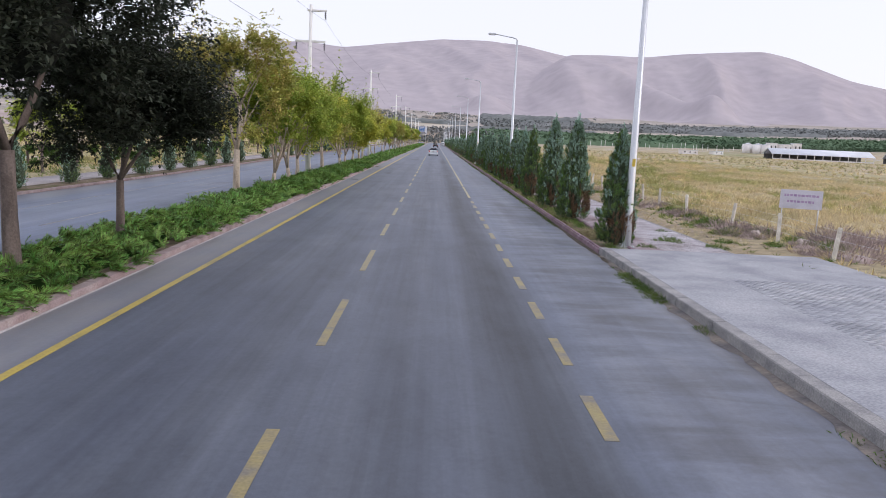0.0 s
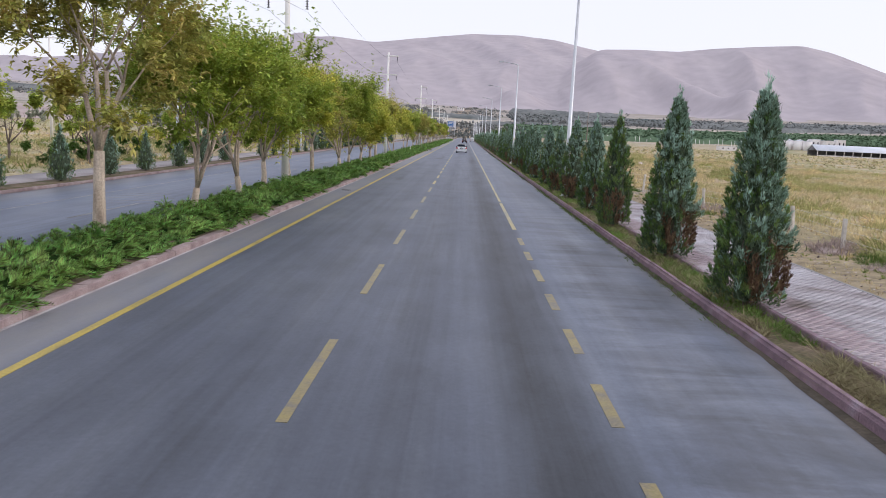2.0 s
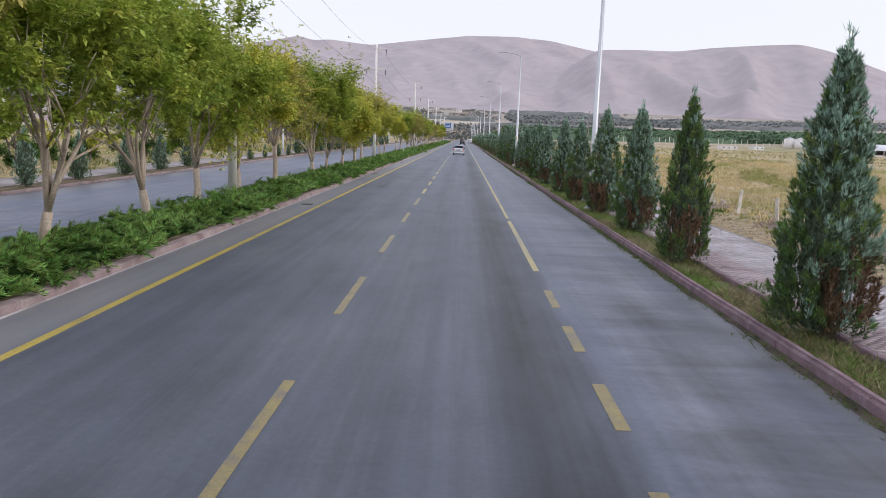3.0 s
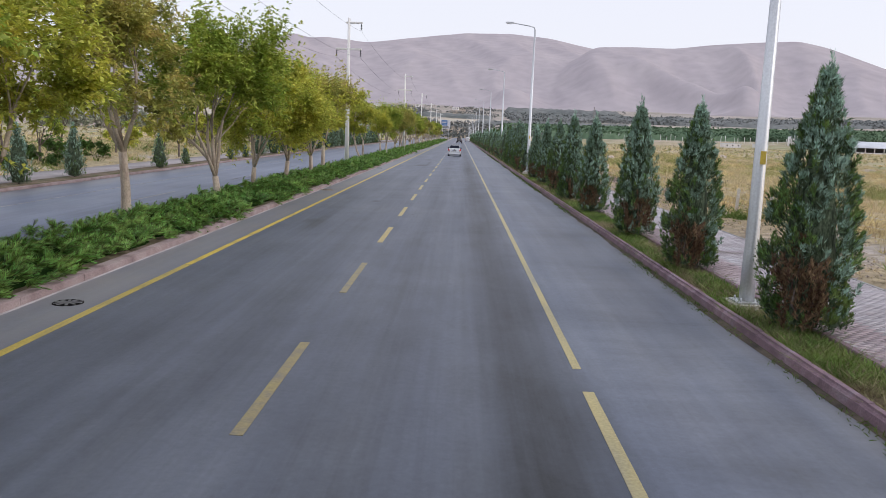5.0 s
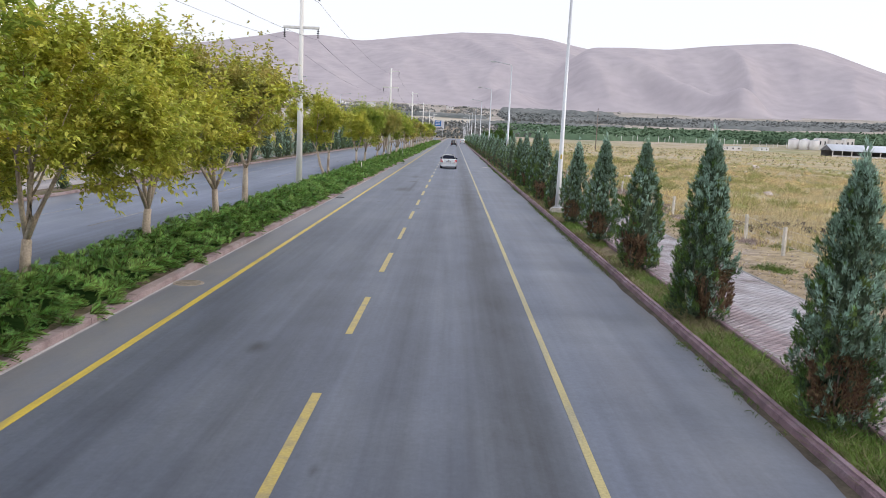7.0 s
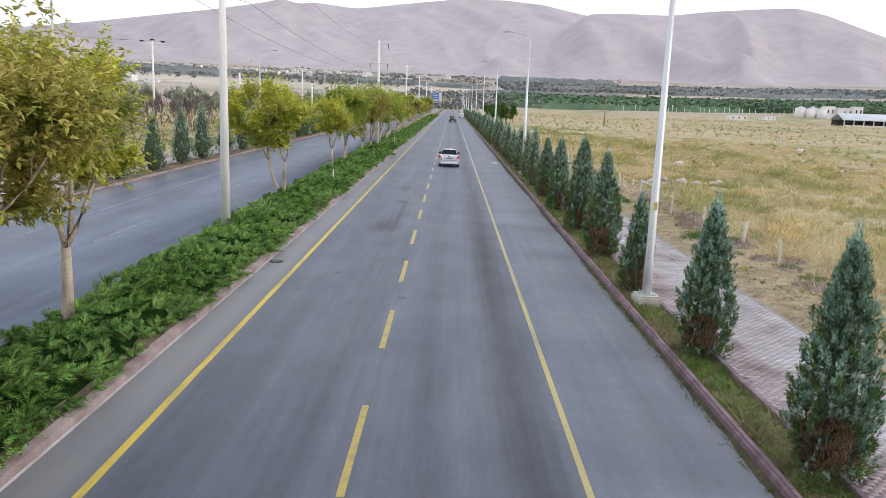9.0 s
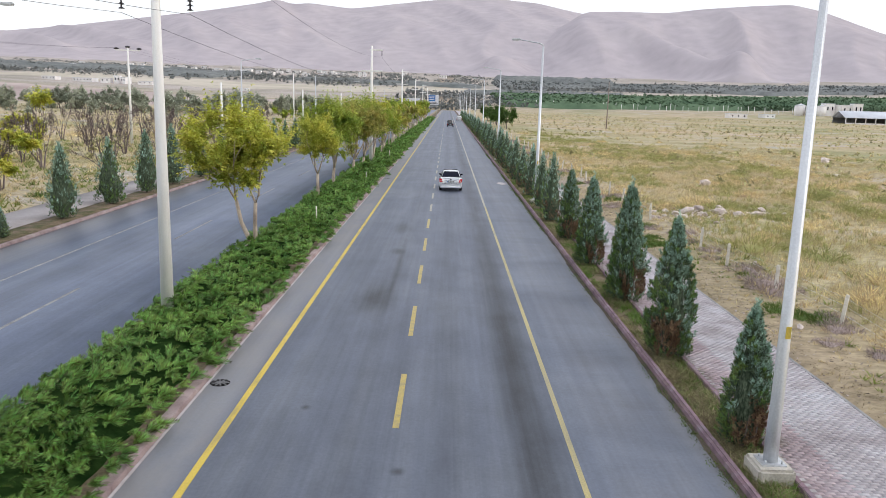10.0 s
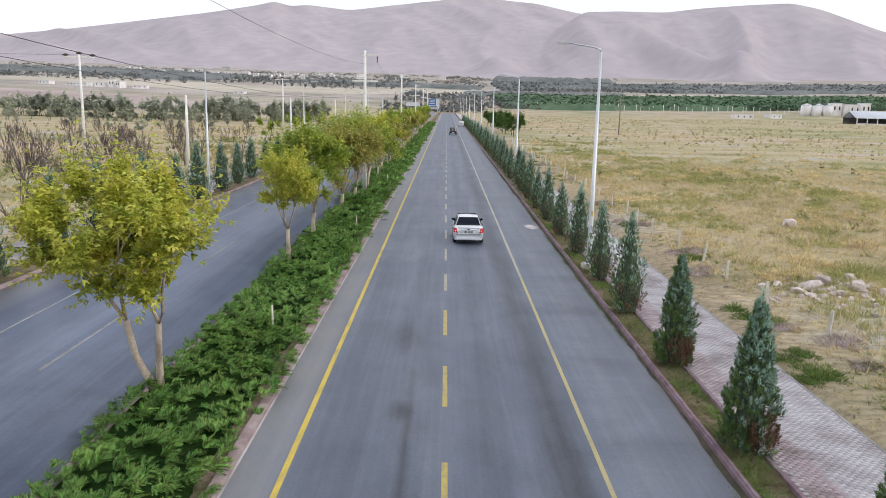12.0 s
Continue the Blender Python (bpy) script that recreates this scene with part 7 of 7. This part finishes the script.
def sedan(label):
    ob = thing("car", label, "car")
    w = 0.89
    body = loft([half_round(0.03, 0.66, 0.40, 0.66, low=0.95), half_round(0.0, 0.76, 0.34, 0.72), half_round(0.05, 0.82, 0.27, 0.90), half_round(0.16, 0.86, 0.24, 0.98, 0.76), half_round(0.35, w - 0.01, 0.22, 1.015, 0.78),
                 half_round(0.75, w, 0.2, 1.02), half_round(1.4, w, 0.19, 0.985), half_round(2.2, w, 0.19, 0.965), half_round(3.0, w, 0.19, 0.95), half_round(3.45, w - 0.01, 0.2, 0.93), half_round(3.9, 0.86, 0.21, 0.85, 0.8),
                 half_round(4.25, 0.78, 0.24, 0.74, 0.78), half_round(4.43, 0.64, 0.3, 0.64), half_round(4.48, 0.5, 0.36, 0.58)], "body")
    part("body", body, M_SILVER, ob)

    def ring(y, wb, wt, zt, zb=0.93):
        pts = [(wb, zb), (wb * 0.55 + wt * 0.45, zb + (zt - zb) * 0.5), (wt + 0.015, zt - 0.05), (wt - 0.06, zt), (0, zt + 0.03)]
        return [(x, y, z) for x, z in pts] + [(-x, y, z) for x, z in reversed(pts[:-1])]
    cabin = loft([ring(0.62, 0.74, 0.72, 0.97), ring(0.95, 0.765, 0.645, 1.19), ring(1.3, 0.785, 0.585, 1.375), ring(1.7, 0.8, 0.575, 1.44), ring(2.2, 0.805, 0.575, 1.455), ring(2.6, 0.8, 0.575, 1.42), ring(3.0, 0.79, 0.6, 1.22), ring(3.5, 0.76, 0.73, 0.96)], "roof")
    part("roof", cabin, M_SILVER, ob)
    patch("rear_window", (-0.70, 0.655, 1.035), (0.70, 0.655, 1.035), (0.535, 1.315, 1.405), (-0.535, 1.315, 1.405), M_GLASS, ob, "dark tinted rear window", bulge=0.035, lift=Vector((0, -0.03, 0.015)))
    patch("windscreen", (0.71, 3.46, 1.0), (-0.71, 3.46, 1.0), (-0.54, 2.68, 1.42), (0.54, 2.68, 1.42), M_GLASS, ob, bulge=0.03, lift=Vector((0, 0.03, 0.02)))
    for s in (-1, 1):
        for y0, y1, y2, y3 in ((1.05, 1.93, 1.93, 1.4), (2.0, 3.05, 2.62, 2.0)):
            pts = [(s * 0.80, y0, 0.97), (s * 0.81, y1, 0.965), (s * 0.625, y2, 1.375), (s * 0.625, y3, 1.36)]
            if s < 0:
                pts = [pts[1], pts[0], pts[3], pts[2]]
            patch("side_window", *pts, M_GLASS, ob, bulge=0.012, lift=Vector((s * 0.012, 0, 0.004)))
        mirror = part("wing_mirror", boxed(s * 0.76 if s > 0 else -0.95, 0.95 if s > 0 else -0.76, 2.93, 3.05, 0.98, 1.11, bevel=0.04), M_CARBLACK, ob, "black wing mirror")
        part("mirror_glass", boxed(s * 0.79 if s > 0 else -0.935, 0.935 if s > 0 else -0.79, 2.922, 2.929, 0.995, 1.095), M_GLASS, mirror)
        for y in (1.35, 2.35):
            part("door_handle", boxed(0.885 if s > 0 else -0.905, 0.905 if s > 0 else -0.885, y, y + 0.18, 0.83, 0.86, bevel=0.008), M_SILVER, ob)
        part("door_gap", boxed(0.878 if s > 0 else -0.893, 0.893 if s > 0 else -0.878, 1.985, 1.993, 0.32, 0.94), M_TYRE, ob)
        # tail lamp wraps round the corner
        lamp_pts = [(s * 0.66, 0.055, 0.95), (s * 0.60, -0.01, 0.70), (s * 0.84, 0.05, 0.72), (s * 0.85, 0.17, 0.98)]
        if s > 0:
            lamp_pts = [lamp_pts[1], lamp_pts[2], lamp_pts[3], lamp_pts[0]]
        else:
            lamp_pts = [lamp_pts[2], lamp_pts[1], lamp_pts[0], lamp_pts[3]]
        tail = patch("tail_light", *lamp_pts, M_RED, ob, "red wraparound tail light", bulge=0.03, lift=Vector((s * 0.02, -0.035, 0)))
        bm = bmesh.new()
        bmesh.ops.create_cone(bm, cap_ends=True, segments=20, radius1=0.05, radius2=0.04, depth=0.03, matrix=pose(s * 0.735, -0.01, 0.80, 90, 0, 0))
        part("reversing_lens", bm, M_CLEAR, tail, "clear round lens")
    lid = patch("boot_lid", (-0.60, 0.03, 0.60), (0.60, 0.03, 0.60), (0.63, 0.07, 0.99), (-0.63, 0.07, 0.99), M_SILVER, ob, "silver boot lid", bulge=0.02, lift=Vector((0, -0.03, 0)))
    bm = bmesh.new()
    box(bm, -0.46, 0.46, -0.055, -0.02, 0.835, 0.868, bevel=0.01)
    part("chrome_strip", bm, M_CHROME, lid, "chrome strip above the plate")
    bm = bmesh.new()
    bmesh.ops.create_uvsphere(bm, u_segments=16, v_segments=8, radius=1, matrix=Matrix.LocRotScale((0, -0.03, 0.91), None, (0.075, 0.02, 0.032)))
    part("badge", bm, M_GLASS, lid, "dark blue oval badge")
    plate = part("number_plate", boxed(-0.27, 0.27, -0.06, -0.035, 0.69, 0.81, bevel=0.006), M_PLATE, ob, "white number plate with a blue end band")
    part("plate_band", boxed(-0.268, -0.23, -0.064, -0.0605, 0.695, 0.805), M_BLUE, plate)
    for a, b in ((-0.2, -0.15), (-0.14, -0.1), (-0.04, 0.0), (0.015, 0.06), (0.12, 0.15), (0.16, 0.2), (0.21, 0.235)):
        part("print_bar", boxed(a, b, -0.064, -0.0605, 0.705, 0.795), M_TYRE, plate)
    bm = bmesh.new()
    box(bm, -0.78, 0.78, -0.035, 0.10, 0.28, 0.36, bevel=0.03)
    part("bumper_lip", bm, M_SILVER, ob)
    part("bumper_line", boxed(-0.72, 0.72, -0.012, 0.05, 0.62, 0.628), M_TYRE, ob)
    bm = bmesh.new()
    box(bm, -0.5, 0.5, 2.28, 2.42, 1.478, 1.5, bevel=0.008)
    part("sunroof_deflector", bm, M_TYRE, ob, "black raised sunroof edge")
    part("aerial", tubes_mesh("aerial", [([(0, 2.5, 1.46), (0, 2.36, 1.8)], [0.006, 0.003])], 5), M_TYRE, ob)
    for x in (-0.78, 0.78):
        for y in (0.9, 3.52):
            wheel(ob, x, y)
    for x in (-0.5, 0.5):
        bm = bmesh.new()
        box(bm, x - 0.16, x + 0.16, 4.36, 4.47, 0.62, 0.72, bevel=0.03)
        part("head_light", bm, M_CLEAR, ob)
    return ob


car = sedan("silver saloon car with dark tinted rear window on the road")
car.matrix_basis = pose(1.28, 144.2, 0.006)


def lorry(label):
    ob = thing("pickup_truck", label, "truck")
    body = loft([half_round(0.0, 0.86, 0.45, 0.95), half_round(0.4, 0.9, 0.4, 1.05), half_round(1.9, 0.9, 0.4, 1.08), half_round(3.2, 0.9, 0.4, 1.05), half_round(4.4, 0.86, 0.42, 0.98), half_round(4.9, 0.75, 0.5, 0.85)], "body")
    part("body", body, M_CARBLACK, ob)
    part("cab", loft([half_round(1.9, 0.8, 1.0, 1.75, 0.7), half_round(2.3, 0.8, 1.0, 1.85, 0.72), half_round(3.2, 0.8, 1.0, 1.82, 0.7), half_round(3.9, 0.78, 1.0, 1.1, 0.7)], "cab"), M_CARBLACK, ob)
    patch("rear_window", (-0.6, 1.87, 1.3), (0.6, 1.87, 1.3), (0.55, 1.9, 1.7), (-0.55, 1.9, 1.7), M_GLASS, ob)
    rng = random.Random(3)
    for k in range(7):
        bm = bmesh.new()
        x, y, z = rng.uniform(-0.6, 0.35), rng.uniform(0.15, 1.3), rng.uniform(0.95, 1.6)
        box(bm, x, x + rng.uniform(0.3, 0.5), y, y + rng.uniform(0.3, 0.6), 0.95, z + 0.45, bevel=0.04)
        part("load", bm, (M_SHRUB_GREY, M_STEEL_DARK, M_CLEAR)[k % 3], ob, "piled mixed load")
    for s in (-1, 1):
        part("tail_light", boxed(min(s * 0.74, s * 0.86), max(s * 0.74, s * 0.86), -0.03, 0.02, 0.7, 0.92, bevel=0.01), M_RED, ob)
        for y in (0.95, 3.9):
            wheel(ob, s * 0.8, y, 0.37, 0.24)
    part("number_plate", boxed(-0.26, 0.26, -0.02, 0.0, 0.6, 0.71), M_PLATE, ob)
    return ob


truck = lorry("dark loaded pickup truck far ahead on the road")
truck.matrix_basis = pose(1.7, 300.0, 0.006)


def van(label):
    ob = thing("van", label, "van")
    part("body", loft([half_round(0.0, 0.86, 0.35, 1.8), half_round(0.2, 0.9, 0.3, 1.92), half_round(3.0, 0.9, 0.3, 1.95), half_round(3.7, 0.88, 0.3, 1.6), half_round(4.2, 0.85, 0.3, 1.05), half_round(4.7, 0.75, 0.35, 0.85)], "body"), M_CARWHITE, ob)
    patch("rear_window", (-0.65, -0.02, 1.25), (0.65, -0.02, 1.25), (0.6, 0.06, 1.75), (-0.6, 0.06, 1.75), M_GLASS, ob)
    for s in (-1, 1):
        part("tail_light", boxed(min(s * 0.76, s * 0.86), max(s * 0.76, s * 0.86), -0.03, 0.05, 0.7, 1.1, bevel=0.01), M_RED, ob)
        for y in (0.9, 3.7):
            wheel(ob, s * 0.8, y, 0.33, 0.2)
    return ob


white_van = van("white van far away beside the kerb")
white_van.matrix_basis = pose(5.2, 372.0, 0.006)


# ---- road signs at the far end ----
def road_sign(label, x, y, z0, z1, half, blue=True):
    ob = thing("road_sign", label, "road sign")
    ob.matrix_basis = pose(x, y, 0)
    for s in (-0.7, 0.7):
        part("post", tubes_mesh("post", [([(s * half, 0.1, -0.2), (s * half, 0.1, z1)], [0.09, 0.09])], 8), M_STEEL, ob)
    board = part("panel", boxed(-half, half, -0.04, 0.04, z0, z1, bevel=0.02), M_WHITE, ob)
    if blue:
        part("blue_field", boxed(-half + 0.15, half * 0.35, -0.052, -0.042, z0 + (z1 - z0) * 0.35, z1 - 0.15), M_BLUE, board, "blue direction field")
        for k in range(3):
            zz = z1 - 0.75 - k * 0.7
            part("print_bar", boxed(-half + 0.4, half * 0.15, -0.06, -0.053, zz, zz + 0.28), M_WHITE, board)
        for k in range(2):
            part("print_bar", boxed(-half + 0.3, half - 0.4 - 0.5 * k, -0.05, -0.042, z0 + 0.3 + 0.6 * k, z0 + 0.6 + 0.6 * k), M_STEEL_DARK, board)
    return ob


road_sign("blue and white direction sign on steel posts above the median", -5.3, 420, 5.6, 9.8, 2.2)
road_sign("long white sign on steel posts beside the far road", -14.0, 420, 6.6, 8.2, 2.9, blue=False)


# ---- farm buildings far out on the plain ----
def polar(az, r):
    return r * math.sin(radians(az)), 60 + r * math.cos(radians(az))


M_SILO = surf("silo_plaster", [(0.3, (0.726, 0.684, 0.673)), (0.6, (0.880, 0.861, 0.850))], scale=0.15, rough=0.85, bump=0.05, fine=0.08)
M_ROOF = surf("white_sheet_roof", [(0.3, (0.62, 0.65, 0.70)), (0.6, (0.74, 0.77, 0.82))], scale=0.1, rough=0.5, bump=0.05, fine=0.06)
# Barn walls dark in colour: the shade under the roof is painted in.
M_BARN = surf("barn_shade", [(0.3, (0.10, 0.10, 0.11)), (0.6, (0.2, 0.2, 0.21))], scale=0.2, rough=0.9)


def silo(label):
    ob = thing("silo", label, "silo", "grain silos")
    part("wall", tubes_mesh("wall", [([(0, 0, -2), (0, 0, 9.6)], [4.3, 4.3])], 24), M_SILO, ob)
    part("roof", tubes_mesh("roof", [([(0, 0, 9.6), (0, 0, 10.6)], [4.5, 0.8])], 24), M_ROOF, ob)
    part("vent", tubes_mesh("vent", [([(0, 0, 10.5), (0, 0, 11.2)], [0.8, 0.8])], 10), M_SILO, ob)
    return ob


tank = silo("pale round concrete silo with a low cone roof")
first = True
for x, y in ((351.0, 863.0), (357.5, 874.0), (360.5, 859.0), (367.0, 869.0), (369.5, 855.0)):
    z = float(ground_z(np.array(x), np.array(y)))
    if first:
        tank.matrix_basis = pose(x, y, z)
        first = False
    else:
        copy_thing(tank, pose(x, y, z))


def barn(label, az, r, length, depth, turn):
    x, y = polar(az, r)
    ob = thing("barn", label, "barn", "barns")
    ob.matrix_basis = pose(x, y, float(ground_z(np.array(x), np.array(y))), 0, 0, turn)
    L, D = length / 2, depth / 2
    verts = [(-L, -D, 4.4), (L, -D, 4.4), (L, 0, 9.0), (-L, 0, 9.0), (L, D, 4.4), (-L, D, 4.4)]
    verts += [(a, b, c - 0.3) for a, b, c in verts]
    quads = [(0, 1, 2, 3), (3, 2, 4, 5), (6, 9, 8, 7), (9, 11, 10, 8), (0, 6, 7, 1), (5, 4, 10, 11), (1, 7, 8, 2), (2, 8, 10, 4), (3, 9, 6, 0), (5, 11, 9, 3)]
    part("roof", mesh_of("roof", verts, quads), M_ROOF, ob)
    part("back_wall", boxed(-L + 1, L - 1, D - 1.4, D - 1, -1, 4.4), M_BARN, ob)
    part("gable", mesh_of("gable", [(-L + 0.5, -D + 1, 4.2), (-L + 0.5, D - 1, 4.2), (-L + 0.5, 0, 8.6), (-L + 0.8, -D + 1, 4.2), (-L + 0.8, D - 1, 4.2), (-L + 0.8, 0, 8.6)], [(0, 1, 4, 3), (1, 2, 5, 4), (2, 0, 3, 5)], [(0, 2, 1), (3, 4, 5)]), M_BARN, ob)
    for k in range(13):
        xx = -L + 1 + k * (length - 2) / 12
        part("post", boxed(xx - 0.25, xx + 0.25, -D + 0.4, -D + 0.9, -1, 4.3), M_SILO, ob)
    part("low_wall", boxed(-L + 1, L - 1, -D + 0.4, -D + 0.7, -1, 0.9), M_SILO, ob)
    return ob


barn("long open-sided barn with a white sheet roof", 29.0, 655, 80, 28, -8)
barn("second white-roofed barn behind the first", 35.5, 700, 60, 26, -20)


def block(name, label, x, y, w, d, h, material, group):
    ob = thing(name, label, "building", group)
    ob.matrix_basis = pose(x, y, float(ground_z(np.array(x), np.array(y))), 0, 0, rr.uniform(-20, 20))
    part("wall", boxed(-w / 2, w / 2, -d / 2, d / 2, -2, h), material, ob)
    bm = bmesh.new()
    box(bm, -w / 2 - 0.3, w / 2 + 0.3, -d / 2 - 0.3, d / 2 + 0.3, h, h + 0.4)
    part("roof", bm, M_ROOF, ob)
    for k in range(max(2, int(w / 5))):
        xx = -w / 2 + (k + 0.5) * w / max(2, int(w / 5))
        part("window", boxed(xx - 0.6, xx + 0.6, -d / 2 - 0.06, -d / 2 + 0.02, h * 0.45, h * 0.75), M_GLASS, ob)
    return ob


for x, y, w, h in ((-480, 1120, 30, 4.5), (-450, 1115, 12, 6), (-436, 1118, 7, 9.5), (-424, 1115, 7, 8), (-400, 1120, 18, 4), (-530, 1130, 20, 4), (-260, 1080, 14, 3), (262, 790, 16, 4), (300, 815, 10, 3.5), (379, 862, 9, 11.5), (391, 855, 12, 10.5), (401, 850, 8, 12)):
    block("farm_building", "pale flat-roofed building far out on the plain", x, y, w, 12, h, M_SILO, "buildings of the plain")
for k in range(46):
    az, r = rr.choice((rr.uniform(-22, -4), rr.uniform(-22, -10), rr.uniform(-30, 4))), rr.uniform(1750, 2150)
    x, y = polar(az, r)
    block("village_house", "small pale village house at the mountain foot", x, y, rr.uniform(9, 18), 9, rr.uniform(4, 8), M_SILO, "village houses")

# posts of the orchard fence before the plantation
orchard_post = tagged(part("orchard_post", tubes_mesh("orchard_post", [([(0, 0, -1), (0, 0, 6.5)], [0.28, 0.22])], 6), M_POLE), "pale post at the edge of the plantation", "post", "posts of the plantation")
for k in range(44):
    x, y = polar(5.5 + k * 0.42 + rr.uniform(-0.15, 0.15), 895 + rr.uniform(-12, 12))
    m = pose(x, y, float(ground_z(np.array(x), np.array(y)))) @ Matrix.Diagonal((1, 1, rr.uniform(0.5, 1.1), 1))
    if k == 0:
        orchard_post.matrix_basis = m
    else:
        copy_thing(orchard_post, m).matrix_basis = m

# scattered trees on the far slopes
g2 = np.random.default_rng(120)
cnt = 2600
az = g2.uniform(-32, 12, cnt)
r = g2.uniform(1450, 2350, cnt)
sel = np.sin(az * 1.3) + np.sin(r * 0.012 + az) + g2.normal(0, 0.6, cnt) > -0.1
az, r = az[sel], r[sel]
cx, cy = r * np.sin(np.radians(az)), 60 + r * np.cos(np.radians(az))
per = 10
cc = np.repeat(np.stack([cx, cy, ground_z(cx, cy) + 2.0], axis=1), per, axis=0) + g2.normal(size=(len(cx) * per, 3)) * np.array([[2.6, 2.6, 1.3]])
v, q = leaves(cc, g2.uniform(2.2, 4.2, len(cc)), g2)
tagged(part("far_trees", mesh_of("far_trees", v, q), M_WOOD_FAR), "scattered grey-green trees on the far slopes", "trees", kind="stuff")

# ---- kerbs, edging and paving, piece by piece ----
def kerb_row(name, x0, x1, z1, y0, count, material, label, far_to, step=1.0, round_by=0.014):
    holder = tagged(new(name), label, "kerb", kind="structure")
    bm = bmesh.new()
    box(bm, x0, x1, 0, step - 0.007, -0.2, z1)
    edges = [e for e in bm.edges if min(v.co.z for v in e.verts) > z1 - 0.01]
    along = [e for e in edges if abs(e.verts[0].co.y - e.verts[1].co.y) > 0.1]
    bmesh.ops.bevel(bm, geom=along, offset=round_by, segments=3, affect="EDGES")
    me = bm_mesh("kerb_stone", bm)
    me.materials.append(material)
    rng = random.Random(int(y0 * 3 + x0))
    for k in range(count):
        ob = new("kerb_stone", me)
        ob.parent = holder
        ob.matrix_basis = pose(rng.uniform(-0.004, 0.004), y0 + k * step, rng.uniform(-0.006, 0.004))
    if far_to:
        bm = bmesh.new()
        box(bm, x0, x1, y0 + count * step, far_to, -0.2, z1)
        part("kerb_run", bm, material, holder)
    return holder


kerb_row("kerb_right", 6.33, 6.5, 0.18, 21.6, 190, M_KERB, "rose-painted concrete kerb between road and verge", 700, round_by=0.05)
kerb_row("kerb_apron", 6.36, 6.62, 0.205, -12.4, 34, M_KERB_GREY, "grey concrete kerb along the apron", None)
kerb_row("kerb_median", -4.86, -4.62, 0.13, -10, 200, M_KERB_PALE, "rose-painted concrete kerb along the median", 700)
for x0, x1, label in ((-8.55, -8.4, "rose kerb on the far side of the median"), (-19.3, -19.1, "pale rose kerb beyond the far road")):
    tagged(part("kerb_far_road", ribbon("kerb_far_road", x0, x1, -0.2, 0.14, M_KERB_PALE, -10.0, 600.0), M_KERB_PALE), label, "kerb", kind="structure")
kerb_row("path_edging", 7.33, 7.45, 0.168, 21.6, 150, M_KERB, "low rose-brown edging stone beside the footpath", 700)
kerb_row("path_edging", 10.28, 10.36, 0.15, 21.6, 0, M_KERB_GREY, "grey edging on the outer side of the footpath", 700)


def paving(name, label, x0, x1, y0, y1, a, b, top, single, material, joined, sway=0.003):
    """Running-bond pavers. single: the stretch of y whose pavers are objects of their own."""
    rng = np.random.default_rng(200)
    cols, rows = int((x1 - x0) / a - 0.45), int((y1 - y0) / b)
    i, j = np.meshgrid(np.arange(cols), np.arange(rows))
    cx = (x0 + (i + 0.5 + 0.5 * (j % 2)) * a).ravel()
    cy = (y0 + (j + 0.5) * b).ravel()
    holder = tagged(new(name), label, "pavement", kind="structure")
    alone = (cy > single[0]) & (cy < single[1]) & (cx > x0)
    ha, hb = a / 2 - 0.0035, b / 2 - 0.0035
    me = mesh_of("paver", [(sx * (ha - e), sy * (hb - e), z) for z, e in ((-0.05, 0), (-0.006, 0), (0, 0.006)) for sx, sy in ((-1, -1), (1, -1), (1, 1), (-1, 1))],
                 [(8, 9, 10, 11)] + [(k * 4 + s, k * 4 + (s + 1) % 4, k * 4 + 4 + (s + 1) % 4, k * 4 + 4 + s) for k in range(2) for s in range(4)])
    me.materials.append(material)
    for x, y in zip(cx[alone], cy[alone]):
        ob = new("paver", me)
        ob.parent = holder
        ob.matrix_basis = pose(x, y, top + rng.uniform(-0.004, 0.003), rng.uniform(-1, 1), rng.uniform(-1, 1), rng.uniform(-0.6, 0.6))
    keep = ~alone & (rng.uniform(0, 1, len(cx)) > 0.004)
    x, y = cx[keep], cy[keep]
    n = len(x)
    z = top + rng.uniform(-0.003, 0.002, n) + sway * np.sin(y * 0.8) * np.sin(x * 1.9)
    tilt = rng.normal(0, 0.012, (n, 2))
    cols_ = []
    for zz, e in ((-0.05, 0.0), (0.0, 0.004)):
        for sx, sy in ((-1, -1), (1, -1), (1, 1), (-1, 1)):
            dx, dy = sx * (ha - e), sy * (hb - e)
            cols_.append(np.stack([x + dx, y + dy, z + zz + tilt[:, 0] * dx + tilt[:, 1] * dy], axis=1))
    v = np.stack(cols_, axis=1).reshape(-1, 3)
    o = (np.arange(n) * 8)[:, None]
    q = np.concatenate([o + np.array([f]) for f in ((4, 5, 6, 7), (0, 1, 5, 4), (1, 2, 6, 5), (2, 3, 7, 6), (3, 0, 4, 7))])
    tagged(part("paver_field", mesh_of("paver_field", v, q), joined, holder), kind="stuff")


paving("footpath", "footpath strip of small rosy concrete pavers", 7.46, 8.36, 21.8, 140, 0.2, 0.1, 0.145, (57.0, 59.05), M_PAVER_ROSY, M_PAVER_ROSY_JOINED)
paving("footpath", "footpath strip of small pale grey concrete pavers", 8.26, 10.42, 21.8, 140, 0.2, 0.1, 0.145, (57.0, 59.05), M_PAVER, M_PAVER_JOINED)
paving("apron_paving", "dusty pale grey pavers of the roadside apron", 8.4, 12.58, 3.0, 17.0, 0.2, 0.1, 0.196, (13.0, 14.4), M_APRON, M_APRON_JOINED, sway=0.0)
strip("footpath_far", 7.45, 10.28, 0.1, 0.142, M_PAVER_JOINED, "rosy paved footpath further along the road", "pavement", y0=140.2, y1=700)
